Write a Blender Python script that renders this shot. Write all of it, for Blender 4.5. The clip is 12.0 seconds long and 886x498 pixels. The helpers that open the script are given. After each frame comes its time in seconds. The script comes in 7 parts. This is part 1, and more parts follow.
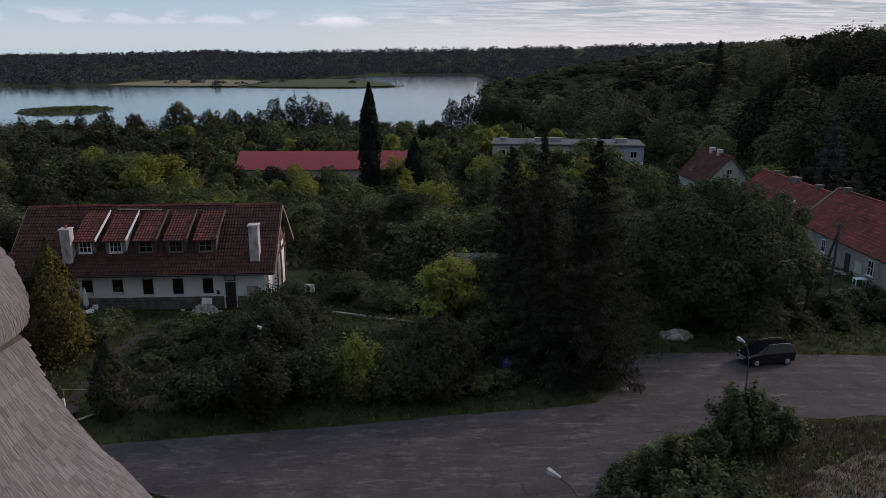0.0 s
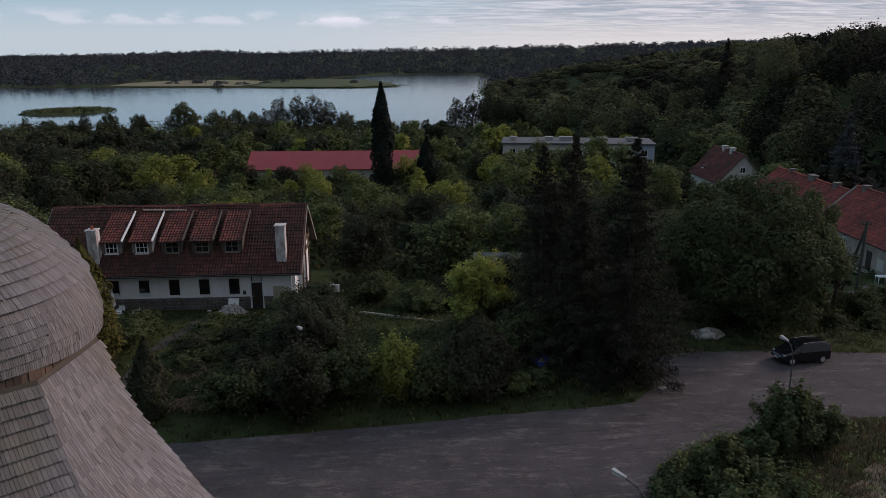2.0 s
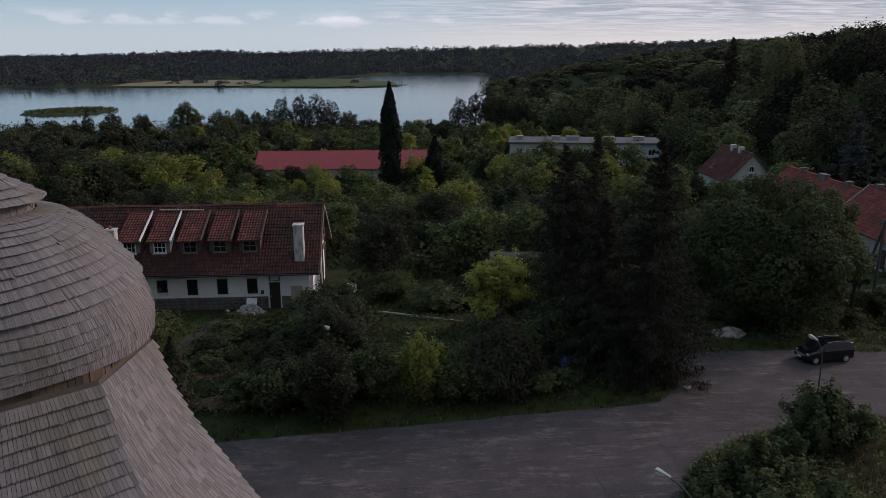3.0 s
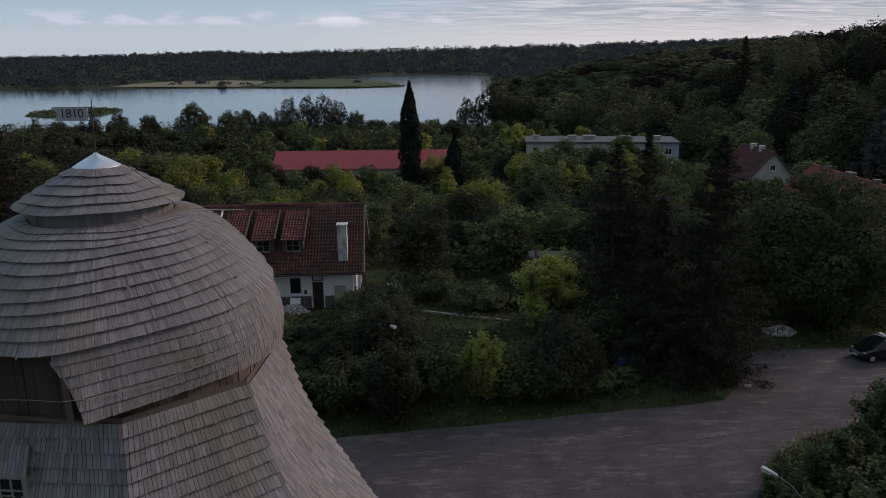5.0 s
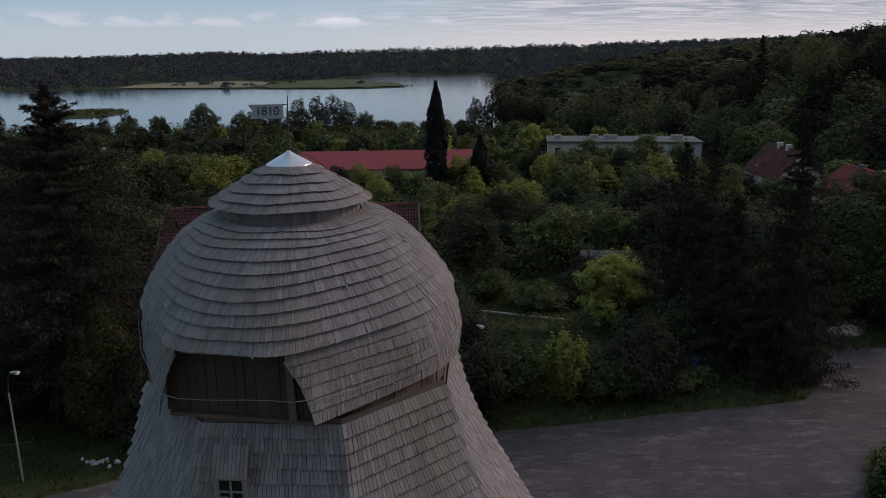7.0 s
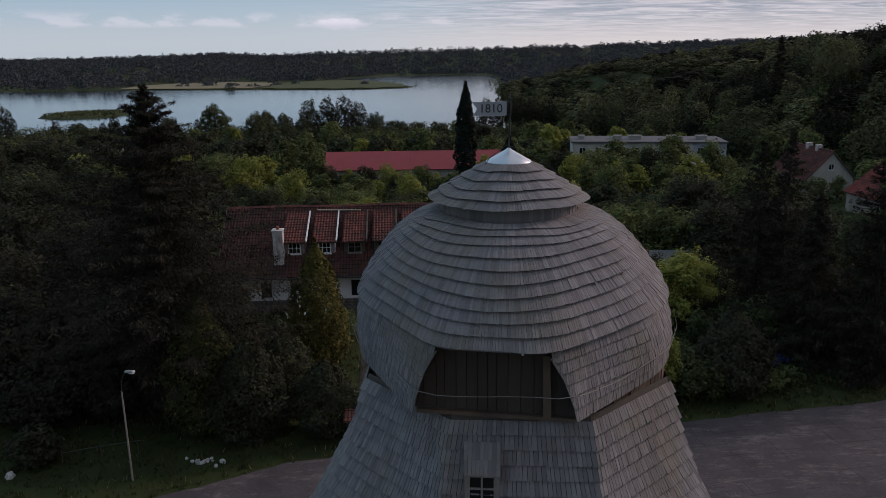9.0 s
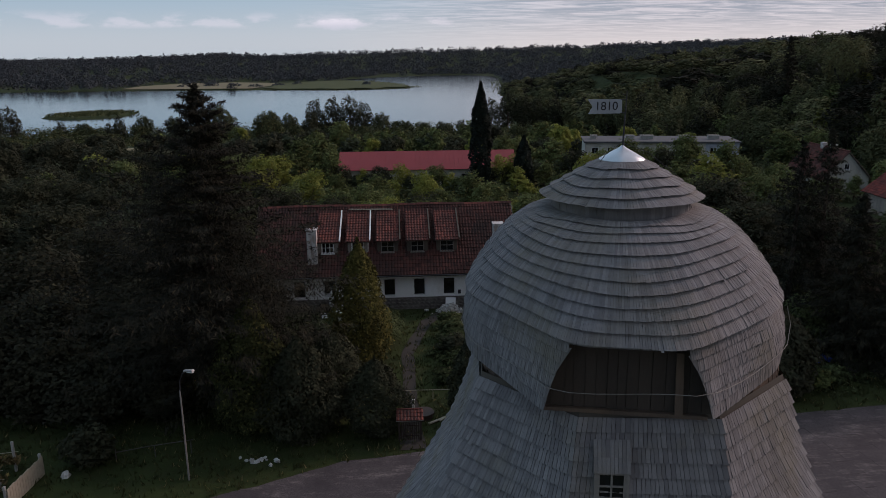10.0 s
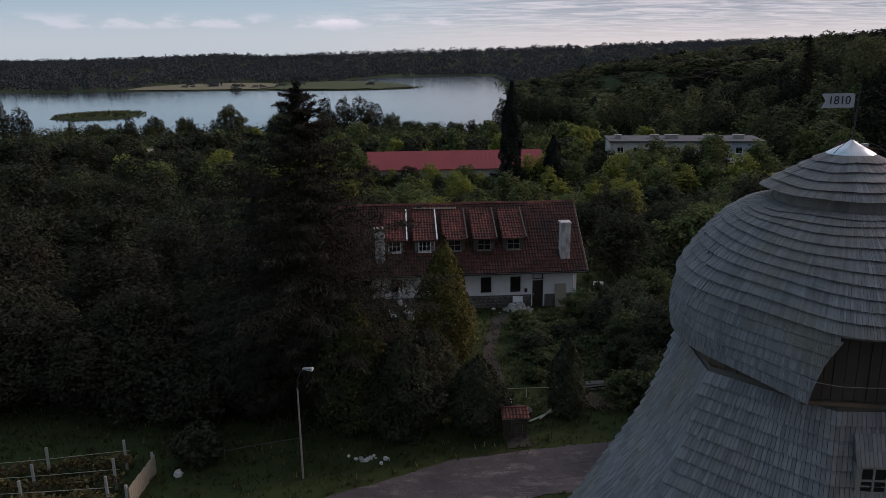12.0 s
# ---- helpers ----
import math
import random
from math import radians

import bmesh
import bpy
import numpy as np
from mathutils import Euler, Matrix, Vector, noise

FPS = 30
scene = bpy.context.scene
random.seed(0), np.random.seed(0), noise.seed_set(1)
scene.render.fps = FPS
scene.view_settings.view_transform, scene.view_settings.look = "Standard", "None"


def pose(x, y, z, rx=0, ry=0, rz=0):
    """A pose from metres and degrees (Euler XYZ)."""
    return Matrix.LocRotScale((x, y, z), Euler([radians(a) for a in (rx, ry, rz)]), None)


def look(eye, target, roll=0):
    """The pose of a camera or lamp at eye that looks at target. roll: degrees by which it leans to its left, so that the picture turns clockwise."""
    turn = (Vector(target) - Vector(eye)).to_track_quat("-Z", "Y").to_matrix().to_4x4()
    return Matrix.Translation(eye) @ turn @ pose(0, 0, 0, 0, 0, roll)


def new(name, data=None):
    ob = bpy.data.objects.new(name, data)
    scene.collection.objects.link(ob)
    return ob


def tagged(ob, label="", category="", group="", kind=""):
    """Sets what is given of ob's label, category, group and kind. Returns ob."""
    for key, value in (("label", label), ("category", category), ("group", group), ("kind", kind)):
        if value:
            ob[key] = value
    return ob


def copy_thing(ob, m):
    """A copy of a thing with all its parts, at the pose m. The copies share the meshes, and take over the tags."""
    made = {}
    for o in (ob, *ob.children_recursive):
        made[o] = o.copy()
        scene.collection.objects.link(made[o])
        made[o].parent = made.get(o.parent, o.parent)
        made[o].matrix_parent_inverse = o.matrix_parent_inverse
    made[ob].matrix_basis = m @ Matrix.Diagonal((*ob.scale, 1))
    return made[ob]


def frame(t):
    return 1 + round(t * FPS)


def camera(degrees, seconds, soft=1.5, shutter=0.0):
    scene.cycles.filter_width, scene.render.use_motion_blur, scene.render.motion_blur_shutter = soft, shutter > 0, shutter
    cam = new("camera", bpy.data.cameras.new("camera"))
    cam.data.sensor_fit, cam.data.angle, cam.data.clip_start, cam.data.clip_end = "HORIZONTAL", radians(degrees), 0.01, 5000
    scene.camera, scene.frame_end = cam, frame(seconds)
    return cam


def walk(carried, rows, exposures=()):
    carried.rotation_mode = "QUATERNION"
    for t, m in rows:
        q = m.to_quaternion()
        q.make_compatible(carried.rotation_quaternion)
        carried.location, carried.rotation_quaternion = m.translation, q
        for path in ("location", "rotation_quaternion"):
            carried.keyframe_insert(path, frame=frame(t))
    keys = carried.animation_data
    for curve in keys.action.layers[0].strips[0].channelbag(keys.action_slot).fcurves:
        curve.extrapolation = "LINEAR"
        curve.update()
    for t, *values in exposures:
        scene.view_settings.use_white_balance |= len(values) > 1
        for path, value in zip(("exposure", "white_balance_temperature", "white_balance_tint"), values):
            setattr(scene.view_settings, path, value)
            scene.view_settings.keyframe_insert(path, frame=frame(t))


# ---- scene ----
cam = camera(60.0, 12.0, 0.7)
METRES, EYE, TILT, LEAN, TURN = 24.5, 19.3, -14.5, 0.0, 0.0
ROWS = [
    (0.0, 0.0, 0.0, 0.0, 0.0, 0.0, -0.0),
    (0.5, -0.0161, 0.0023, 0.0004, 0.01, -0.01, 0.06),
    (1.0, -0.0362, 0.004, 0.0006, 0.02, -0.03, 0.13),
    (1.5, -0.0593, 0.0053, 0.0005, 0.03, -0.04, 0.19),
    (2.0, -0.0854, 0.0064, 0.0002, 0.04, -0.04, 0.24),
    (2.5, -0.1135, 0.0075, 0.0005, 0.04, -0.06, 0.27),
    (3.0, -0.1437, 0.0086, 0.0001, 0.05, -0.07, 0.31),
    (5.0, -0.2843, 0.0131, -0.0013, 0.06, -0.07, 0.48),
    (5.5, -0.3262, 0.015, -0.0013, 0.07, -0.06, 0.52),
    (6.0, -0.3708, 0.017, -0.0011, 0.06, -0.05, 0.56),
    (6.5, -0.4185, 0.019, -0.0012, 0.07, -0.05, 0.59),
    (7.0, -0.469, 0.0197, -0.0016, 0.07, -0.04, 0.61),
    (9.0, -0.6765, 0.0195, -0.0025, 0.06, 0.01, 0.66),
    (9.5, -0.73, 0.0196, -0.0028, 0.05, 0.01, 0.67),
    (10.0, -0.7838, 0.0199, -0.0036, 0.04, 0.03, 0.68),
    (10.5, -0.8373, 0.0205, -0.0041, 0.03, 0.04, 0.7),
    (11.0, -0.8913, 0.021, -0.0047, 0.03, 0.04, 0.72),
    (11.5, -0.9427, 0.0213, -0.0051, 0.02, 0.05, 0.74),
    (12.0, -0.9994, 0.0215, -0.006, 0.02, 0.06, 0.76),
]
walk(cam, [(t, pose(0, 0, EYE, TILT, LEAN, TURN) @ pose(METRES * x, METRES * y, METRES * z, 90 + pitch, roll, yaw)) for t, x, y, z, yaw, pitch, roll in ROWS],
     [(0.0, 0.44, 6560, 36), (3.0, 0.38, 6560, 36), (7.0, 0.29, 6580, 37), (12.0, 0.33, 6700, 39)])

# ---- world and sun ----
SUN_TURN, SUN_RISE = radians(62), radians(24)   # turn: from straight ahead (+y) towards the right (+x)
world = bpy.data.worlds.new("overcast_evening")
scene.world = world
world.use_nodes = True
wn, wl = world.node_tree.nodes, world.node_tree.links
wn.clear()


def wnode(kind, **values):
    n = wn.new(kind)
    for k, v in values.items():
        if k in n.inputs:
            n.inputs[k].default_value = v
    return n


def wmath(op, a, b=None):
    n = wn.new("ShaderNodeMath")
    n.operation = op
    for i, v in enumerate((a, b)):
        if v is None:
            continue
        if isinstance(v, (int, float)):
            n.inputs[i].default_value = v
        else:
            wl.new(v, n.inputs[i])
    return n.outputs[0]


def wrange(v, a, b, c=0.0, d=1.0):
    n = wn.new("ShaderNodeMapRange")
    n.interpolation_type = "SMOOTHSTEP"
    wl.new(v, n.inputs[0])
    for i, x in enumerate((a, b, c, d)):
        n.inputs[i + 1].default_value = x
    return n.outputs[0]


def wmix(fac, a, b):
    n = wn.new("ShaderNodeMix")
    n.data_type = "RGBA"
    for i, v in ((0, fac), (6, a), (7, b)):
        if isinstance(v, (int, float, tuple)):
            n.inputs[i].default_value = v
        else:
            wl.new(v, n.inputs[i])
    return n.outputs[2]


sky = wn.new("ShaderNodeTexSky")
sky.sky_type = "NISHITA"
sky.sun_disc = False
sky.sun_elevation, sky.sun_rotation = SUN_RISE, SUN_TURN
sky.air_density, sky.dust_density, sky.ozone_density = 1.0, 1.2, 1.5
coord = wn.new("ShaderNodeTexCoord")
axes = wn.new("ShaderNodeSeparateXYZ")
wl.new(coord.outputs["Generated"], axes.inputs[0])
dx, dy, dz = axes.outputs
up = wmath("MAXIMUM", dz, 0.0)
# a high sheet of streaky cloud, laid out flat overhead
flat = wn.new("ShaderNodeCombineXYZ")
deep = wmath("ADD", up, 0.055)
wl.new(wmath("DIVIDE", dx, deep), flat.inputs[0])
wl.new(wmath("DIVIDE", dy, deep), flat.inputs[1])
streak_map = wn.new("ShaderNodeMapping")
streak_map.inputs["Scale"].default_value = (0.6, 1.3, 1.0)
streak_map.inputs["Rotation"].default_value = (0, 0, radians(8))
wl.new(flat.outputs[0], streak_map.inputs[0])
streak = wnode("ShaderNodeTexNoise", Scale=2.5, Detail=11.0, Roughness=0.64, Distortion=0.7)
wl.new(streak_map.outputs[0], streak.inputs["Vector"])
sheet = wnode("ShaderNodeTexNoise", Scale=0.35, Detail=4.0, Roughness=0.55)
wl.new(flat.outputs[0], sheet.inputs["Vector"])
side = wrange(wmath("DIVIDE", dx, wmath("MAXIMUM", wmath("ABSOLUTE", dy), 0.05)), -0.22, 0.25)
cover = wmath("MULTIPLY", side, wrange(sheet.outputs[0], 0.2, 0.55, 0.75, 1.0))
veil = wrange(streak.outputs[0], 0.38, 0.66)
# small heaped clouds low down
low = wn.new("ShaderNodeCombineXYZ")
wl.new(wmath("MULTIPLY", wmath("ARCTAN2", dx, dy), 1.0), low.inputs[0])
wl.new(wmath("MULTIPLY", dz, 2.6), low.inputs[1])
heap = wnode("ShaderNodeTexNoise", Scale=19.0, Detail=8.0, Roughness=0.55)
wl.new(low.outputs[0], heap.inputs["Vector"])
band = wmath("MULTIPLY", wrange(dz, 0.028, 0.034), wrange(dz, 0.052, 0.038))
puff = wmath("MULTIPLY", wrange(heap.outputs[0], 0.45, 0.60), band)
puff = wmath("MULTIPLY", puff, wrange(side, 0.9, 0.4))
glow = wrange(dz, 0.0, 0.07)
clear = wmix(glow, (5.1, 7.2, 7.3, 1), (2.9, 5.4, 6.2, 1))
clear = wmix(0.72, sky.outputs[0], clear)
cloud = wmix(veil, (2.9, 3.8, 4.0, 1), (6.0, 6.8, 6.5, 1))
warm = wmix(wrange(dz, 0.0, 0.05), (6.2, 6.8, 6.1, 1), cloud)
colour = wmix(wmath("MULTIPLY", cover, 0.92), clear, warm)
# one heap of its own low over the lake
far_x = wmath("DIVIDE", wmath("ADD", wmath("DIVIDE", dx, wmath("MAXIMUM", dy, 0.05)), 0.127), 0.036)
far_z = wmath("DIVIDE", wmath("SUBTRACT", dz, 0.0335), 0.0085)
ring_ = wmath("ADD", wmath("MULTIPLY", far_x, far_x), wmath("MULTIPLY", far_z, far_z))
heap_2 = wnode("ShaderNodeTexNoise", Scale=70.0, Detail=7.0, Roughness=0.6)
wl.new(low.outputs[0], heap_2.inputs["Vector"])
lone = wmath("MULTIPLY", wrange(wmath("ADD", ring_, wmath("MULTIPLY", heap_2.outputs[0], 1.6)), 1.75, 0.9), wrange(dy, 0.0, 0.1))
colour = wmix(wmath("MULTIPLY", puff, 0.34), colour, (7.4, 8.2, 8.2, 1))
colour = wmix(wmath("MULTIPLY", lone, 0.7), colour, wmix(wrange(dz, 0.030, 0.040), (5.6, 6.7, 6.9, 1), (7.9, 8.9, 8.8, 1)))
# unseen sky: brightened overhead, dimmed away from the sun to darken camera-facing sides
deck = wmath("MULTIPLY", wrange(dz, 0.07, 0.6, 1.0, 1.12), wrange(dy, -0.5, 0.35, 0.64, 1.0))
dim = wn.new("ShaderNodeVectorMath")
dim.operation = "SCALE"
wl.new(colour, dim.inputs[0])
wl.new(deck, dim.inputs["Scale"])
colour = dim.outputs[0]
back = wnode("ShaderNodeBackground", Strength=0.08)
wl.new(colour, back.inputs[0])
wl.new(back.outputs[0], wn.new("ShaderNodeOutputWorld").inputs[0])

sun_data = bpy.data.lights.new("sun", "SUN")
sun_data.energy, sun_data.angle, sun_data.color = 1.35, radians(11), (1.0, 0.88, 0.72)
sun = new("sun", sun_data)
sun.matrix_world = look((math.sin(SUN_TURN) * 300, math.cos(SUN_TURN) * 300, 300 * math.tan(SUN_RISE)), (0, 0, 0))

# ---- materials ----
LEAF = (1.10, 0.97, 1.40)      # a cast over all foliage


class Mat:
    """A node material: a principled surface with helpers for its patterns."""

    def __init__(self, name, rough=0.8, metal=0.0, spec=0.3):
        self.m = bpy.data.materials.new(name)
        self.m.use_nodes = True
        self.n, self.l = self.m.node_tree.nodes, self.m.node_tree.links
        self.p = self.n["Principled BSDF"]
        self.p.inputs["Roughness"].default_value = rough
        self.p.inputs["Metallic"].default_value = metal
        self.p.inputs["Specular IOR Level"].default_value = spec
        self.geo = self.n.new("ShaderNodeNewGeometry")
        self.tex = self.n.new("ShaderNodeTexCoord")

    def noise(self, scale, detail=5.0, rough=0.6, stretch=(1, 1, 1), where=None, distort=0.0):
        n, mp = self.n.new("ShaderNodeTexNoise"), self.n.new("ShaderNodeMapping")
        mp.inputs["Scale"].default_value = stretch
        self.l.new(where or self.geo.outputs["Position"], mp.inputs[0])
        self.l.new(mp.outputs[0], n.inputs["Vector"])
        n.inputs["Scale"].default_value, n.inputs["Detail"].default_value = scale, detail
        n.inputs["Roughness"].default_value, n.inputs["Distortion"].default_value = rough, distort
        return n.outputs[0]

    def ramp(self, v, a, b, c=0.0, d=1.0):
        n = self.n.new("ShaderNodeMapRange")
        self.l.new(v, n.inputs[0])
        for i, x in enumerate((a, b, c, d)):
            n.inputs[i + 1].default_value = x
        return n.outputs[0]

    def math(self, op, a, b=0.0):
        n = self.n.new("ShaderNodeMath")
        n.operation = op
        for i, v in enumerate((a, b)):
            if isinstance(v, (int, float)):
                n.inputs[i].default_value = v
            else:
                self.l.new(v, n.inputs[i])
        return n.outputs[0]

    def mix(self, fac, a, b, blend="MIX"):
        n = self.n.new("ShaderNodeMix")
        n.data_type, n.blend_type = "RGBA", blend
        for i, v in ((0, fac), (6, a), (7, b)):
            if isinstance(v, (int, float)):
                n.inputs[i].default_value = v
            elif isinstance(v, tuple):
                n.inputs[i].default_value = (*v[:3], 1)
            else:
                self.l.new(v, n.inputs[i])
        return n.outputs[2]

    def colour(self, v):
        if isinstance(v, tuple):
            self.p.inputs["Base Color"].default_value = (*v[:3], 1)
        else:
            self.l.new(v, self.p.inputs["Base Color"])
        return self

    def bump(self, v, strength=0.4, distance=0.02):
        n = self.n.new("ShaderNodeBump")
        n.inputs["Strength"].default_value, n.inputs["Distance"].default_value = strength, distance
        self.l.new(v, n.inputs["Height"])
        self.l.new(n.outputs[0], self.p.inputs["Normal"])
        return self

    def island(self):
        return self.geo.outputs["Random Per Island"]

    def each(self):
        return self.n.new("ShaderNodeObjectInfo").outputs["Random"]


def leaf_mat(name, dark, light, dry=None, glow=0.25, patch=0.12, blotch=0.4, vary=1.0):
    """Leaves: every leaf its own green, drifting over the crown and from plant to plant."""
    m = Mat(name, rough=0.85, spec=0.06)
    dark, light = tuple(k * v for k, v in zip(LEAF, dark)), tuple(k * v for k, v in zip(LEAF, light))
    c = m.mix(m.ramp(m.island(), 0.1, 1.0, 0.5 - 0.5 * vary, 0.5 + 0.5 * vary), dark, light)
    drift = m.ramp(m.noise(patch, 3.0), 0.35, 0.65)
    c = m.mix(m.math("MULTIPLY", drift, 0.5), c, light)
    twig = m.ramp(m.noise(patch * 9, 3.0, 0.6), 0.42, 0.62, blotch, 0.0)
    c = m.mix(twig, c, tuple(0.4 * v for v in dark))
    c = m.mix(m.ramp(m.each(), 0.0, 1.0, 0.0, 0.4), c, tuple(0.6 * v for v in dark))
    if dry:
        c = m.mix(m.math("GREATER_THAN", m.island(), 0.94), c, dry)
    m.colour(c)
    t = m.n.new("ShaderNodeBsdfTranslucent")
    m.l.new(c, t.inputs[0])
    s = m.n.new("ShaderNodeMixShader")
    s.inputs[0].default_value = glow
    m.l.new(m.p.outputs[0], s.inputs[1])
    m.l.new(t.outputs[0], s.inputs[2])
    m.l.new(s.outputs[0], m.n["Material Output"].inputs[0])
    return m.m


def plain(name, c, rough=0.6, metal=0.0, wear=0.25, scale=3.0, fine=40.0, bump=0.15, spec=0.3):
    m = Mat(name, rough, metal, spec)
    v = m.mix(m.ramp(m.noise(scale), 0.35, 0.7, 0.0, wear), c, tuple(0.45 * x for x in c))
    f = m.noise(fine, 3.0)
    v = m.mix(m.ramp(f, 0.3, 0.7, 0.0, wear * 0.6), v, tuple(min(1, 1.3 * x) for x in c))
    return m.colour(v).bump(f, bump, 0.01).m


def shingle_mat(name, a, b, mossy):
    m = Mat(name, rough=0.88, spec=0.2)
    who = m.math("FRACT", m.math("ADD", m.island(), m.each()))
    c = m.mix(who, a, b)
    grain = m.noise(6.0, 6.0, 0.7, (9, 9, 0.8))
    c = m.mix(m.ramp(grain, 0.4, 0.75, 0.0, 0.38), c, tuple(0.30 * v for v in a))
    worn = m.noise(0.4, 6.0, 0.7)
    c = m.mix(m.ramp(worn, 0.46, 0.66, 0.0, 0.6), c, mossy)
    c = m.mix(m.ramp(m.noise(1.3, 6.0, 0.7, (1, 1, 0.5)), 0.50, 0.70, 0.0, 0.5), c, tuple(0.35 * v for v in a))
    return m.colour(c).bump(grain, 0.25, 0.008).m


def tile_mat(name, a, b, soot):
    m = Mat(name, rough=0.85, spec=0.2)
    who = m.math("FRACT", m.math("ADD", m.island(), m.each()))
    c = m.mix(who, a, b)
    c = m.mix(m.ramp(m.noise(0.5, 5.0, 0.65), 0.4, 0.68, 0.0, 0.8), c, soot)
    c = m.mix(m.ramp(m.noise(14.0, 4.0), 0.5, 0.8, 0.0, 0.5), c, soot)
    return m.colour(c).bump(m.noise(60.0, 3.0), 0.3, 0.01).m


def wall_mat(name, a, dirt, low, high, scale=0.8):
    """Plaster with stains."""
    m = Mat(name, rough=0.9, spec=0.15)
    c = m.mix(m.ramp(m.noise(scale, 6.0, 0.65, (1, 1, 0.45)), low, high, 0.0, 0.75), a, dirt)
    c = m.mix(m.ramp(m.noise(18.0, 4.0), 0.4, 0.75, 0.0, 0.25), c, dirt)
    return m.colour(c).bump(m.noise(35.0, 4.0), 0.3, 0.01).m


M_SHINGLE = shingle_mat("weathered_shingle", (0.258, 0.245, 0.247), (0.160, 0.150, 0.155), (0.180, 0.154, 0.108))
# end grain taken near black to paint the shadow line of each course
M_ENDSHADE = plain("shingle_end_shade", (0.045, 0.038, 0.034), 0.95, 0.0, 0.5, 4.0)
M_SHELL = plain("old_batten", (0.10, 0.085, 0.07), 0.95)
M_BOARD = shingle_mat("dark_board", (0.085, 0.066, 0.055), (0.050, 0.040, 0.035), (0.075, 0.052, 0.040))
M_NECK = shingle_mat("brown_board", (0.15, 0.105, 0.082), (0.09, 0.066, 0.054), (0.20, 0.125, 0.08))
M_ZINC = plain("zinc_sheet", (0.62, 0.64, 0.67), 0.32, 0.85, 0.2, 2.0, 30.0, 0.05, 0.5)
M_IRON = plain("dark_iron", (0.06, 0.06, 0.065), 0.55, 0.6)
M_SIGN = plain("painted_sheet", (0.34, 0.36, 0.39), 0.5, 0.0, 0.3)
M_INK = plain("sign_black", (0.02, 0.02, 0.022), 0.6)
M_BRICK = plain("base_brick", (0.30, 0.16, 0.11), 0.9, 0.0, 0.6)
M_ROOF = tile_mat("clay_tile_old", (0.118, 0.042, 0.034), (0.052, 0.024, 0.021), (0.030, 0.022, 0.020))
M_ROOF_DORMER = tile_mat("clay_tile_red", (0.20, 0.058, 0.044), (0.09, 0.033, 0.028), (0.046, 0.028, 0.025))
M_ROOF_ROW = tile_mat("clay_tile_bright", (0.36, 0.078, 0.058), (0.17, 0.046, 0.040), (0.09, 0.035, 0.03))
M_WHITE = wall_mat("white_plaster", (0.85, 0.85, 0.85), (0.52, 0.50, 0.47), 0.58, 0.88)
M_GREY = wall_mat("grey_plaster", (0.43, 0.345, 0.295), (0.17, 0.145, 0.13), 0.35, 0.7)
M_CREAM = wall_mat("cream_plaster", (0.52, 0.50, 0.45), (0.28, 0.26, 0.23), 0.45, 0.8)
M_BLUE = wall_mat("blue_plaster", (0.36, 0.40, 0.48), (0.24, 0.27, 0.31), 0.5, 0.85)
M_CHIM = wall_mat("flaking_plaster", (0.55, 0.54, 0.53), (0.24, 0.18, 0.15), 0.45, 0.62, 2.4)
M_STONE = wall_mat("field_stone", (0.20, 0.18, 0.165), (0.07, 0.062, 0.058), 0.35, 0.65, 2.2)
M_TIMBER = plain("barge_board", (0.21, 0.135, 0.085), 0.8, 0.0, 0.5)
M_GREYWOOD = plain("grey_timber", (0.24, 0.22, 0.20), 0.9, 0.0, 0.5, 6.0)
M_PALEWOOD = plain("pale_board", (0.38, 0.335, 0.26), 0.85, 0.0, 0.4, 5.0)
M_DOOR = plain("dark_door", (0.045, 0.030, 0.024), 0.6)
M_FRAME = plain("white_frame", (0.74, 0.75, 0.75), 0.5, 0.0, 0.15)
M_FRAMEOLD = plain("weathered_frame", (0.20, 0.18, 0.16), 0.8)
M_PVC = plain("white_plastic", (0.72, 0.73, 0.72), 0.45, 0.0, 0.15)
M_CLOTH = plain("white_canvas", (0.66, 0.67, 0.68), 0.9, 0.0, 0.2)
M_CONC = plain("old_concrete", (0.34, 0.33, 0.31), 0.92, 0.0, 0.5)
M_RUBBLE = plain("pale_rubble", (0.48, 0.47, 0.45), 0.95, 0.0, 0.45, 4.0)
M_OLDSHEET = plain("old_cement_sheet", (0.13, 0.13, 0.125), 0.95, 0.0, 0.5)
M_FELT = plain("roof_felt", (0.09, 0.093, 0.10), 0.8, 0.0, 0.4, 0.6)
M_REDSHEET = plain("red_sheet_roof", (0.31, 0.048, 0.052), 0.6, 0.0, 0.25, 0.3, 6.0)
M_RUST = plain("rusty_red", (0.30, 0.085, 0.05), 0.8, 0.0, 0.5, 2.0)
M_BARK = plain("bark", (0.075, 0.06, 0.048), 0.95, 0.0, 0.6, 5.0, 25.0, 0.6)
M_PAINT = plain("black_car_paint", (0.008, 0.008, 0.010), 0.12, 0.0, 0.1, 2.0, 30.0, 0.0, 0.5)
M_TYRE = plain("tyre_rubber", (0.02, 0.02, 0.021), 0.85)
M_RIM = plain("alloy", (0.50, 0.51, 0.53), 0.35, 0.9, 0.15)
M_LAMPHEAD = plain("lamp_housing", (0.36, 0.36, 0.36), 0.5, 0.1, 0.2)
M_STRAW = plain("dry_stalk", (0.22, 0.165, 0.115), 0.95, 0.0, 0.4)
M_SOIL = plain("trodden_soil", (0.042, 0.037, 0.032), 0.95, 0.0, 0.6, 1.5)
M_DRYSOIL = plain("dry_soil", (0.19, 0.15, 0.105), 0.95, 0.0, 0.6, 1.2)
M_DARKPOLE = plain("dark_pole", (0.07, 0.065, 0.06), 0.8)
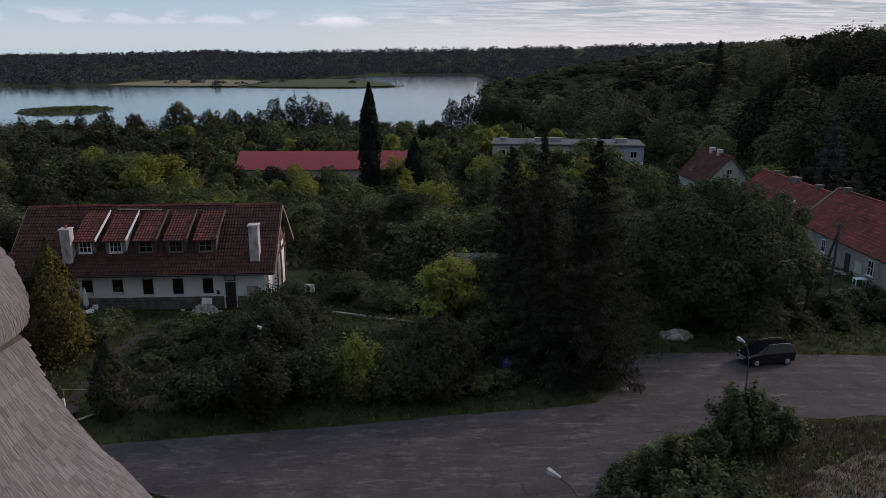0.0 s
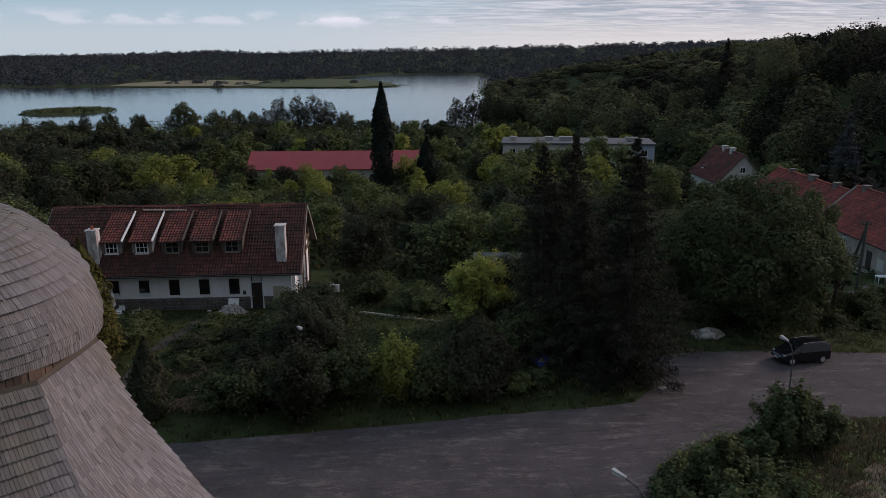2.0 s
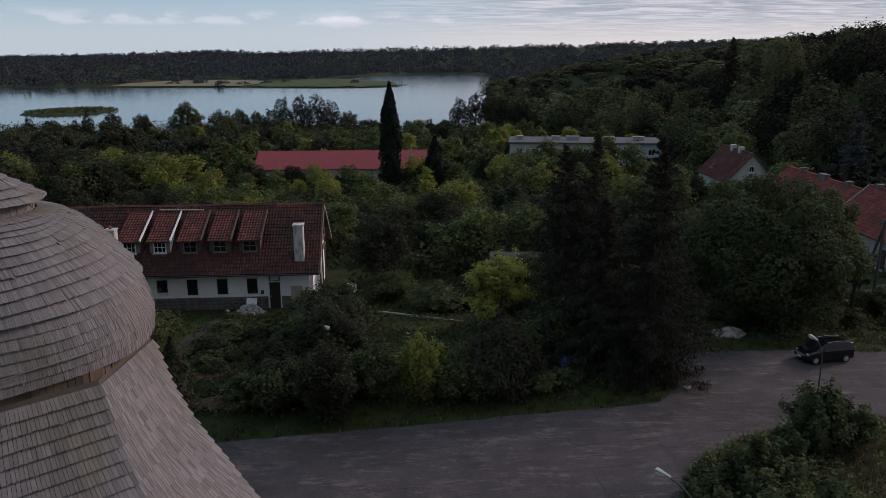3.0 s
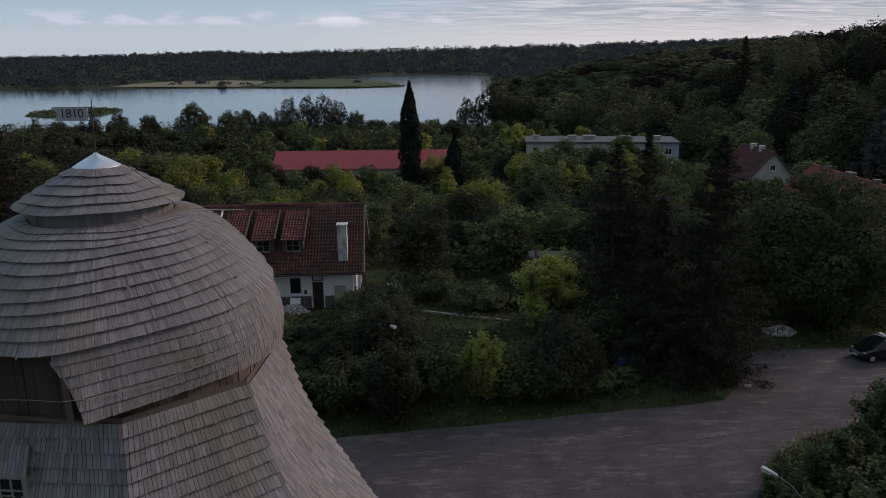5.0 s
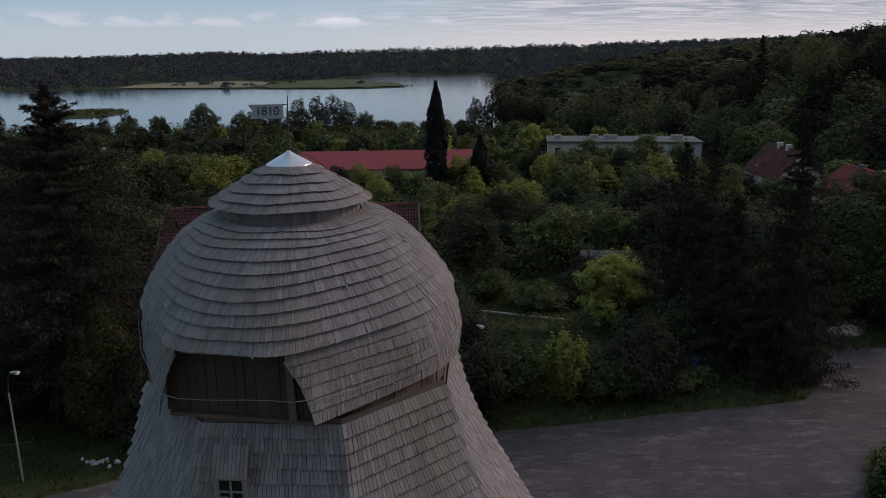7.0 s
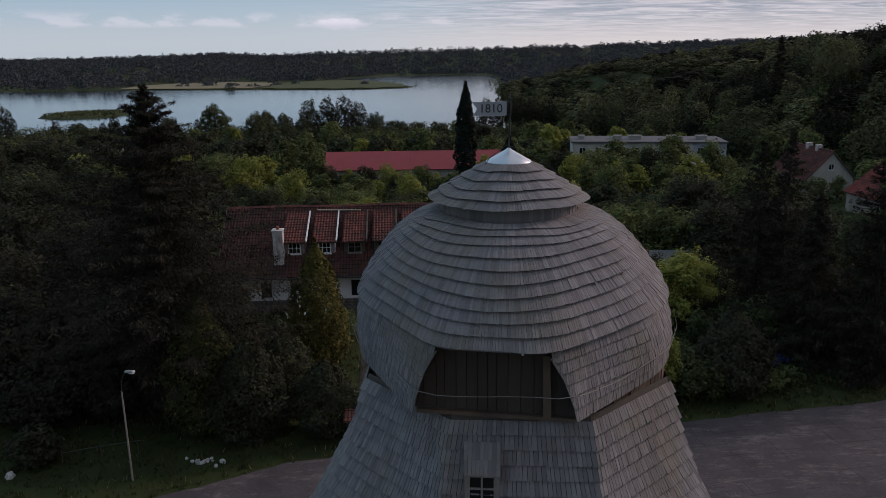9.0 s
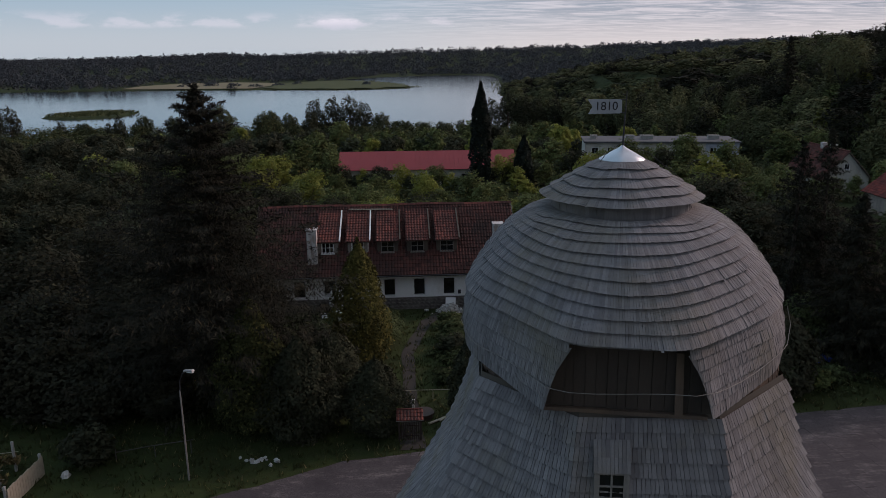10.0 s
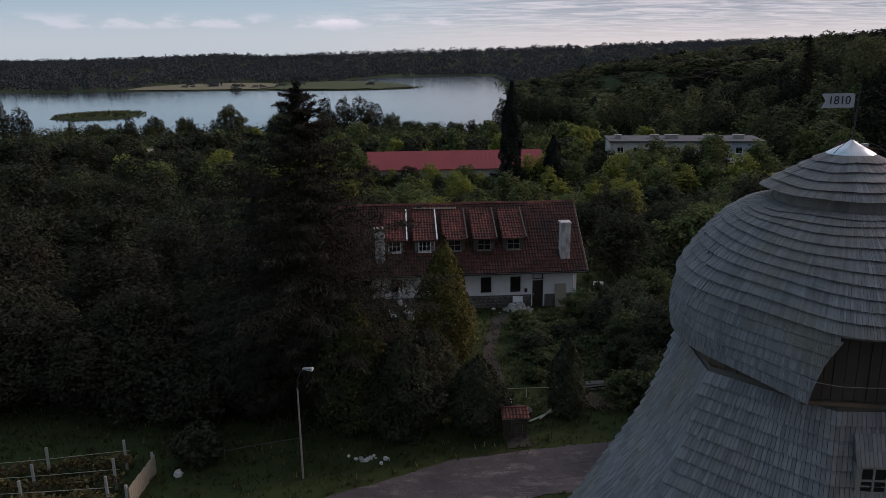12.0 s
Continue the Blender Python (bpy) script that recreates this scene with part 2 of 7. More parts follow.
M_VERGEPATH = plain('dusty_path', (0.10, 0.09, 0.078), 0.95, 0.0, 0.6, 1.2)
M_BLUETARP = plain("blue_sheet", (0.03, 0.06, 0.28), 0.6)
M_SOLIDROCK = wall_mat("pale_boulder", (0.42, 0.39, 0.36), (0.10, 0.07, 0.055), 0.4, 0.58, 2.6)

gm = Mat("window_glass", 0.08, 0.0, 0.6)
gm.colour((0.012, 0.013, 0.016))
M_GLASS = gm.m

gm = Mat("car_glass", 0.06, 0.0, 0.5)
gm.colour((0.010, 0.011, 0.013))
M_CARGLASS = gm.m

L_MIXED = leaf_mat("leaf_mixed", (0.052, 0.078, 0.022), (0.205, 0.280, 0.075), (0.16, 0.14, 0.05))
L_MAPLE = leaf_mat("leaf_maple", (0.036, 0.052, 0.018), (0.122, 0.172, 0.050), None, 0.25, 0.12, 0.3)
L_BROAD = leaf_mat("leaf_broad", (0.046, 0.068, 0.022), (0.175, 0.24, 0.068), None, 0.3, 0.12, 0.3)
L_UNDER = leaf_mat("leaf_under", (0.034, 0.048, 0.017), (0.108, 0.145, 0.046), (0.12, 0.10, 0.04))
# shade of the overgrown west put into the leaf colour; the holly shares it
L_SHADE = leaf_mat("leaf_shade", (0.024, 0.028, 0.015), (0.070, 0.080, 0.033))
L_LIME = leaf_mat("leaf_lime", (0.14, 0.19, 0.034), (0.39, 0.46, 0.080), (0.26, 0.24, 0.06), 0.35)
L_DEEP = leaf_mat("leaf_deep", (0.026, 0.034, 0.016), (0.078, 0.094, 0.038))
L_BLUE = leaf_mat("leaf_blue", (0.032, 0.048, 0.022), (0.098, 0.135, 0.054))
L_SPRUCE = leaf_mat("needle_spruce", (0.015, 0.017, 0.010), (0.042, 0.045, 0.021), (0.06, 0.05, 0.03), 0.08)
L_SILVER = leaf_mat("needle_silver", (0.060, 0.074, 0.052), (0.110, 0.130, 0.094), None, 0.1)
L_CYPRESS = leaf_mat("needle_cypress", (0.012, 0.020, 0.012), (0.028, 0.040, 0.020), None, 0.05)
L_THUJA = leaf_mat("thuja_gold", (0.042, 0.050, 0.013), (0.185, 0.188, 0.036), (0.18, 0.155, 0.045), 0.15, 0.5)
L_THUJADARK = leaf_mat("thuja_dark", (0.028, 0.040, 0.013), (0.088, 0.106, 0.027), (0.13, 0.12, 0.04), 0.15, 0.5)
# distance haze is put into these leaves as a blue-grey lift
L_FARHAZE = leaf_mat("leaf_far_haze", (0.044, 0.058, 0.046), (0.084, 0.106, 0.078), None, 0.15, 0.012, 0.4, 0.3)
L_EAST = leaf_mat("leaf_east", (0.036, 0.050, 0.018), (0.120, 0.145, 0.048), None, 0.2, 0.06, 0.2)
# near-black copy of the hill leaves: shade on the slope put into colour
L_EASTSHADE = leaf_mat("leaf_east_shade", (0.011, 0.014, 0.008), (0.031, 0.038, 0.016), None, 0.2, 0.06, 0.2)
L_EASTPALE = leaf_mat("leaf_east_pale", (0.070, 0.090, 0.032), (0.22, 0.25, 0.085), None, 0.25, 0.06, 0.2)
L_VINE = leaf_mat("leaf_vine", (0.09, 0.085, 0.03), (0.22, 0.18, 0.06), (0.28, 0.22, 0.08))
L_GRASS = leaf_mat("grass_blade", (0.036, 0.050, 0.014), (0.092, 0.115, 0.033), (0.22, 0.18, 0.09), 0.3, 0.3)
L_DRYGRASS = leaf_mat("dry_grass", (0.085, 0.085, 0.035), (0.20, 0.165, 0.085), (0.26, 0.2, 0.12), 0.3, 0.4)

# ground: meadow, soil and dry field
g = Mat("meadow_soil", 0.95, 0.0, 0.1)
c = g.mix(g.ramp(g.noise(0.25, 6.0, 0.65), 0.35, 0.65), (0.022, 0.033, 0.011), (0.045, 0.062, 0.020))
c = g.mix(g.ramp(g.noise(2.2, 6.0, 0.7), 0.5, 0.75, 0.0, 0.6), c, (0.055, 0.045, 0.03))
c = g.mix(g.ramp(g.noise(22.0, 4.0, 0.7), 0.4, 0.7, 0.0, 0.5), c, (0.018, 0.026, 0.010))
g.colour(c).bump(g.noise(9.0, 6.0, 0.7), 0.8, 0.06)
M_GROUND = g.m
g = Mat("stubble_field", 0.95, 0.0, 0.1)
c = g.mix(g.noise(0.02, 4.0), (0.24, 0.20, 0.13), (0.18, 0.165, 0.10))
c = g.mix(g.ramp(g.noise(0.25, 5.0), 0.45, 0.7, 0.0, 0.5), c, (0.13, 0.13, 0.07))
g.colour(c)
M_FIELD = g.m
g = Mat("reed_bed", 0.95, 0.0, 0.1)
c = g.mix(g.noise(0.05, 5.0), (0.10, 0.11, 0.05), (0.05, 0.065, 0.03))
g.colour(c)
M_REED = g.m
# road: worn blocks under thin asphalt, pale dust in streaks
g = Mat("worn_paving", 0.9, 0.0, 0.15)
tone = g.ramp(g.each(), 0.0, 1.0, 0.0, 0.35)
c = g.mix(g.ramp(g.noise(0.35, 6.0, 0.65), 0.3, 0.7), (0.050, 0.043, 0.046), (0.105, 0.090, 0.092))
c = g.mix(tone, c, (0.062, 0.054, 0.058))
dust = g.noise(0.7, 10.0, 0.82, (0.5, 1.7, 1), None, 0.15)
c = g.mix(g.ramp(dust, 0.52, 0.66, 0.0, 0.65), c, (0.25, 0.215, 0.20))
c = g.mix(g.ramp(g.noise(0.9, 6.0, 0.7), 0.62, 0.76, 0.0, 0.6), c, (0.055, 0.052, 0.05))
c = g.mix(g.ramp(g.noise(11.0, 6.0, 0.8), 0.45, 0.62, 0.0, 0.6), c, (0.042, 0.036, 0.038))
g.colour(c).bump(g.noise(12.0, 6.0, 0.7), 0.5, 0.02)
M_ROAD = g.m
g = Mat("lake_water", 0.10, 0.0, 0.9)
g.colour((0.012, 0.02, 0.024))
wave = g.noise(0.12, 5.0, 0.6, (1, 3.5, 1))
g.bump(wave, 0.045, 0.5)
M_WATER = g.m

# ---- building helpers ----


class Geo:
    """Collects solid pieces into one mesh."""

    def __init__(self):
        self.v, self.f = [], []

    def add(self, verts, faces):
        k = len(self.v)
        self.v += [tuple(p) for p in verts]
        self.f += [tuple(i + k for i in q) for q in faces]
        return self

    def hexa(self, p):
        """A six-sided solid from four lower and four upper corners."""
        return self.add(p, [(3, 2, 1, 0), (4, 5, 6, 7), (0, 1, 5, 4), (1, 2, 6, 5), (2, 3, 7, 6), (3, 0, 4, 7)])

    def box(self, x0, x1, y0, y1, z0, z1, m=None):
        p = [(x0, y0, z0), (x1, y0, z0), (x1, y1, z0), (x0, y1, z0), (x0, y0, z1), (x1, y0, z1), (x1, y1, z1), (x0, y1, z1)]
        return self.hexa([m @ Vector(q) for q in p] if m else p)

    def tube(self, pts, radii, n=8, cap=True):
        """A round bar through points, with a radius at each."""
        pts = [Vector(p) for p in pts]
        k, rings = len(self.v), []
        for i, p in enumerate(pts):
            d = (pts[min(i + 1, len(pts) - 1)] - pts[max(i - 1, 0)]).normalized()
            side = d.cross(Vector((0.13, 0.91, 0.39)) if abs(d.y) < 0.9 else Vector((1, 0, 0))).normalized()
            other = d.cross(side)
            r = radii[i] if isinstance(radii, (list, tuple)) else radii
            for j in range(n):
                a = 2 * math.pi * j / n
                self.v.append(tuple(p + r * (math.cos(a) * side + math.sin(a) * other)))
            rings.append(k + i * n)
        for a, b in zip(rings, rings[1:]):
            for j in range(n):
                self.f.append((a + j, a + (j + 1) % n, b + (j + 1) % n, b + j))
        if cap:
            self.f.append(tuple(rings[0] + j for j in reversed(range(n))))
            self.f.append(tuple(rings[-1] + j for j in range(n)))
        return self

    def prism(self, outline, z0, z1):
        """An upright solid over a plan outline."""
        n = len(outline)
        v = [(x, y, z0) for x, y in outline] + [(x, y, z1) for x, y in outline]
        f = [tuple(reversed(range(n))), tuple(range(n, 2 * n))] + [(i, (i + 1) % n, n + (i + 1) % n, n + i) for i in range(n)]
        return self.add(v, f)

    def mesh(self, name, bevel=0.0, smooth=False):
        me = bpy.data.meshes.new(name)
        me.from_pydata(self.v, [], self.f)
        if bevel:
            bm = bmesh.new()
            bm.from_mesh(me)
            bmesh.ops.bevel(bm, geom=bm.edges[:], offset=bevel, segments=1, affect="EDGES", clamp_overlap=True)
            bm.to_mesh(me)
            bm.free()
        if smooth:
            me.polygons.foreach_set("use_smooth", [True] * len(me.polygons))
        me.update()
        return me


def arrays(name, verts, size, material):
    """A mesh of loose faces, size corners each, from a stack of points."""
    verts = np.ascontiguousarray(verts, dtype=np.float32).reshape(-1, 3)
    n = len(verts)
    me = bpy.data.meshes.new(name)
    me.vertices.add(n)
    me.vertices.foreach_set("co", verts.ravel())
    me.loops.add(n)
    me.loops.foreach_set("vertex_index", np.arange(n, dtype=np.int32))
    me.polygons.add(n // size)
    me.polygons.foreach_set("loop_start", np.arange(0, n, size, dtype=np.int32))
    me.update(calc_edges=True)
    me.materials.append(material)
    return me


def part(name, data, material, parent, label="", bevel=0.0, smooth=False):
    """One mesh object under a thing or a part."""
    me = data.mesh(name, bevel, smooth) if isinstance(data, Geo) else data
    if material and not me.materials:
        me.materials.append(material)
    ob = new(name, me)
    ob.parent = parent
    return tagged(ob, label)


def thing(name, at, turn=0.0, label="", category="", group="", kind=""):
    """An empty at the base of a thing, for its parts."""
    ob = new(name)
    ob.matrix_world = pose(*at, 0, 0, turn)
    return tagged(ob, label, category, group, kind)


def solo(name, data, material, label, category, kind="", group="", at=None, turn=0.0, bevel=0.0, smooth=False):
    """A thing of one mesh."""
    me = data.mesh(name, bevel, smooth) if isinstance(data, Geo) else data
    if material and not me.materials:
        me.materials.append(material)
    ob = new(name, me)
    if at:
        ob.matrix_world = pose(*at, 0, 0, turn)
    return tagged(ob, label, category, group, kind)


def rng(seed):
    return np.random.default_rng(seed)


def step(a, b, v):
    t = np.clip((np.asarray(v, float) - a) / (b - a), 0, 1)
    return t * t * (3 - 2 * t)


# ---- the lie of the land ----
LAKE_Z = -21.0
LAKE = [(-1500, 420), (-620, 402), (-330, 385), (-210, 392), (-120, 398), (-40, 392), (8, 405), (19, 489), (27, 661), (36, 800),
        (43, 930), (54, 1100), (58, 1240), (36, 1310), (10, 1345), (-44, 1335), (-115, 1272), (-152, 1210), (-157, 1168), (-118, 1108), (-71, 1005), (-45, 915),
        (-50, 884), (-92, 861), (-148, 860), (-221, 874), (-356, 894), (-428, 888), (-505, 889), (-800, 870), (-1500, 850)]


def shore_distance(x, y):
    """Metres to the shore: positive on land, negative on the lake."""
    d = np.full(np.shape(x), 1e9)
    inside = np.zeros(np.shape(x), bool)
    for (ax, ay), (bx, by) in zip(LAKE, LAKE[1:] + LAKE[:1]):
        ex, ey = bx - ax, by - ay
        t = np.clip(((x - ax) * ex + (y - ay) * ey) / (ex * ex + ey * ey), 0, 1)
        d = np.minimum(d, np.hypot(x - ax - t * ex, y - ay - t * ey))
        cross = (ay > y) != (by > y)
        inside ^= cross & (x < ex * (y - ay) / (ey if ey else 1e-9) + ax)
    return np.where(inside, -d, d)


def land(x, y):
    """The height of the ground."""
    x, y = np.asarray(x, float), np.asarray(y, float)
    west = np.interp(y, [48, 60, 66, 90, 130, 170, 250, 330, 385], [0, -0.85, -0.95, -3, -4.8, -6.5, -12.5, -18, -20.4])
    east = np.interp(y, [49, 56, 70, 90, 150, 175, 250, 330, 385], [0, -1.1, -3.4, -3.7, -4.7, -6.5, -12.0, -17.5, -20.0])
    z = west + (east - west) * step(10, 28, x)
    # the wooded hill to the east
    lift = np.interp(y, [40, 110, 170, 260, 380, 560, 800, 1000], [0, 10, 18, 22, 29, 23, 12, 8])
    z = z + lift * step(52, 102, x + 0.06 * np.clip(y - 300, 0, 500))
    # rises behind the far shore
    s = shore_distance(x, y)
    crest = np.interp(x, [-1600, -900, -650, -520, -420, -200, 100, 700, 1600], [-4, 0, 2, 10, 5, 12, 17, 26, 34])
    far = LAKE_Z + 0.8 + (crest - LAKE_Z - 0.8) * step(25, 620, np.maximum(s, 0) * step(760, 900, y + 0.12 * x))
    flat_spit = step(-470, -390, x) * step(60, -20, x) * step(1210, 1090, y)
    far = far + (LAKE_Z + 0.8 - far) * flat_spit
    z = z + (far - z) * step(520, 900, y + np.clip(-x, 0, 400) * 0.3)
    z = np.maximum(z, LAKE_Z + 0.5)
    island = np.hypot((x + 260) / 30, (y - 536) / 36)
    bed = LAKE_Z - 3 + 3.9 * step(1.25, 0.9, island)
    return bed + (z - bed) * step(-8, 14, s)


def ground_at(x, y):
    return float(land(np.array([x]), np.array([y]))[0])


def grid(xs, ys):
    gx, gy = np.meshgrid(xs, ys)
    gz = land(gx, gy)
    near = step(30, 200, gy) + step(60, 160, np.abs(gx))
    gz = gz + np.clip(near, 0, 1) * 0.15 * np.sin(gx * 0.31) * np.cos(gy * 0.27)
    n, m = gx.shape
    idx = np.arange(n * m).reshape(n, m)
    faces = np.stack([idx[:-1, :-1], idx[:-1, 1:], idx[1:, 1:], idx[1:, :-1]], -1).reshape(-1, 4)
    me = bpy.data.meshes.new("ground")
    me.from_pydata(np.stack([gx, gy, gz], -1).reshape(-1, 3).tolist(), [], faces.tolist())
    me.polygons.foreach_set("use_smooth", [True] * len(me.polygons))
    return me


xs = np.concatenate([np.linspace(-2600, -420, 44), np.linspace(-410, -70, 46), np.linspace(-65, 75, 72), np.linspace(80, 420, 40), np.linspace(440, 2800, 30)])
ys = np.concatenate([np.linspace(-500, -10, 8), np.linspace(0, 90, 56), np.linspace(92, 470, 70), np.linspace(476, 1400, 100), np.linspace(1420, 4700, 30)])
ground = solo("ground", grid(xs, ys), M_GROUND, "dark green meadow and bare soil falling away to a lake", "ground", "structure")
water = Geo().add([(-2500, 300, LAKE_Z), (500, 300, LAKE_Z), (500, 1500, LAKE_Z), (-2500, 1500, LAKE_Z)], [(0, 1, 2, 3)])
solo("water", water, M_WATER, "calm grey lake water reflecting a pale sky", "lake", "structure")


def patch(name, outline, lift, material, label, category, kind="structure", cell=0.0):
    """A thin sheet that follows the ground inside an outline."""
    bm = bmesh.new()
    face = bm.faces.new([bm.verts.new((x, y, 0)) for x, y in outline])
    bmesh.ops.triangulate(bm, faces=[face])
    if cell:
        for _ in range(5):
            long = [e for e in bm.edges if e.calc_length() > cell]
            if not long:
                break
            bmesh.ops.subdivide_edges(bm, edges=long, cuts=1)
            bmesh.ops.triangulate(bm, faces=bm.faces[:])
    for v in bm.verts:
        v.co.z = ground_at(v.co.x, v.co.y) + lift
    me = bpy.data.meshes.new(name)
    bm.normal_update()
    bm.to_mesh(me)
    bm.free()
    return solo(name, me, material, label, category, kind)


def ragged(pts, amp, every, seed):
    """An outline with a broken edge."""
    r, out = random.Random(seed), []
    for (ax, ay), (bx, by) in zip(pts, pts[1:] + pts[:1]):
        n = max(1, int(math.hypot(bx - ax, by - ay) / every))
        for i in range(n):
            t = i / n
            out.append((ax + (bx - ax) * t + r.uniform(-amp, amp), ay + (by - ay) * t + r.uniform(-amp, amp)))
    return out


road_line = [(-75, 22), (-48, 25.5), (-34, 28.6), (-28.6, 31.2), (-24.2, 33.6), (-20, 34.6), (-15.9, 35.3), (-5.8, 37.0), (1.1, 38.3), (8.5, 39.7),
             (10.2, 41.6), (11.0, 44.5), (11.6, 46.6), (15, 47.2), (19.2, 47.3), (28.8, 46.7), (45, 45.5), (80, 42), (80, 33),
             (45, 36.5), (24.2, 38.3), (19.6, 37.7), (12, 35.8), (8.8, 33.6), (6.8, 30), (4, 25.5), (-4, 24.8), (-9, 28.6), (-13.7, 31.0), (-20.2, 30.6), (-26, 28.0), (-34, 24.6), (-48, 21.5), (-75, 18)]
road = patch("road", ragged(road_line, 0.09, 0.8, 3), 0.03, M_ROAD, "worn grey-mauve paved road with pale dusty streaks", "road", cell=3.0)
patch("garden_path", ragged([(-21.5, 34.6), (-20.2, 34.8), (-20.75, 40), (-21.2, 47), (-20.2, 54), (-18.6, 57.4), (-19.4, 57.9), (-21.0, 54.6), (-22.0, 47), (-21.5, 40)], 0.05, 1.0, 5),
      0.035, M_SOIL, "trodden earth path to the house door", "path")
patch("dry_verge", ragged([(14.5, 26), (40, 20), (50, 34.5), (25, 35.2), (20, 34.0), (16.5, 31)], 0.35, 0.9, 15), 0.02, M_DRYSOIL, "dry bare brown earth of the near verge", "verge", cell=3.0)
patch("field", [(-150, 245), (-62, 236), (-70, 262), (-120, 290), (-170, 280)], 0.4, M_FIELD, "pale stubble field by the lake", "field", cell=25.0)
patch("spit_field", [(-392, 912), (-360, 905), (-235, 890), (-228, 960), (-240, 1050), (-300, 1085), (-370, 1070), (-398, 990)], 0.6, M_FIELD, "pale mown meadow on the spit across the lake", "field", cell=40.0)
patch("spit_reed_bed", ragged([(-222, 888), (-150, 870), (-92, 871), (-58, 890), (-56, 915), (-82, 1000), (-128, 1095), (-170, 1110), (-222, 1050)], 4.0, 12.0, 8), 0.7, M_REED, "olive reed bed on the low spit", "reeds", cell=40.0)
patch("hill_field", [(100, 872), (152, 880), (170, 960), (112, 950)], 4.5, M_FIELD, "pale field at the edge of the far wood", "field", cell=40.0)

# ---- the mill ----
MILL = (-14.86, 18.20)
CAP = (-15.05, 18.15)
CAP_TURN = radians(-9.8)        # the hatch faces a little to the west of south
BODY_Z = [4.9, 5.8, 6.4, 7.2, 8.0, 8.6, 9.5, 10.5, 11.74, 12.0]
BODY_R = [7.3, 6.6, 6.2, 5.75, 5.32, 4.98, 4.50, 4.10, 3.76, 3.70]
CAP_Z = [12.12, 12.6, 13.1, 13.6, 14.0, 14.4, 14.8, 15.15, 15.42, 15.56]
CAP_R = [3.74, 3.80, 3.74, 3.61, 3.42, 3.15, 2.84, 2.5, 2.08, 1.58]
TOP_Z = [15.86, 16.05, 16.25, 16.45, 16.62, 16.7]
TOP_R = [1.72, 1.42, 1.08, 0.74, 0.46, 0.36]


def polygon_r(a, n):
    """How far an n-sided plan reaches at angle a, corners at 1."""
    w = 2 * math.pi / n
    return math.cos(w / 2) / math.cos((a % w) - w / 2)


def body_point(a, z, out=0.0):
    """a: turn from the middle of the front face, which looks south."""
    r = float(np.interp(z, BODY_Z, BODY_R)) * polygon_r(a + math.pi / 8, 8) + out
    b = a + radians(-3)
    return Vector((MILL[0] + r * math.sin(b), MILL[1] - r * math.cos(b), z))


def cap_profile(z):
    """At a height: the round part's radius, how far the nose stands out, half its flat front's angle, and how softly it turns."""
    return (float(np.interp(z, CAP_Z, CAP_R)), float(np.interp(z, [12.28, 13.6, 14.4, 15.0, 15.56], [4.35, 4.35, 3.68, 2.94, 1.92])),
            radians(float(np.interp(z, [12.28, 13.6], [20.2, 13.4]))), radians(float(np.interp(z, [12.3, 13.5, 14.5, 15.4], [1.5, 4.0, 13.0, 18.0]))))


def cap_point(a, z, out=0.0):
    """The cap: round behind, drawn out to a flat nose with the hatch in front."""
    rnd, nose, corner, soft = cap_profile(z)
    edge = nose / math.cos(corner)
    wide = math.acos(min(1.0, rnd / edge))
    r = 0.0
    for k in (-1.0, -0.5, 0.0, 0.5, 1.0):
        t = abs((a + k * soft + math.pi) % (2 * math.pi) - math.pi)
        r += 0.2 * (nose / math.cos(t) if t < corner else max(rnd, rnd / math.cos(corner + wide - t)) if t < corner + wide else rnd)
    r = r * 0.992 + out
    c = a + CAP_TURN
    k = float(np.clip((z - 12.5) / 3.5, 0, 1))
    return Vector((-14.90 - 0.15 * k + r * math.sin(c), 18.52 - 0.37 * k - r * math.cos(c), z))


def top_point(a, z, out=0.0):
    r = float(np.interp(z, TOP_Z, TOP_R)) + out
    return Vector((CAP[0] + r * math.sin(a), CAP[1] - r * math.cos(a), z))


HATCH_TOP = 13.56


def hatch_half(z):
    """Half the hatch's angle at height z."""
    return radians(float(np.interp(z, [12.2, 12.9, 13.4, 13.56], [20.6, 18.2, 14.8, 13.4]))) if z < HATCH_TOP - 1e-6 else -1.0


def shingle(point, a0, a1, b0, b1, z0, z1, thick, lift):
    """One shingle on a curved face: eight corners. a: its lower end, b: its upper end."""
    p = [point(a0, z0, lift), point(a1, z0, lift), point(b1, z1, 0.012), point(b0, z1, 0.012)]
    q = [point(a0, z0, lift + thick), point(a1, z0, lift + thick), point(b1, z1, 0.012 + thick * 0.5), point(b0, z1, 0.012 + thick * 0.5)]
    return p + q


SHINGLE_FACES = [(4, 5, 6, 7), (0, 1, 5, 4), (3, 0, 4, 7), (1, 2, 6, 5)]


def end_shade(me):
    """Split shingles: weathered face, butt end grain painted with the course's shadow."""
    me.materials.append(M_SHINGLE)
    me.materials.append(M_ENDSHADE)
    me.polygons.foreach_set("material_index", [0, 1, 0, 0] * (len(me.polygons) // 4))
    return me


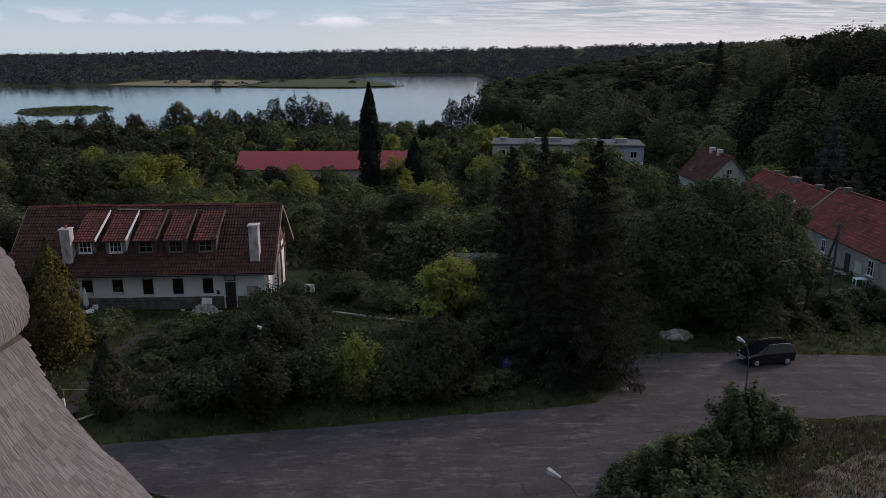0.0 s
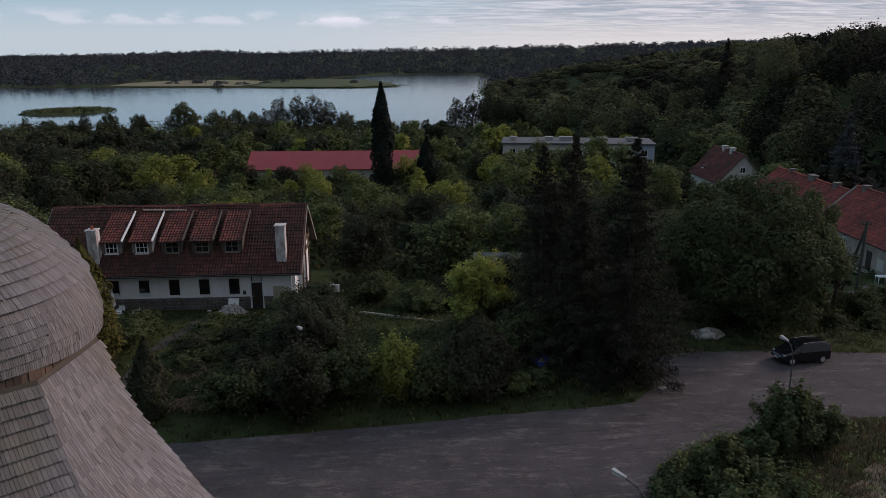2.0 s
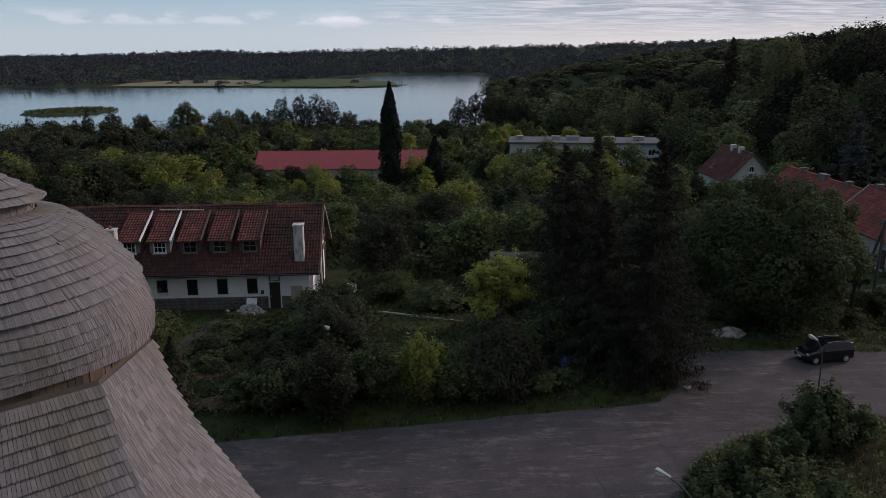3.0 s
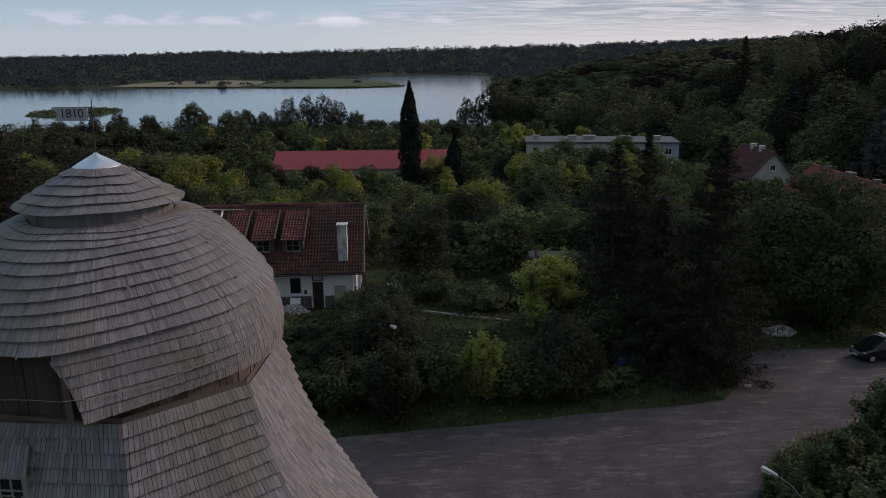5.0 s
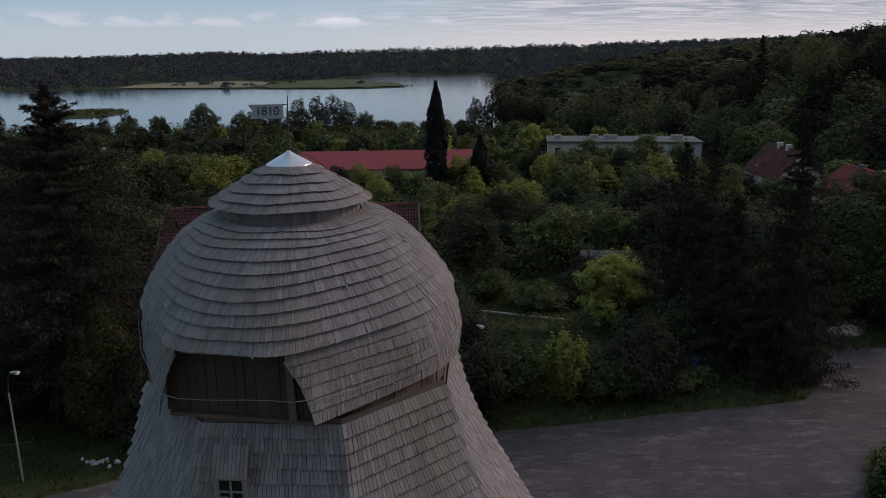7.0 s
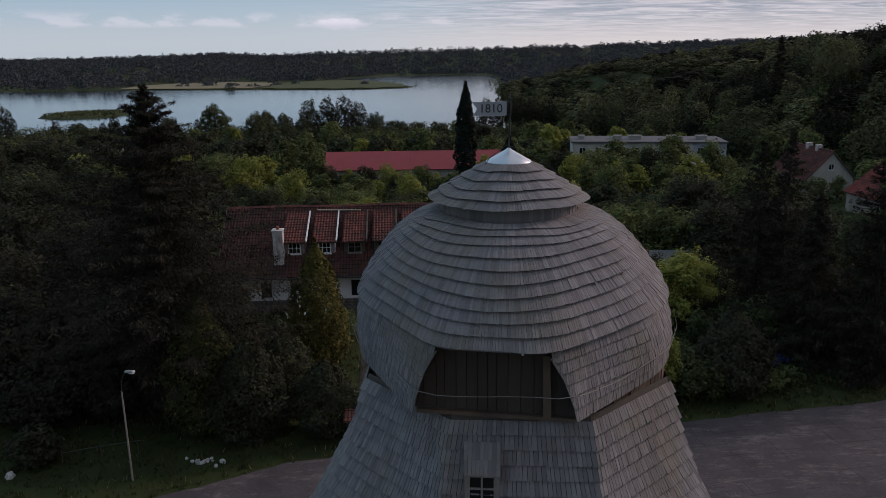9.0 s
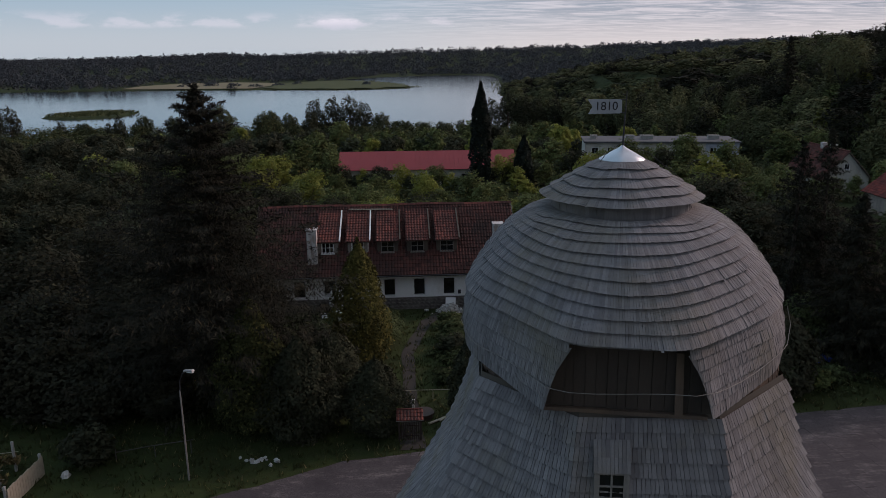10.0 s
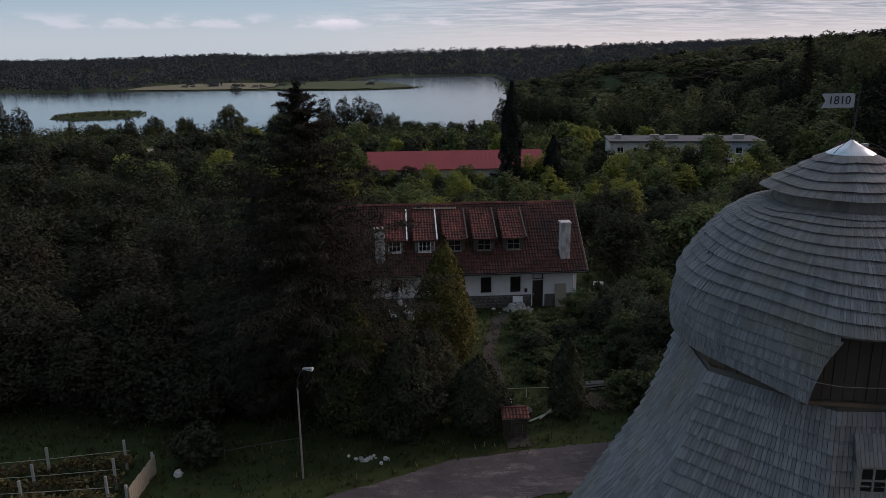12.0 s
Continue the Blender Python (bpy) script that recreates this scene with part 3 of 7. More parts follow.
def courses(point, sides, offset, z0, z1, gap, width, seed, opening=None, wave=0.0, butt=(0.012, 0.024), lift=(0.026, 0.044), jag=0.012, dip=None):
    """All the shingles of a face of courses, as (turn, height, corners). opening: half the angle of a gap in it at a height."""
    r, out, z, row = random.Random(seed), [], z0, 0
    while z < z1:
        pitch = gap(z) if callable(gap) else gap
        for s in range(sides):
            a = offset + 2 * math.pi * s / sides
            b = a + 2 * math.pi / sides
            run = (point(a, z) - point(b, z)).length
            n = max(3, round(run / width))
            cuts = [a + (b - a) * (i + (r.uniform(-0.18, 0.18) if 0 < i < n else 0)) / n for i in range(n + 1)]
            for i in range(n):
                mid = (cuts[i] + cuts[i + 1]) / 2
                low = z + r.uniform(-jag, jag) + wave * math.sin(mid * 3 + row * 0.5) + wave * 0.6 * math.sin(mid * 7 - row * 0.8) + (dip(mid, z) if dip else 0.0)
                if r.random() < 0.005:
                    low -= r.uniform(0.02, 0.07)
                high = max(low + 0.03, min(low + pitch * (1.3 if dip else 1.12), z1 + 0.06))
                e = (cuts[i + 1] - cuts[i]) * 0.045
                a0, a1 = cuts[i] + e, cuts[i + 1] - e
                b0, b1 = a0, a1
                if opening:
                    turn = (mid + math.pi) % (2 * math.pi) - math.pi
                    shift = mid - turn
                    if abs(turn) < opening(13.4) and low < HATCH_TOP < high:
                        low = HATCH_TOP
                    lo, hi = opening(low), opening(high)
                    if turn > 0:
                        a0, b0 = max(a0 - shift, lo) + shift, max(b0 - shift, hi) + shift
                        a1, b1 = max(a1, a0), max(b1, b0)
                    else:
                        a1, b1 = min(a1 - shift, -lo) + shift, min(b1 - shift, -hi) + shift
                        a0, b0 = min(a0, a1), min(b0, b1)
                    if a1 - a0 < 0.002 and b1 - b0 < 0.002:
                        continue
                out.append((mid, low, shingle(point, a0, a1, b0, b1, low, high, r.uniform(*(butt(z) if callable(butt) else butt)), r.uniform(*(lift(z) if callable(lift) else lift)))))
        z += pitch
        row += 1
    return out


def cap_skip(a, z):
    a = (a + math.pi) % (2 * math.pi) - math.pi
    return abs(a) < hatch_half(z - 0.08) + 0.05


def shell(name, point, sides, zs, parent, material, skip=None):
    geo, n = Geo(), sides
    verts = [point(2 * math.pi * i / n, z) for z in zs for i in range(n)]
    faces = []
    for k in range(len(zs) - 1):
        for i in range(n):
            mid = 2 * math.pi * (i + 0.5) / n
            if skip and skip(mid, (zs[k] + zs[k + 1]) / 2):
                continue
            faces.append((k * n + i, k * n + (i + 1) % n, (k + 1) * n + (i + 1) % n, (k + 1) * n + i))
    return part(name, geo.add(verts, faces), material, parent)


windmill = thing("windmill", (0, 0, 0), 0, "old smock windmill without sails, clad in weathered grey wooden shingles", "windmill")
base = Geo()
n8 = [(MILL[0] + 6.3 * math.sin(radians(-3 + 22.5 + 45 * i)), MILL[1] - 6.3 * math.cos(radians(-3 + 22.5 + 45 * i))) for i in range(8)]
part("base_wall", base.prism(n8[::-1], -0.3, 6.2), M_BRICK, windmill, "brick base under the shingled smock", 0.02)
shell("smock_wall", lambda a, z, o=0: body_point(a, z, -0.03), 64, [4.9 + 0.2 * i for i in range(36)], windmill, M_SHELL)
cap_shell = shell("cap_wall", lambda a, z, o=0: cap_point(a, z, -0.02), 120, [12.10 + 0.113 * i for i in range(31)], windmill, M_SHELL, cap_skip)
shell("lantern_wall", lambda a, z, o=0: top_point(a, z, -0.03), 48, TOP_Z, windmill, M_SHELL)

body = courses(body_point, 8, math.pi / 8, 4.95, 11.74, 0.30, 0.095, 11, None, 0.006, (0.020, 0.028), (0.080, 0.094), 0.005)


def cap_pitch(z):
    """Courses keep one width along the curve of the cap."""
    k = (float(np.interp(z + 0.1, CAP_Z, CAP_R)) - float(np.interp(z - 0.1, CAP_Z, CAP_R))) / 0.2
    return 0.25 / math.sqrt(1 + k * k)


def cap_dip(a, z):
    """The courses hang lowest over the nose and rise towards the back."""
    return 0.34 * math.sin(a / 2) ** 2 * float(step(13.3, 14.3, z) * step(15.55, 15.0, z))


cap = courses(cap_point, 12, math.pi / 12, 12.12, 15.5, cap_pitch, 0.052, 12, hatch_half, 0.018, lambda z: (0.020, 0.028) if z < 13.4 else (0.046, 0.056), lambda z: (0.048, 0.060) if z < 13.4 else (0.098, 0.112), 0.004, cap_dip)
top = courses(top_point, 12, 0.0, 15.84, 16.6, 0.165, 0.06, 13, None, 0.014, (0.048, 0.058), (0.108, 0.120), 0.004)
# the shingles of the front that the eye passes nearest are pieces of their own
loose = [c for c in body if abs((c[0] + math.pi) % (2 * math.pi) - math.pi) < 0.42 and c[1] > 9.9]
loose = sorted(loose, key=lambda c: -c[1])[:290]
chosen = {id(c) for c in loose}
for label, sheet_of in (("smock_shingles", [c for c in body if id(c) not in chosen]), ("cap_shingles", cap), ("lantern_shingles", top)):
    geo = Geo()
    for _, _, corners in sheet_of:
        geo.add(corners, SHINGLE_FACES)
    tagged(part(label, end_shade(geo.mesh(label)), None, windmill), kind="stuff")

for mid, low, corners in loose:
    part("shingle", end_shade(Geo().add(corners, SHINGLE_FACES).mesh("shingle")), None, windmill)
# the short upright collar under the lantern roof
geo, r11 = Geo(), random.Random(22)
for i in range(110):
    a, w = 2 * math.pi * i / 110, 2 * math.pi / 110 * 0.48
    o = r11.uniform(0, 0.015)
    geo.hexa([Vector((CAP[0] + d * math.sin(b), CAP[1] - d * math.cos(b), z)) for z, k in ((15.46 + r11.uniform(-0.01, 0.01), 0.02), (15.93, 0.0)) for b, d in
              ((a - w, 1.57 + o + k), (a + w, 1.57 + o + k), (a + w, 1.52), (a - w, 1.52))])
tagged(part("collar", geo, M_SHINGLE, windmill, "band of upright shingles under the top roof"), kind="stuff")

# neck of upright boards between smock and cap
def neck(b, z, d):
    p = body_point(b, 11.75, 0.0)
    away = Vector((p.x + 14.82, p.y - 18.4, 0))
    return Vector((-14.82, 18.4, z)) + away.normalized() * (min(away.length - 0.08, 3.64) + d)


geo = Geo()
geo.add([neck(2 * math.pi * i / 72, z, -0.06) for z in (11.5, 12.18) for i in range(72)], [(i, (i + 1) % 72, 72 + (i + 1) % 72, 72 + i) for i in range(72)])
neck_ring, r11 = part("neck", geo, M_SHELL, windmill, "brown board ring under the cap"), random.Random(21)
for i in range(140):
    a, w, o = 2 * math.pi * i / 140, 2 * math.pi / 140 * 0.47, r11.uniform(-0.012, 0.012)
    part("board", Geo().hexa([neck(a - w, 11.5, o), neck(a + w, 11.5, o), neck(a + w, 11.5, o - 0.04), neck(a - w, 11.5, o - 0.04),
                              neck(a - w, 12.2, o), neck(a + w, 12.2, o), neck(a + w, 12.2, o - 0.04), neck(a - w, 12.2, o - 0.04)]), M_NECK, neck_ring)
# a ledge of lead and board where the smock ends
geo = Geo()
ring = [body_point(2 * math.pi * i / 64, 11.73, 0.04) for i in range(64)]
ring_in = [body_point(2 * math.pi * i / 64, 11.80, -0.30) for i in range(64)]
geo.add([p for p in ring] + [p for p in ring_in] + [p - Vector((0, 0, 0.06)) for p in ring],
        [(i, (i + 1) % 64, 64 + (i + 1) % 64, 64 + i) for i in range(64)] + [(128 + i, 128 + (i + 1) % 64, (i + 1) % 64, i) for i in range(64)])
part("ledge", geo, M_GREYWOOD, windmill, "grey weathered ledge board")

# the boarded hatch in the cap
face_to = Matrix.Translation((-14.93, 18.45, 0)) @ Matrix.Rotation(CAP_TURN, 4, "Z")
hatch = part("hatch", Geo().hexa([face_to @ Vector(q) for q in ((-1.75, -3.68, 11.95), (1.75, -3.68, 11.95), (1.75, -3.64, 11.95), (-1.75, -3.64, 11.95),
                                                                 (-1.5, -3.68, 13.70), (1.5, -3.68, 13.70), (1.5, -3.64, 13.70), (-1.5, -3.64, 13.70))]), M_SHELL, windmill, "dark boarded-up opening in the cap")
rb, xpos = random.Random(5), -1.7
while xpos < 1.66:
    w = rb.uniform(0.17, 0.27)
    y = -3.69 - rb.uniform(0.0, 0.025)
    tall = 13.68 - 1.3 * max(0.0, max(abs(xpos), abs(xpos + w)) - 1.45)
    part("board", Geo().box(xpos, xpos + w - 0.012, y - 0.03, y, 11.98 + rb.uniform(0, 0.03), tall, face_to), M_BOARD, hatch)
    xpos += w
part("sill", Geo().box(-1.62, 1.62, -3.84, -3.74, 11.90, 11.98, face_to), M_NECK, hatch, "brown sill board")
part("prop", Geo().hexa([face_to @ Vector(p) for p in ((0.98, -3.86, 11.98), (1.14, -3.86, 11.98), (1.14, -3.79, 11.98), (0.98, -3.79, 11.98),
                                                       (0.95, -3.86, 13.3), (1.09, -3.86, 13.3), (1.09, -3.79, 13.3), (0.95, -3.79, 13.3))]), M_NECK, hatch, "weathered upright prop")

# dormer window in the front face of the smock
front = Matrix.Translation((-15.86, 14.29, 10.82)) @ Matrix.Rotation(radians(-5), 4, "Z")
dormer = part("dormer", Geo().hexa([front @ Vector(p) for p in ((-0.36, 0.0, 0.0), (0.36, 0.0, 0.0), (0.36, 0.28, 0.58), (-0.36, 0.28, 0.58),
                                                               (-0.36, -0.03, 0.02), (0.36, -0.03, 0.02), (0.36, 0.25, 0.60), (-0.36, 0.25, 0.60))]), M_SHINGLE, windmill, "small shingled hood over the window")
for k in range(2):
    for i in range(9):
        x0, y0, z0 = -0.37 + 0.0822 * i, -0.04 + 0.13 * k, 0.0 + 0.29 * k
        part("shingle", Geo().hexa([front @ Vector(p) for p in ((x0 + 0.003, y0, z0), (x0 + 0.079, y0, z0), (x0 + 0.079, y0 + 0.145, z0 + 0.32), (x0 + 0.003, y0 + 0.145, z0 + 0.32),
                                                                (x0 + 0.003, y0 - 0.022, z0 + 0.01), (x0 + 0.079, y0 - 0.022, z0 + 0.01), (x0 + 0.079, y0 + 0.135, z0 + 0.33), (x0 + 0.003, y0 + 0.135, z0 + 0.33))]), M_SHINGLE, dormer)
for s in (-1, 1):
    part("cheek", Geo().box(s * 0.32 - 0.03, s * 0.32 + 0.03, -0.02, 0.4, -0.75, 0.0, front), M_GREYWOOD, dormer)
win = part("window", Geo().box(-0.29, 0.29, 0.02, 0.04, -0.72, 0.0, front), M_GLASS, windmill, "dark small-paned window")
for x0, x1, z0, z1 in ((-0.29, -0.24, -0.72, 0), (0.24, 0.29, -0.72, 0), (-0.02, 0.02, -0.72, 0), (-0.24, 0.24, -0.05, 0), (-0.24, 0.24, -0.33, -0.295), (-0.24, 0.24, -0.60, -0.565)):
    part("glazing_bar", Geo().box(x0, x1, -0.01, 0.025, z0, z1, front), M_GREYWOOD, win)

# zinc cone, pole and vane
geo = Geo()
geo.tube([(CAP[0], CAP[1], 16.60), (CAP[0], CAP[1], 16.64), (CAP[0], CAP[1], 16.78), (CAP[0], CAP[1], 16.9), (CAP[0], CAP[1], 16.94)], [0.54, 0.52, 0.28, 0.07, 0.03], 28)
part("finial_cone", geo, M_ZINC, windmill, "bright zinc cone on top", smooth=True)
vane = thing("weather_vane", (CAP[0], CAP[1], 16.88), 4, "grey sheet-metal weather vane with a date on a thin pole", "weather vane")
part("pole", Geo().tube([(0, 0, -0.05), (0.02, 0, 0.6), (0.05, 0, 1.3)], [0.022, 0.018, 0.012], 8), M_IRON, vane)
geo = Geo()
flag = [(-0.06, 0.79), (-0.83, 0.79), (-0.74, 0.95), (-0.85, 1.11), (-0.06, 1.11)]
geo.add([(x, -0.008, z) for x, z in flag] + [(x, 0.008, z) for x, z in flag],
        [(0, 1, 2), (0, 2, 4), (2, 3, 4), (7, 6, 5), (9, 7, 5), (9, 8, 7)] + [(i, 5 + i, 5 + (i + 1) % 5, (i + 1) % 5) for i in range(5)])
plate = part("flag", geo, M_SIGN, vane, "swallow-tailed painted sheet flag")
for z in (0.80, 1.10):
    part("arm", Geo().tube([(-0.1, 0, z), (0.05, 0, z)], 0.012, 6), M_IRON, vane)
text_curve = bpy.data.curves.new("date", "FONT")
text_curve.body, text_curve.size, text_curve.extrude = "1810", 0.27, 0.003
text_curve.align_x, text_curve.align_y = "CENTER", "CENTER"
numerals = new("date", text_curve)
numerals.parent = plate
numerals.matrix_local = pose(-0.42, -0.013, 0.95, 90, 0, 0)
text_curve.materials.append(M_INK)
# lightning cable round the cap
geo = Geo()
cable = [cap_point(radians(a), 12.62 + 0.05 * math.sin(a * 0.13), 0.14) for a in range(-62, 75, 6)]
cable = [cap_point(radians(-68), 13.3, 0.2), cap_point(radians(-70), 12.9, 0.22)] + cable + [cap_point(radians(80), 12.9, 0.2), cap_point(radians(82), 13.3, 0.18)]
part("cable", geo.tube(cable, 0.008, 5), M_GREYWOOD, windmill, "thin slack cable round the cap")
geo = Geo().tube([(-15.9, 18.0, 16.15), (-15.5, 17.9, 16.75), (-15.1, 18.05, 17.02), (-14.5, 18.0, 16.8), (-13.6, 18.1, 16.1), (-13.3, 18.2, 15.6)], 0.008, 5)
part("cable", geo, M_IRON, windmill)

# ---- houses ----


def tiles(geo, origin, along, up, length, height, w=0.235, h=0.36, seed=1, keep=None):
    """Rows of arched clay tiles on a slope: along the eave and up the slope."""
    o, a, u = Vector(origin), Vector(along).normalized(), Vector(up).normalized()
    out = a.cross(u).normalized()
    r = random.Random(seed)
    cols, rows = max(1, round(length / w)), max(1, round(height / h))
    w, h = length / cols, height / rows
    for j in range(rows):
        for i in range(cols):
            if keep and not keep((i + 0.5) * w, (j + 0.5) * h):
                continue
            jig = r.uniform(-0.012, 0.012)
            b = o + a * (i * w) + u * (j * h + jig)
            lift = 0.055 + r.uniform(-0.008, 0.012)
            t = u * (h * 1.05)
            p = [b + out * (lift - 0.03), b + a * (w * 0.5) + out * (lift + 0.035), b + a * (w * 0.98) + out * (lift - 0.03)]
            q = [v + t - out * (lift - 0.012) for v in p]
            base_l, base_r = b, b + a * (w * 0.98)
            geo.add(p + q + [base_l, base_r], [(0, 1, 4, 3), (1, 2, 5, 4), (6, 7, 2, 1, 0)])
    return geo


def slab(geo, a, b, c, d, thick):
    """A flat slab: four corners of its top, counter-clockwise seen from above."""
    a, b, c, d = (Vector(p) for p in (a, b, c, d))
    n = (b - a).cross(d - a).normalized() * thick
    return geo.hexa([a - n, b - n, c - n, d - n, a, b, c, d])


def pane_window(parent, x, y, z, w, h, frame_mat, bars=(1, 1), deep=0.12, border=0.07, m=None, name="window", sill=True, label=""):
    """A window with glass, border, bars and a sill, set in a wall that faces -y."""
    m = m or Matrix()
    win = part(name, Geo().box(x - w / 2, x + w / 2, y - 0.005, y + 0.02, z, z + h, m), M_GLASS, parent, label)
    f = Geo()
    f.box(x - w / 2, x - w / 2 + border, y - 0.05, y - 0.006, z, z + h, m).box(x + w / 2 - border, x + w / 2, y - 0.05, y - 0.006, z, z + h, m)
    f.box(x - w / 2 + border, x + w / 2 - border, y - 0.05, y - 0.006, z, z + border, m).box(x - w / 2 + border, x + w / 2 - border, y - 0.05, y - 0.006, z + h - border, z + h, m)
    part("window_frame", f, frame_mat, win)
    for i in range(bars[0]):
        bx = x - w / 2 + w * (i + 1) / (bars[0] + 1)
        part("glazing_bar", Geo().box(bx - 0.022, bx + 0.022, y - 0.04, y - 0.006, z + border, z + h - border, m), frame_mat, win)
    for i in range(bars[1]):
        bz = z + h * (i + 1) / (bars[1] + 1)
        part("glazing_bar", Geo().box(x - w / 2 + border, x + w / 2 - border, y - 0.036, y - 0.008, bz - 0.02, bz + 0.02, m), frame_mat, win)
    if sill:
        part("window_sill", Geo().box(x - w / 2 - 0.06, x + w / 2 + 0.06, y - 0.16, y, z - 0.06, z - 0.003, m), frame_mat, win)
    return win


def wall_with_holes(x0, x1, z0, z1, y0, y1, holes):
    """A wall facing -y with openings (xa, xb, za, zb) right through it."""
    geo = Geo()
    cuts = sorted({x0, x1, *[h[0] for h in holes], *[h[1] for h in holes]})
    for a, b in zip(cuts, cuts[1:]):
        inside = sorted([(h[2], h[3]) for h in holes if h[0] <= a + 1e-6 and h[1] >= b - 1e-6])
        z = z0
        for za, zb in inside:
            if za > z:
                geo.box(a, b, y0, y1, z, za)
            z = max(z, zb)
        if z < z1:
            geo.box(a, b, y0, y1, z, z1)
    return geo


def chimney(parent, x, y0, y1, z0, z1, w, mat=None, pots=0):
    body = part("chimney", Geo().box(x - w / 2, x + w / 2, y0, y1, z0, z1), mat or M_CHIM, parent, "flaking whitewashed chimney", 0.02)
    part("chimney_cap", Geo().box(x - w / 2 - 0.06, x + w / 2 + 0.06, y0 - 0.06, y1 + 0.06, z1, z1 + 0.1), mat or M_CHIM, body)
    for i in range(pots):
        part("chimney_pot", Geo().tube([(x, (y0 + y1) / 2, z1 + 0.1), (x, (y0 + y1) / 2, z1 + 0.35)], [0.13, 0.11], 10), M_RUST, body)
    return body


# the long house: origin at its south-east corner, x runs to the east, y into the house
house = thing("long_house", (-13.95, 58.85, -0.9), 3.3, "long whitewashed house under a dark red tiled roof with five dormers", "house")
LEN, DEEP, EAVE_Z, RIDGE_Z, RIDGE_Y = 19.5, 9.5, 3.3, 7.68, 4.75
SLOPE = (RIDGE_Z - EAVE_Z) / (RIDGE_Y + 1.0)
win_x = [-18.9, -16.6, -14.25, -11.9, -9.55, -7.2, -4.85]
holes = [(x - 0.5, x + 0.5, 1.25, 2.72) for x in win_x] + [(-3.6, -2.55, 0.12, 2.95)]
part("wall_front", wall_with_holes(-LEN, 0, 0, 3.6, 0, 0.4, holes), M_WHITE, house)
part("wall_back", Geo().box(-LEN, 0, DEEP - 0.4, DEEP, -0.6, 3.6), M_WHITE, house)
for x0, x1 in ((-LEN, -LEN + 0.4), (-0.4, 0)):
    geo = Geo()
    pts = [(0.4, -0.4), (DEEP - 0.4, -0.4), (DEEP - 0.4, 3.6), (RIDGE_Y, 7.35), (0.4, 3.6)]
    geo.add([(x0, y, z) for y, z in pts] + [(x1, y, z) for y, z in pts], [tuple(range(4, -1, -1)), tuple(range(5, 10))] + [(i, (i + 1) % 5, 5 + (i + 1) % 5, 5 + i) for i in range(5)])
    part("wall_gable", geo, M_WHITE, house)
part("gable_boards", Geo().add([(0.02, 1.0, 4.0), (0.02, 8.5, 4.0), (0.02, RIDGE_Y, 7.2), (0.08, 1.0, 4.0), (0.08, 8.5, 4.0), (0.08, RIDGE_Y, 7.2)],
                               [(2, 1, 0), (3, 4, 5), (0, 1, 4, 3), (1, 2, 5, 4), (2, 0, 3, 5)]), M_TIMBER, house, "bare brown gable boarding")
# rough stone plinth: single field stones
plinth = part("plinth", Geo().box(-LEN, -3.62, -0.06, -0.002, -0.4, 1.14), M_STONE, house, "dark field-stone plinth")
part("plinth", Geo().box(-2.53, 0, -0.06, -0.002, -0.4, 1.14), M_STONE, house)
rs = random.Random(8)
stone_meshes = []
for k in range(6):
    bm = bmesh.new()
    bmesh.ops.create_icosphere(bm, subdivisions=1, radius=0.5)
    for v in bm.verts:
        v.co *= rs.uniform(0.85, 1.1)
        v.co.y *= 0.35
        v.co.z *= 0.62
    me = bpy.data.meshes.new("stone")
    bm.to_mesh(me)
    bm.free()
    me.materials.append(M_STONE)
    stone_meshes.append(me)
for j in range(4):
    x = -17.5 + rs.uniform(0, 0.3)
    while x < -3.9:
        w = rs.uniform(0.28, 0.5)
        ob = new("stone", rs.choice(stone_meshes))
        ob.parent = plinth
        ob.matrix_local = pose(x + w / 2, -0.07, 0.13 + j * 0.27 + rs.uniform(-0.03, 0.03), 0, rs.uniform(-8, 8), 0) @ Matrix.Diagonal((w, 0.45, 0.40, 1))
        x += w + 0.02
for i, x in enumerate(win_x):
    pane_window(house, x, 0.16, 1.25, 1.0, 1.45, M_FRAME, (0, 0), border=0.09)
    if i in (2, 3):
        part("curtain", Geo().box(x - 0.38, x + 0.38, 0.08, 0.10, 1.33, 1.6), M_CLOTH, house, "short pale window curtain")
door = part("door", Geo().box(-3.5, -2.65, 0.10, 0.16, 0.12, 2.28), M_DOOR, house, "dark brown house door")
part("door_handle", Geo().box(-3.42, -3.36, 0.05, 0.10, 1.05, 1.2), M_RIM, door)
part("door_frame", Geo().box(-3.6, -3.5, 0.04, 0.2, 0.12, 2.95).box(-2.65, -2.55, 0.04, 0.2, 0.12, 2.95).box(-3.5, -2.65, 0.04, 0.2, 2.28, 2.36).box(-3.5, -2.65, 0.04, 0.2, 2.85, 2.95), M_FRAME, house)
part("transom_light", Geo().box(-3.5, -2.65, 0.1, 0.12, 2.36, 2.85), M_GLASS, house)
part("transom_blind", Geo().box(-3.42, -2.73, 0.07, 0.09, 2.42, 2.79), M_CLOTH, house)
part("door_step", Geo().box(-4.1, -2.2, -1.4, -0.07, -0.35, 0.1), M_CONC, house, "concrete door step", 0.02)
part("letter_box", Geo().box(-4.15, -3.93, -0.12, -0.003, 1.35, 1.65), M_IRON, house, "dark letter box", 0.01)
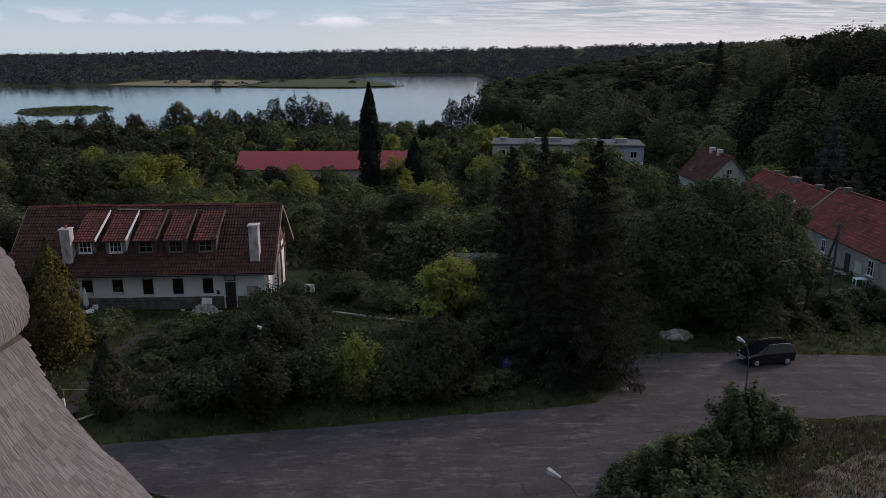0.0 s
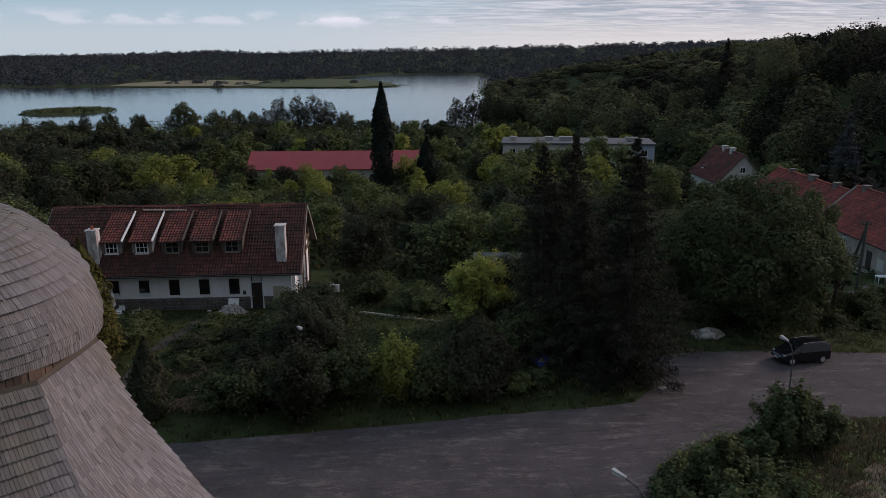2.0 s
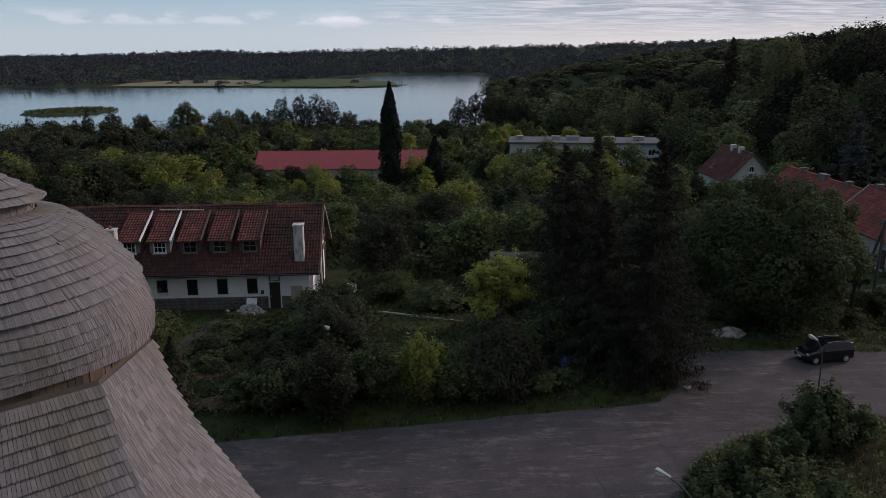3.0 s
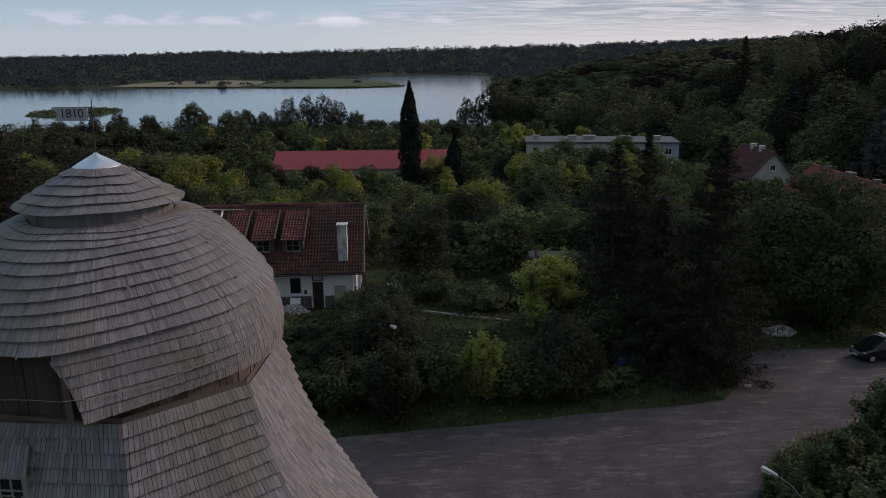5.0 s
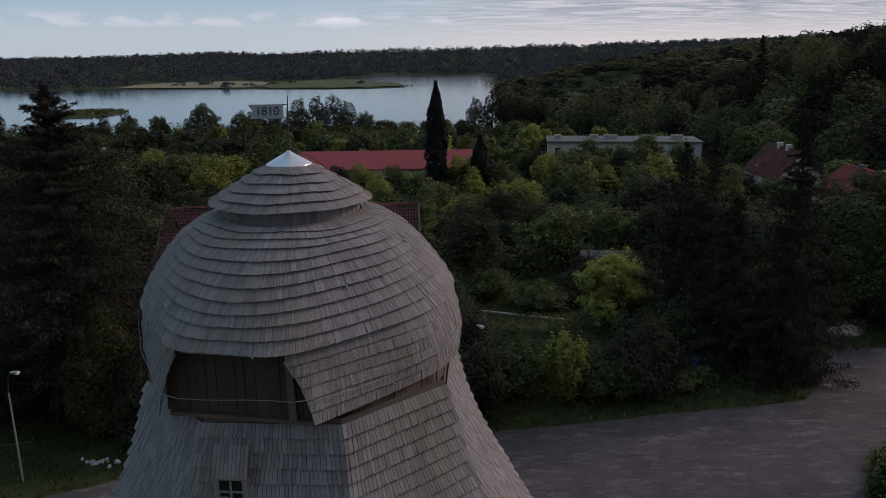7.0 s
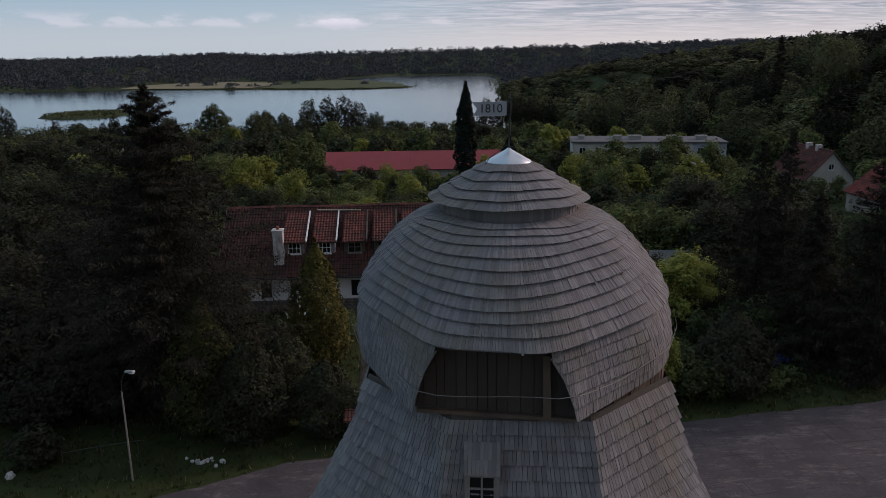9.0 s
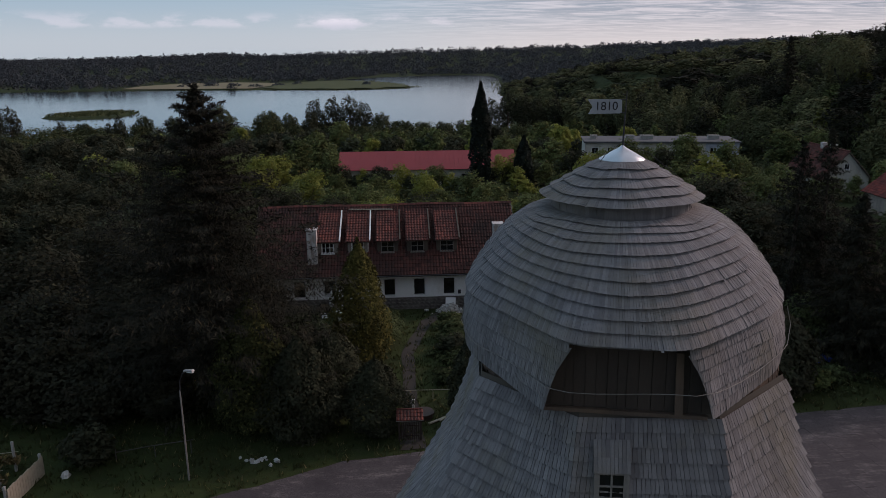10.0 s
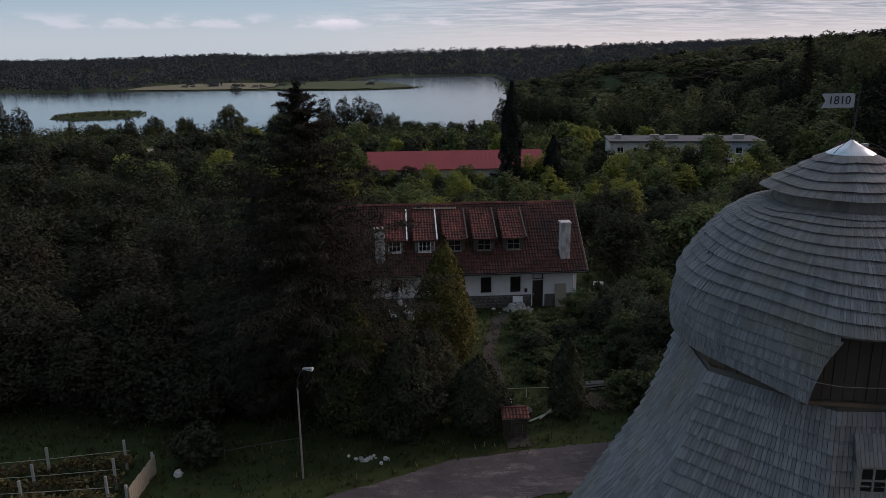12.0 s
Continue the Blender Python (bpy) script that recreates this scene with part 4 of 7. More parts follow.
# roof
roof = part("roof", slab(slab(Geo(), (-LEN - 0.65, -1.0, EAVE_Z), (0.65, -1.0, EAVE_Z), (0.65, RIDGE_Y, RIDGE_Z), (-LEN - 0.65, RIDGE_Y, RIDGE_Z), 0.14),
                         (0.65, DEEP + 1.0, EAVE_Z), (-LEN - 0.65, DEEP + 1.0, EAVE_Z), (-LEN - 0.65, RIDGE_Y + 0.003, RIDGE_Z), (0.65, RIDGE_Y + 0.003, RIDGE_Z), 0.14), M_SHELL, house)
slope_len = math.hypot(RIDGE_Y + 1.0, RIDGE_Z - EAVE_Z)
geo = Geo()
tiles(geo, (-LEN - 0.65, -1.05, EAVE_Z - 0.03), (1, 0, 0), (0, RIDGE_Y + 1.0, RIDGE_Z - EAVE_Z), LEN + 1.3, slope_len, seed=2)
tiles(geo, (0.65, DEEP + 1.05, EAVE_Z - 0.03), (-1, 0, 0), (0, -(RIDGE_Y + 1.0), RIDGE_Z - EAVE_Z), LEN + 1.3, slope_len, 0.5, 0.7, seed=3)
tagged(part("roof_tiles", geo, M_ROOF, roof, "sooty dark red clay tiles"), kind="stuff")
geo, rr_ = Geo(), random.Random(4)
x = -LEN - 0.65
while x < 0.6:
    z = RIDGE_Z + 0.06 + 0.03 * math.sin(x * 0.7) + rr_.uniform(-0.012, 0.012)
    geo.add([(x, RIDGE_Y - 0.19, z - 0.08), (x, RIDGE_Y, z + 0.06), (x, RIDGE_Y + 0.19, z - 0.08), (x + 0.38, RIDGE_Y - 0.18, z - 0.09), (x + 0.38, RIDGE_Y, z + 0.045), (x + 0.38, RIDGE_Y + 0.18, z - 0.09)],
            [(0, 3, 4, 1), (1, 4, 5, 2), (0, 1, 2)])
    x += 0.36
tagged(part("ridge_tiles", geo, M_ROOF_DORMER, roof), kind="stuff")
for x in (-LEN - 0.68, 0.66):
    part("verge_board", slab(slab(Geo(), (x, -1.05, EAVE_Z + 0.0), (x + 0.04, -1.05, EAVE_Z + 0.0), (x + 0.04, RIDGE_Y, RIDGE_Z + 0.04), (x, RIDGE_Y, RIDGE_Z + 0.04), 0.24),
                             (x + 0.04, DEEP + 1.05, EAVE_Z), (x, DEEP + 1.05, EAVE_Z), (x, RIDGE_Y + 0.003, RIDGE_Z + 0.04), (x + 0.04, RIDGE_Y + 0.003, RIDGE_Z + 0.04), 0.24), M_GREYWOOD, house)
part("gutter", Geo().tube([(-LEN - 0.6, -1.12, EAVE_Z - 0.08), (0.6, -1.12, EAVE_Z - 0.1)], 0.06, 8), M_IRON, house)
part("downpipe", Geo().tube([(-0.25, -1.1, EAVE_Z - 0.12), (-0.3, -0.12, EAVE_Z - 0.55), (-0.3, -0.12, 0.3)], 0.05, 8), M_PVC, house, "pale downpipe with a bent neck")
chimney(house, -15.45, -0.1, 0.7, 3.75, 6.7, 0.75, pots=1)
chimney(house, -0.98, -0.15, 0.7, 3.7, 6.85, 0.74)
# dormers
for i, x in enumerate((-14.32, -11.97, -9.62, -7.28, -4.95)):
    d = part("dormer", Geo().box(x - 0.78, x + 0.78, 0.78, 0.9, 4.35, 5.75), M_SHELL if i > 1 else M_GREYWOOD, house, "shed dormer with a tiled roof")
    pane_window(d, x, 0.76, 4.68, 1.0 if i < 2 else 1.05, 0.92, M_FRAME if i < 2 else M_FRAMEOLD, (2 if i < 2 else 1, 1), name="dormer_window", border=0.085 if i < 2 else 0.06)
    yb = 4.15
    for s in (-1, 1):
        xs_ = x + s * 0.78
        q = [(0.8, 4.4), (0.8, 5.72), (yb, 7.1), (yb, 7.05)]
        side_geo = Geo().add([(xs_ - 0.04, y, z) for y, z in q] + [(xs_ + 0.04, y, z) for y, z in q], [(3, 2, 1, 0), (4, 5, 6, 7)] + [(k, (k + 1) % 4, 4 + (k + 1) % 4, 4 + k) for k in range(4)])
        part("cheek", side_geo, M_WHITE if (i == 1 and s == 1) else M_SHELL, d, "white boarded cheek" if (i == 1 and s == 1) else "")
    rise = Vector((0, yb - 0.4 + 0.1, 7.28 - 5.66))
    part("dormer_roof", slab(Geo(), (x - 0.92, 0.35, 5.66), (x + 0.92, 0.35, 5.66), (x + 0.92, yb + 0.1, 7.26), (x - 0.92, yb + 0.1, 7.26), 0.1), M_SHELL, d)
    g2 = tiles(Geo(), (x - 0.92, 0.3, 5.66), (1, 0, 0), (0, yb - 0.25, 1.6), 1.84, math.hypot(yb - 0.2, 1.6), seed=40 + i)
    tagged(part("dormer_tiles", g2, M_ROOF_DORMER, d, "brighter red clay tiles"), kind="stuff")
    new_wood, x0_, wide_ = i < 2, x + 0.92, 0.10
    part("barge_board", slab(Geo(), (x0_, 0.28, 5.83), (x0_ + wide_, 0.28, 5.83), (x0_ + wide_, yb + 0.1, 7.41), (x0_, yb + 0.1, 7.41), 0.14), M_FRAME if new_wood else M_SHELL, d, "new pale barge board" if new_wood else "")
plank = Geo().hexa([(-12.6, 4.2, 7.42), (-9.2, 4.2, 7.36), (-9.2, 4.32, 7.36), (-12.8, 4.32, 7.42), (-12.8, 4.2, 7.5), (-9.2, 4.2, 7.44), (-9.2, 4.32, 7.44), (-12.8, 4.32, 7.5)])
part("roof_plank", plank, M_PALEWOOD, house, "loose pale plank lying on the roof")
# timber balcony parts at the gable
for y in (2.2, 4.4, 6.6):
    part("gable_post", Geo().box(0.3, 0.42, y, y + 0.12, 0.2, 5.2), M_TIMBER, house)
part("gable_rail", Geo().box(0.28, 0.44, 2.0, 7.0, 3.7, 3.85), M_TIMBER, house)
part("gable_rail", Geo().box(0.28, 0.44, 2.0, 7.0, 4.5, 4.62), M_TIMBER, house)
# loose door leaf by the wall
leaf = Geo().hexa([(-1.75, -0.55, 0.0), (-0.85, -0.55, 0.0), (-0.85, -0.5, 0.0), (-1.75, -0.5, 0.0), (-1.75, -0.15, 1.95), (-0.85, -0.15, 1.95), (-0.85, -0.10, 1.95), (-1.75, -0.10, 1.95)])
solo("door_leaf", leaf, M_PALEWOOD, "bare wooden door leaf leaning on the house wall", "door", at=(-13.95, 58.85, -0.86), turn=3.3, bevel=0.01)


def heat_pump(at, turn):
    t = thing("heat_pump", at, turn, "white outdoor air-conditioning unit with a round fan", "air conditioner")
    part("casing", Geo().box(-0.42, 0.42, -0.16, 0.16, 0.1, 0.75), M_PVC, t, bevel=0.02)
    part("fan_guard", Geo().tube([(-0.1, -0.165, 0.43), (-0.1, -0.185, 0.43)], 0.25, 16), M_IRON, t, "dark round fan guard")
    for x in (-0.3, 0.3):
        part("foot", Geo().box(x - 0.05, x + 0.05, -0.16, 0.16, -0.25, 0.1), M_IRON, t)


heat_pump((-11.4, 62.6, -0.75), -15)


def simple_house(name, at, turn, length, deep, eave, ridge, wall_mat_, roof_mat, label, over=0.4, tw=0.3, th=0.42, seed=1):
    """A gabled house: origin at one front corner, x along the ridge, y into the house."""
    t = thing(name, at, turn, label, "house")
    pts = [(0, -3.0), (deep, -3.0), (deep, eave), (deep / 2, ridge - 0.15), (0, eave)]
    geo = Geo().add([(0, y, z) for y, z in pts] + [(length, y, z) for y, z in pts], [tuple(range(4, -1, -1)), tuple(range(5, 10))] + [(i, (i + 1) % 5, 5 + (i + 1) % 5, 5 + i) for i in range(5)])
    part("wall", geo, wall_mat_, t)
    k = (ridge - eave) / (deep / 2)
    low = eave - over * k + 0.06
    r = part("roof", slab(slab(Geo(), (-over, -over, low), (length + over, -over, low), (length + over, deep / 2, ridge), (-over, deep / 2, ridge), 0.12),
                          (length + over, deep + over, low), (-over, deep + over, low), (-over, deep / 2 + 0.003, ridge), (length + over, deep / 2 + 0.003, ridge), 0.12), M_SHELL, t)
    run = math.hypot(deep / 2 + over, ridge - low)
    geo = tiles(Geo(), (-over, -over, low), (1, 0, 0), (0, deep / 2 + over, ridge - low), length + 2 * over, run, tw, th, seed)
    tiles(geo, (length + over, deep + over, low), (-1, 0, 0), (0, -(deep / 2 + over), ridge - low), length + 2 * over, run, tw, th, seed + 1)
    tagged(part("roof_tiles", geo, roof_mat, r), kind="stuff")
    part("ridge_cap", Geo().tube([(-over, deep / 2, ridge + 0.06), (length + over, deep / 2, ridge + 0.06)], 0.13, 8), roof_mat, r)
    return t


# the two cottages of the row down the slope to the east
row = simple_house("row_cottage", (42.45, 89.4, -3.5), -88.0, 31, 9.0, 3.2, 6.95, M_GREY, M_ROOF_ROW, "long grey cottage with a bright red tiled roof", tw=0.3, th=0.42, seed=5)
row_far = simple_house("row_cottage", (41.9, 110.0, -3.7), -88.0, 20.4, 9.0, 2.7, 6.3, M_GREY, M_ROOF_ROW, "grey cottage with a duller red tiled roof, next in the row", tw=0.3, th=0.42, seed=7)
for x, w, h, z in ((1.5, 0.9, 1.2, 0.95), (6.1, 0.95, 1.5, 0.9), (15.3, 1.1, 1.6, 0.85), (20.5, 1.1, 1.6, 0.85), (25.5, 1.1, 1.6, 0.85)):
    pane_window(row, x, -0.03, z, w, h, M_FRAME, (1, 1), border=0.1)
part("door", Geo().box(10.6, 11.5, -0.06, -0.003, 0.0, 2.05), M_DOOR, row, "dark open doorway")
part("door_step", Geo().box(10.2, 12.0, -0.9, -0.07, -0.3, 0.0), M_CONC, row, bevel=0.02)
part("patched_plaster", Geo().box(12.5, 13.7, -0.012, -0.003, 0.5, 1.7), M_CREAM, row, "pale patched plaster")
for x in (4.6, 16.0):
    chimney(row, x - 3.0, 4.1, 4.9, 5.6, 7.3, 0.62, M_STONE)
for x, w in ((4.0, 0.6), (9.6, 1.9), (15.6, 0.9)):
    chimney(row_far, x, 4.1, 4.9, 5.2, 6.72, w * 0.8, M_STONE)
part("verge_flashing", slab(Geo(), (-0.45, -0.4, 2.98), (-0.2, -0.4, 2.98), (-0.2, 4.5, 7.12), (-0.45, 4.5, 7.12), 0.1), M_GREYWOOD, row, "pale metal flashing on the verge")
part("verge_flashing", slab(Geo(), (-1.2, -0.4, 2.45), (-0.9, -0.4, 2.45), (-0.9, 3.0, 5.2), (-1.2, 3.0, 5.2), 0.05), M_GREYWOOD, row)
part("skylight", slab(Geo(), (14.2, 1.6, 4.15), (14.7, 1.6, 4.15), (14.7, 2.2, 4.65), (14.2, 2.2, 4.65), 0.08), M_RUBBLE, row_far)
mast = thing("aerial_mast", (46.8, 90.2, 2.4), 0, "thin aerial mast on the cottage roof", "aerial")
part("mast", Geo().tube([(0, 0, -0.3), (0, 0, 4.0)], 0.03, 6), M_IRON, mast)
part("crossbar", Geo().box(-0.4, 0.4, -0.02, 0.02, 3.5, 3.54), M_IRON, mast)

# the steep red house beyond
red = simple_house("red_roof_house", (42.6, 137.5, -4.5), -87.0, 12.0, 8.0, 2.6, 6.9, M_CREAM, M_ROOF_DORMER, "cream house with a steep red tiled roof", tw=0.32, th=0.45, seed=9)
for x in (4.4, 7.6):
    chimney(red, x, 3.6, 4.4, 6.0, 7.45, 0.8, M_CHIM)
gm_ = Matrix.Translation((12.0, 4.0, 0)) @ Matrix.Rotation(radians(90), 4, "Z")
pane_window(red, 0, -0.03, 3.9, 0.9, 1.0, M_FRAME, (1, 0), m=gm_)
for dx_ in (-1.6, 1.6):
    pane_window(red, dx_, -0.03, 0.9, 1.0, 1.3, M_FRAME, (1, 0), m=gm_)
part("roof_window", slab(Geo(), (2.6, 0.7, 3.75), (4.2, 0.7, 3.75), (4.2, 1.9, 4.6), (2.6, 1.9, 4.6), 0.1), M_ROOF_DORMER, red)
pane_window(red, 3.4, 0.75, 3.1, 1.2, 0.5, M_FRAME, (1, 0), name="dormer_window")

# the flat-roofed block of flats
block = thing("block_of_flats", (10.2, 158.5, -5.6), -6.5, "two-storey flat-roofed block, cream with a blue upper end", "block of flats")
BL, BD, BH = 30.6, 10.5, 6.1
floors = []
for z, w_off in ((0.9, 0), (3.75, 0)):
    for x in (2.0, 5.2, 8.4, 12.4, 15.6, 18.8, 22.4, 25.6, 28.6):
        floors.append((x - 0.7, x + 0.7, z, z + 1.4))
left_holes = [h for h in floors if h[1] < 24]
right_holes = [h for h in floors if h[0] > 24]
part("wall_front", wall_with_holes(0, 24, -2, BH, 0, 0.35, left_holes), M_CREAM, block)
part("wall_front_lower", wall_with_holes(24, BL, -2, 3.0, 0, 0.35, [h for h in right_holes if h[3] < 3]), M_WHITE, block)
part("wall_front_upper", wall_with_holes(24, BL, 3.0, BH, -0.02, 0.35, [h for h in right_holes if h[2] > 3]), M_BLUE, block, "blue-grey upper wall")
part("wall_side", Geo().box(BL - 0.35, BL + 0.01, 0.36, BD, -2, 3.0), M_WHITE, block)
part("wall_side", Geo().box(BL - 0.35, BL + 0.03, 0.36, BD, 3.0, BH), M_BLUE, block)
part("wall_side", Geo().box(-0.01, 0.35, 0.36, BD, -2, BH), M_CREAM, block)
part("wall_back", Geo().box(0.36, BL - 0.36, BD - 0.35, BD, -2, BH), M_CREAM, block)
part("roof", Geo().box(-0.3, BL + 0.3, -0.35, BD + 0.3, BH + 0.003, BH + 0.25), M_FELT, block, "grey felt flat roof")
part("parapet", Geo().box(-0.32, BL + 0.32, -0.42, -0.353, BH - 0.05, BH + 0.30), M_FELT, block)
for x0, x1, z0, z1 in floors:
    pane_window(block, (x0 + x1) / 2, 0.12, z0, x1 - x0, z1 - z0, M_FRAME, (1, 0), border=0.1, sill=False)
for x, w in ((2.0, 1.2), (9.5, 1.6), (13.0, 2.6), (20.5, 2.0), (26.5, 2.2)):
    c_ = part("roof_vent", Geo().box(x - w / 2, x + w / 2, 4.5, 5.6, BH + 0.25, BH + 0.95), M_CONC, block, "concrete vent stack", 0.02)
    part("vent_cap", Geo().box(x - w / 2 - 0.12, x + w / 2 + 0.12, 4.4, 5.7, BH + 0.95, BH + 1.05), M_CONC, c_)

# the long red-roofed barn
barn = thing("barn", (-38.0, 141.5, -5.2), 1.5, "long low pale barn with a plain red sheet-metal roof", "barn")
part("wall", Geo().box(0, 32, 0, 10, -1.0, 3.2), M_CREAM, barn)
roof = part("roof", slab(slab(Geo(), (-0.6, -0.6, 3.15), (32.6, -0.6, 3.15), (32.6, 5.0, 5.9), (-0.6, 5.0, 5.9), 0.12),
                         (32.6, 10.6, 3.15), (-0.6, 10.6, 3.15), (-0.6, 5.003, 5.9), (32.6, 5.003, 5.9), 0.12), M_REDSHEET, barn, "red sheet-metal roof")
for i in range(42):
    x = -0.55 + i * 0.8
    part("roof_seam", slab(Geo(), (x, -0.6, 3.19), (x + 0.05, -0.6, 3.19), (x + 0.05, 5.0, 5.94), (x, 5.0, 5.94), 0.04), M_REDSHEET, roof)
for x in (3, 8, 13, 18, 23, 28):
    pane_window(barn, x, -0.03, 1.3, 1.4, 0.9, M_FRAMEOLD, (1, 0), sill=False)

# low shed with a corrugated roof
shed = thing("garden_shed", (0.6, 63.2, -1.6), -4, "low garden shed under a pale corrugated roof", "shed")
part("wall", Geo().box(0, 4.0, 0, 3.0, -0.4, 2.6), M_GREYWOOD, shed)
geo = Geo()
for i in range(34):
    x = -0.25 + i * 0.135
    z = 0.04 * (i % 2)
    geo.add([(x, -0.3, 2.75 + z), (x + 0.135, -0.3, 2.79 - z), (x + 0.135, 3.3, 3.35 - z + 0.04), (x, 3.3, 3.35 + z)], [(0, 1, 2, 3)])
part("roof", geo, M_OLDSHEET, shed, "weathered corrugated sheets")
part("stove_pipe", Geo().tube([(0.3, 1.2, 2.7), (0.3, 1.2, 3.9)], 0.12, 10), M_RUST, shed)

# ---- trees and shrubs ----


def leaves(centres, size, r, flat=0.35, tri=False, facing=None, slim=0.62, along=None):
    """Loose leaves: a small four- or three-cornered blade at every centre."""
    n = len(centres)
    nrm = r.normal(size=(n, 3))
    nrm[:, 2] = np.abs(nrm[:, 2]) + flat
    if facing is not None:
        nrm = nrm * 0.5 + facing
    nrm /= np.linalg.norm(nrm, axis=1, keepdims=True) + 1e-9
    if along is not None:
        a = along + r.normal(size=(n, 3)) * 0.35
        nrm = np.cross(a, np.cross(nrm, a))
        nrm /= np.linalg.norm(nrm, axis=1, keepdims=True) + 1e-9
    else:
        a = np.cross(nrm, r.normal(size=(n, 3)))
    a /= np.linalg.norm(a, axis=1, keepdims=True) + 1e-9
    b = np.cross(nrm, a)
    s = (size * r.uniform(0.6, 1.35, n))[:, None]
    a, b = a * s, b * s * slim
    c = np.asarray(centres)
    if tri:
        return np.stack([c - a * 0.8 - b, c + a, c - a * 0.5 + b * 1.1], 1)
    return np.stack([c - a, c - b * 0.9 + a * 0.15, c + a, c + b * 0.9 + a * 0.15], 1)


def ball_points(n, r, shell=0.55):
    d = r.normal(size=(n, 3))
    d /= np.linalg.norm(d, axis=1, keepdims=True)
    return d * (shell + (1 - shell) * r.random(n) ** 0.6)[:, None], d


def crown_clumps(count, r, low=-0.75, bulk=0.70):
    """Centres and sizes of the leafy clumps of a unit crown, on an uneven outline."""
    p, d = ball_points(count * 2, r, 0.45)
    ph = r.uniform(0, 6.28, 4)
    az = np.arctan2(d[:, 1], d[:, 0])
    uneven = 1 + 0.16 * np.sin(2 * az + ph[0]) + 0.12 * np.sin(3 * az + ph[1] + 3 * d[:, 2]) + 0.12 * np.sin(5 * d[:, 2] + ph[2] + az)
    p = p * uneven[:, None]
    p = p[p[:, 2] > low][:count] * bulk
    return p, r.uniform(0.16, 0.40, len(p))


def twigs(c, rad, k, r, n=14, up=0.25):
    """Leaves of one clump, strung along twigs that stand out from its middle."""
    d = r.normal(size=(n, 3))
    d[:, 2] += up
    d /= np.linalg.norm(d, axis=1, keepdims=True)
    d *= r.uniform(0.65, 1.25, (n, 1))
    pick = r.integers(0, n, k)
    u = 0.25 + 0.75 * r.random(k) ** 0.7
    pts = c + (d[pick] * u[:, None] + r.normal(size=(k, 3)) * (0.10 + 0.10 * (1 - u[:, None]))) * rad
    return pts, d[pick] * 0.6 + (0, 0, 0.35)


def deciduous(seed, height, spread, leaf, count, low=0.28, clumps=30, tri=True, top=1.0):
    """A broad tree: crown leaves (array) and a trunk with limbs (Geo). It stands at the origin."""
    r = rng(seed)
    cz, hz = height * (1 + low) / 2, height * (1 - low) / 2
    p, s = crown_clumps(clumps, r)
    p = p * (spread, spread, hz) + (0, 0, cz)
    p[:, :2] *= (1 - 0.45 * np.clip((p[:, 2:] - cz) / hz, 0, 1) * top)
    out, face = [], []
    share = np.maximum(20, (count * s ** 1.7 / np.sum(s ** 1.7)).astype(int))
    for c, q, k in zip(p, s, share):
        g_ = min(spread, hz * 1.2) * q
        pts, nn = twigs(c, np.array([g_ * 1.15, g_ * 1.15, g_ * 0.8]), k, r)
        out.append(pts)
        face.append(nn)
    pts, face = np.concatenate(out), np.concatenate(face)
    pts[:, 2] = np.maximum(pts[:, 2], 0.1)
    trunk = Geo()
    w = 0.028 * height
    lean = r.normal(size=2) * 0.03 * height
    fork = (lean[0] * 0.5, lean[1] * 0.5, height * (low + 0.08))
    trunk.tube([(0, 0, -0.4), (lean[0] * 0.2, lean[1] * 0.2, height * low * 0.5), fork, (lean[0], lean[1], height * 0.72)], [w * 1.25, w, w * 0.8, w * 0.25], 7)
    for c in p[: min(9, len(p))]:
        m = (np.array(fork) + c) / 2 + (0, 0, -0.05 * height)
        trunk.tube([fork, tuple(m), tuple(c)], [w * 0.5, w * 0.3, w * 0.1], 5, False)
    return leaves(pts, leaf, r, 0.3, tri, face), trunk


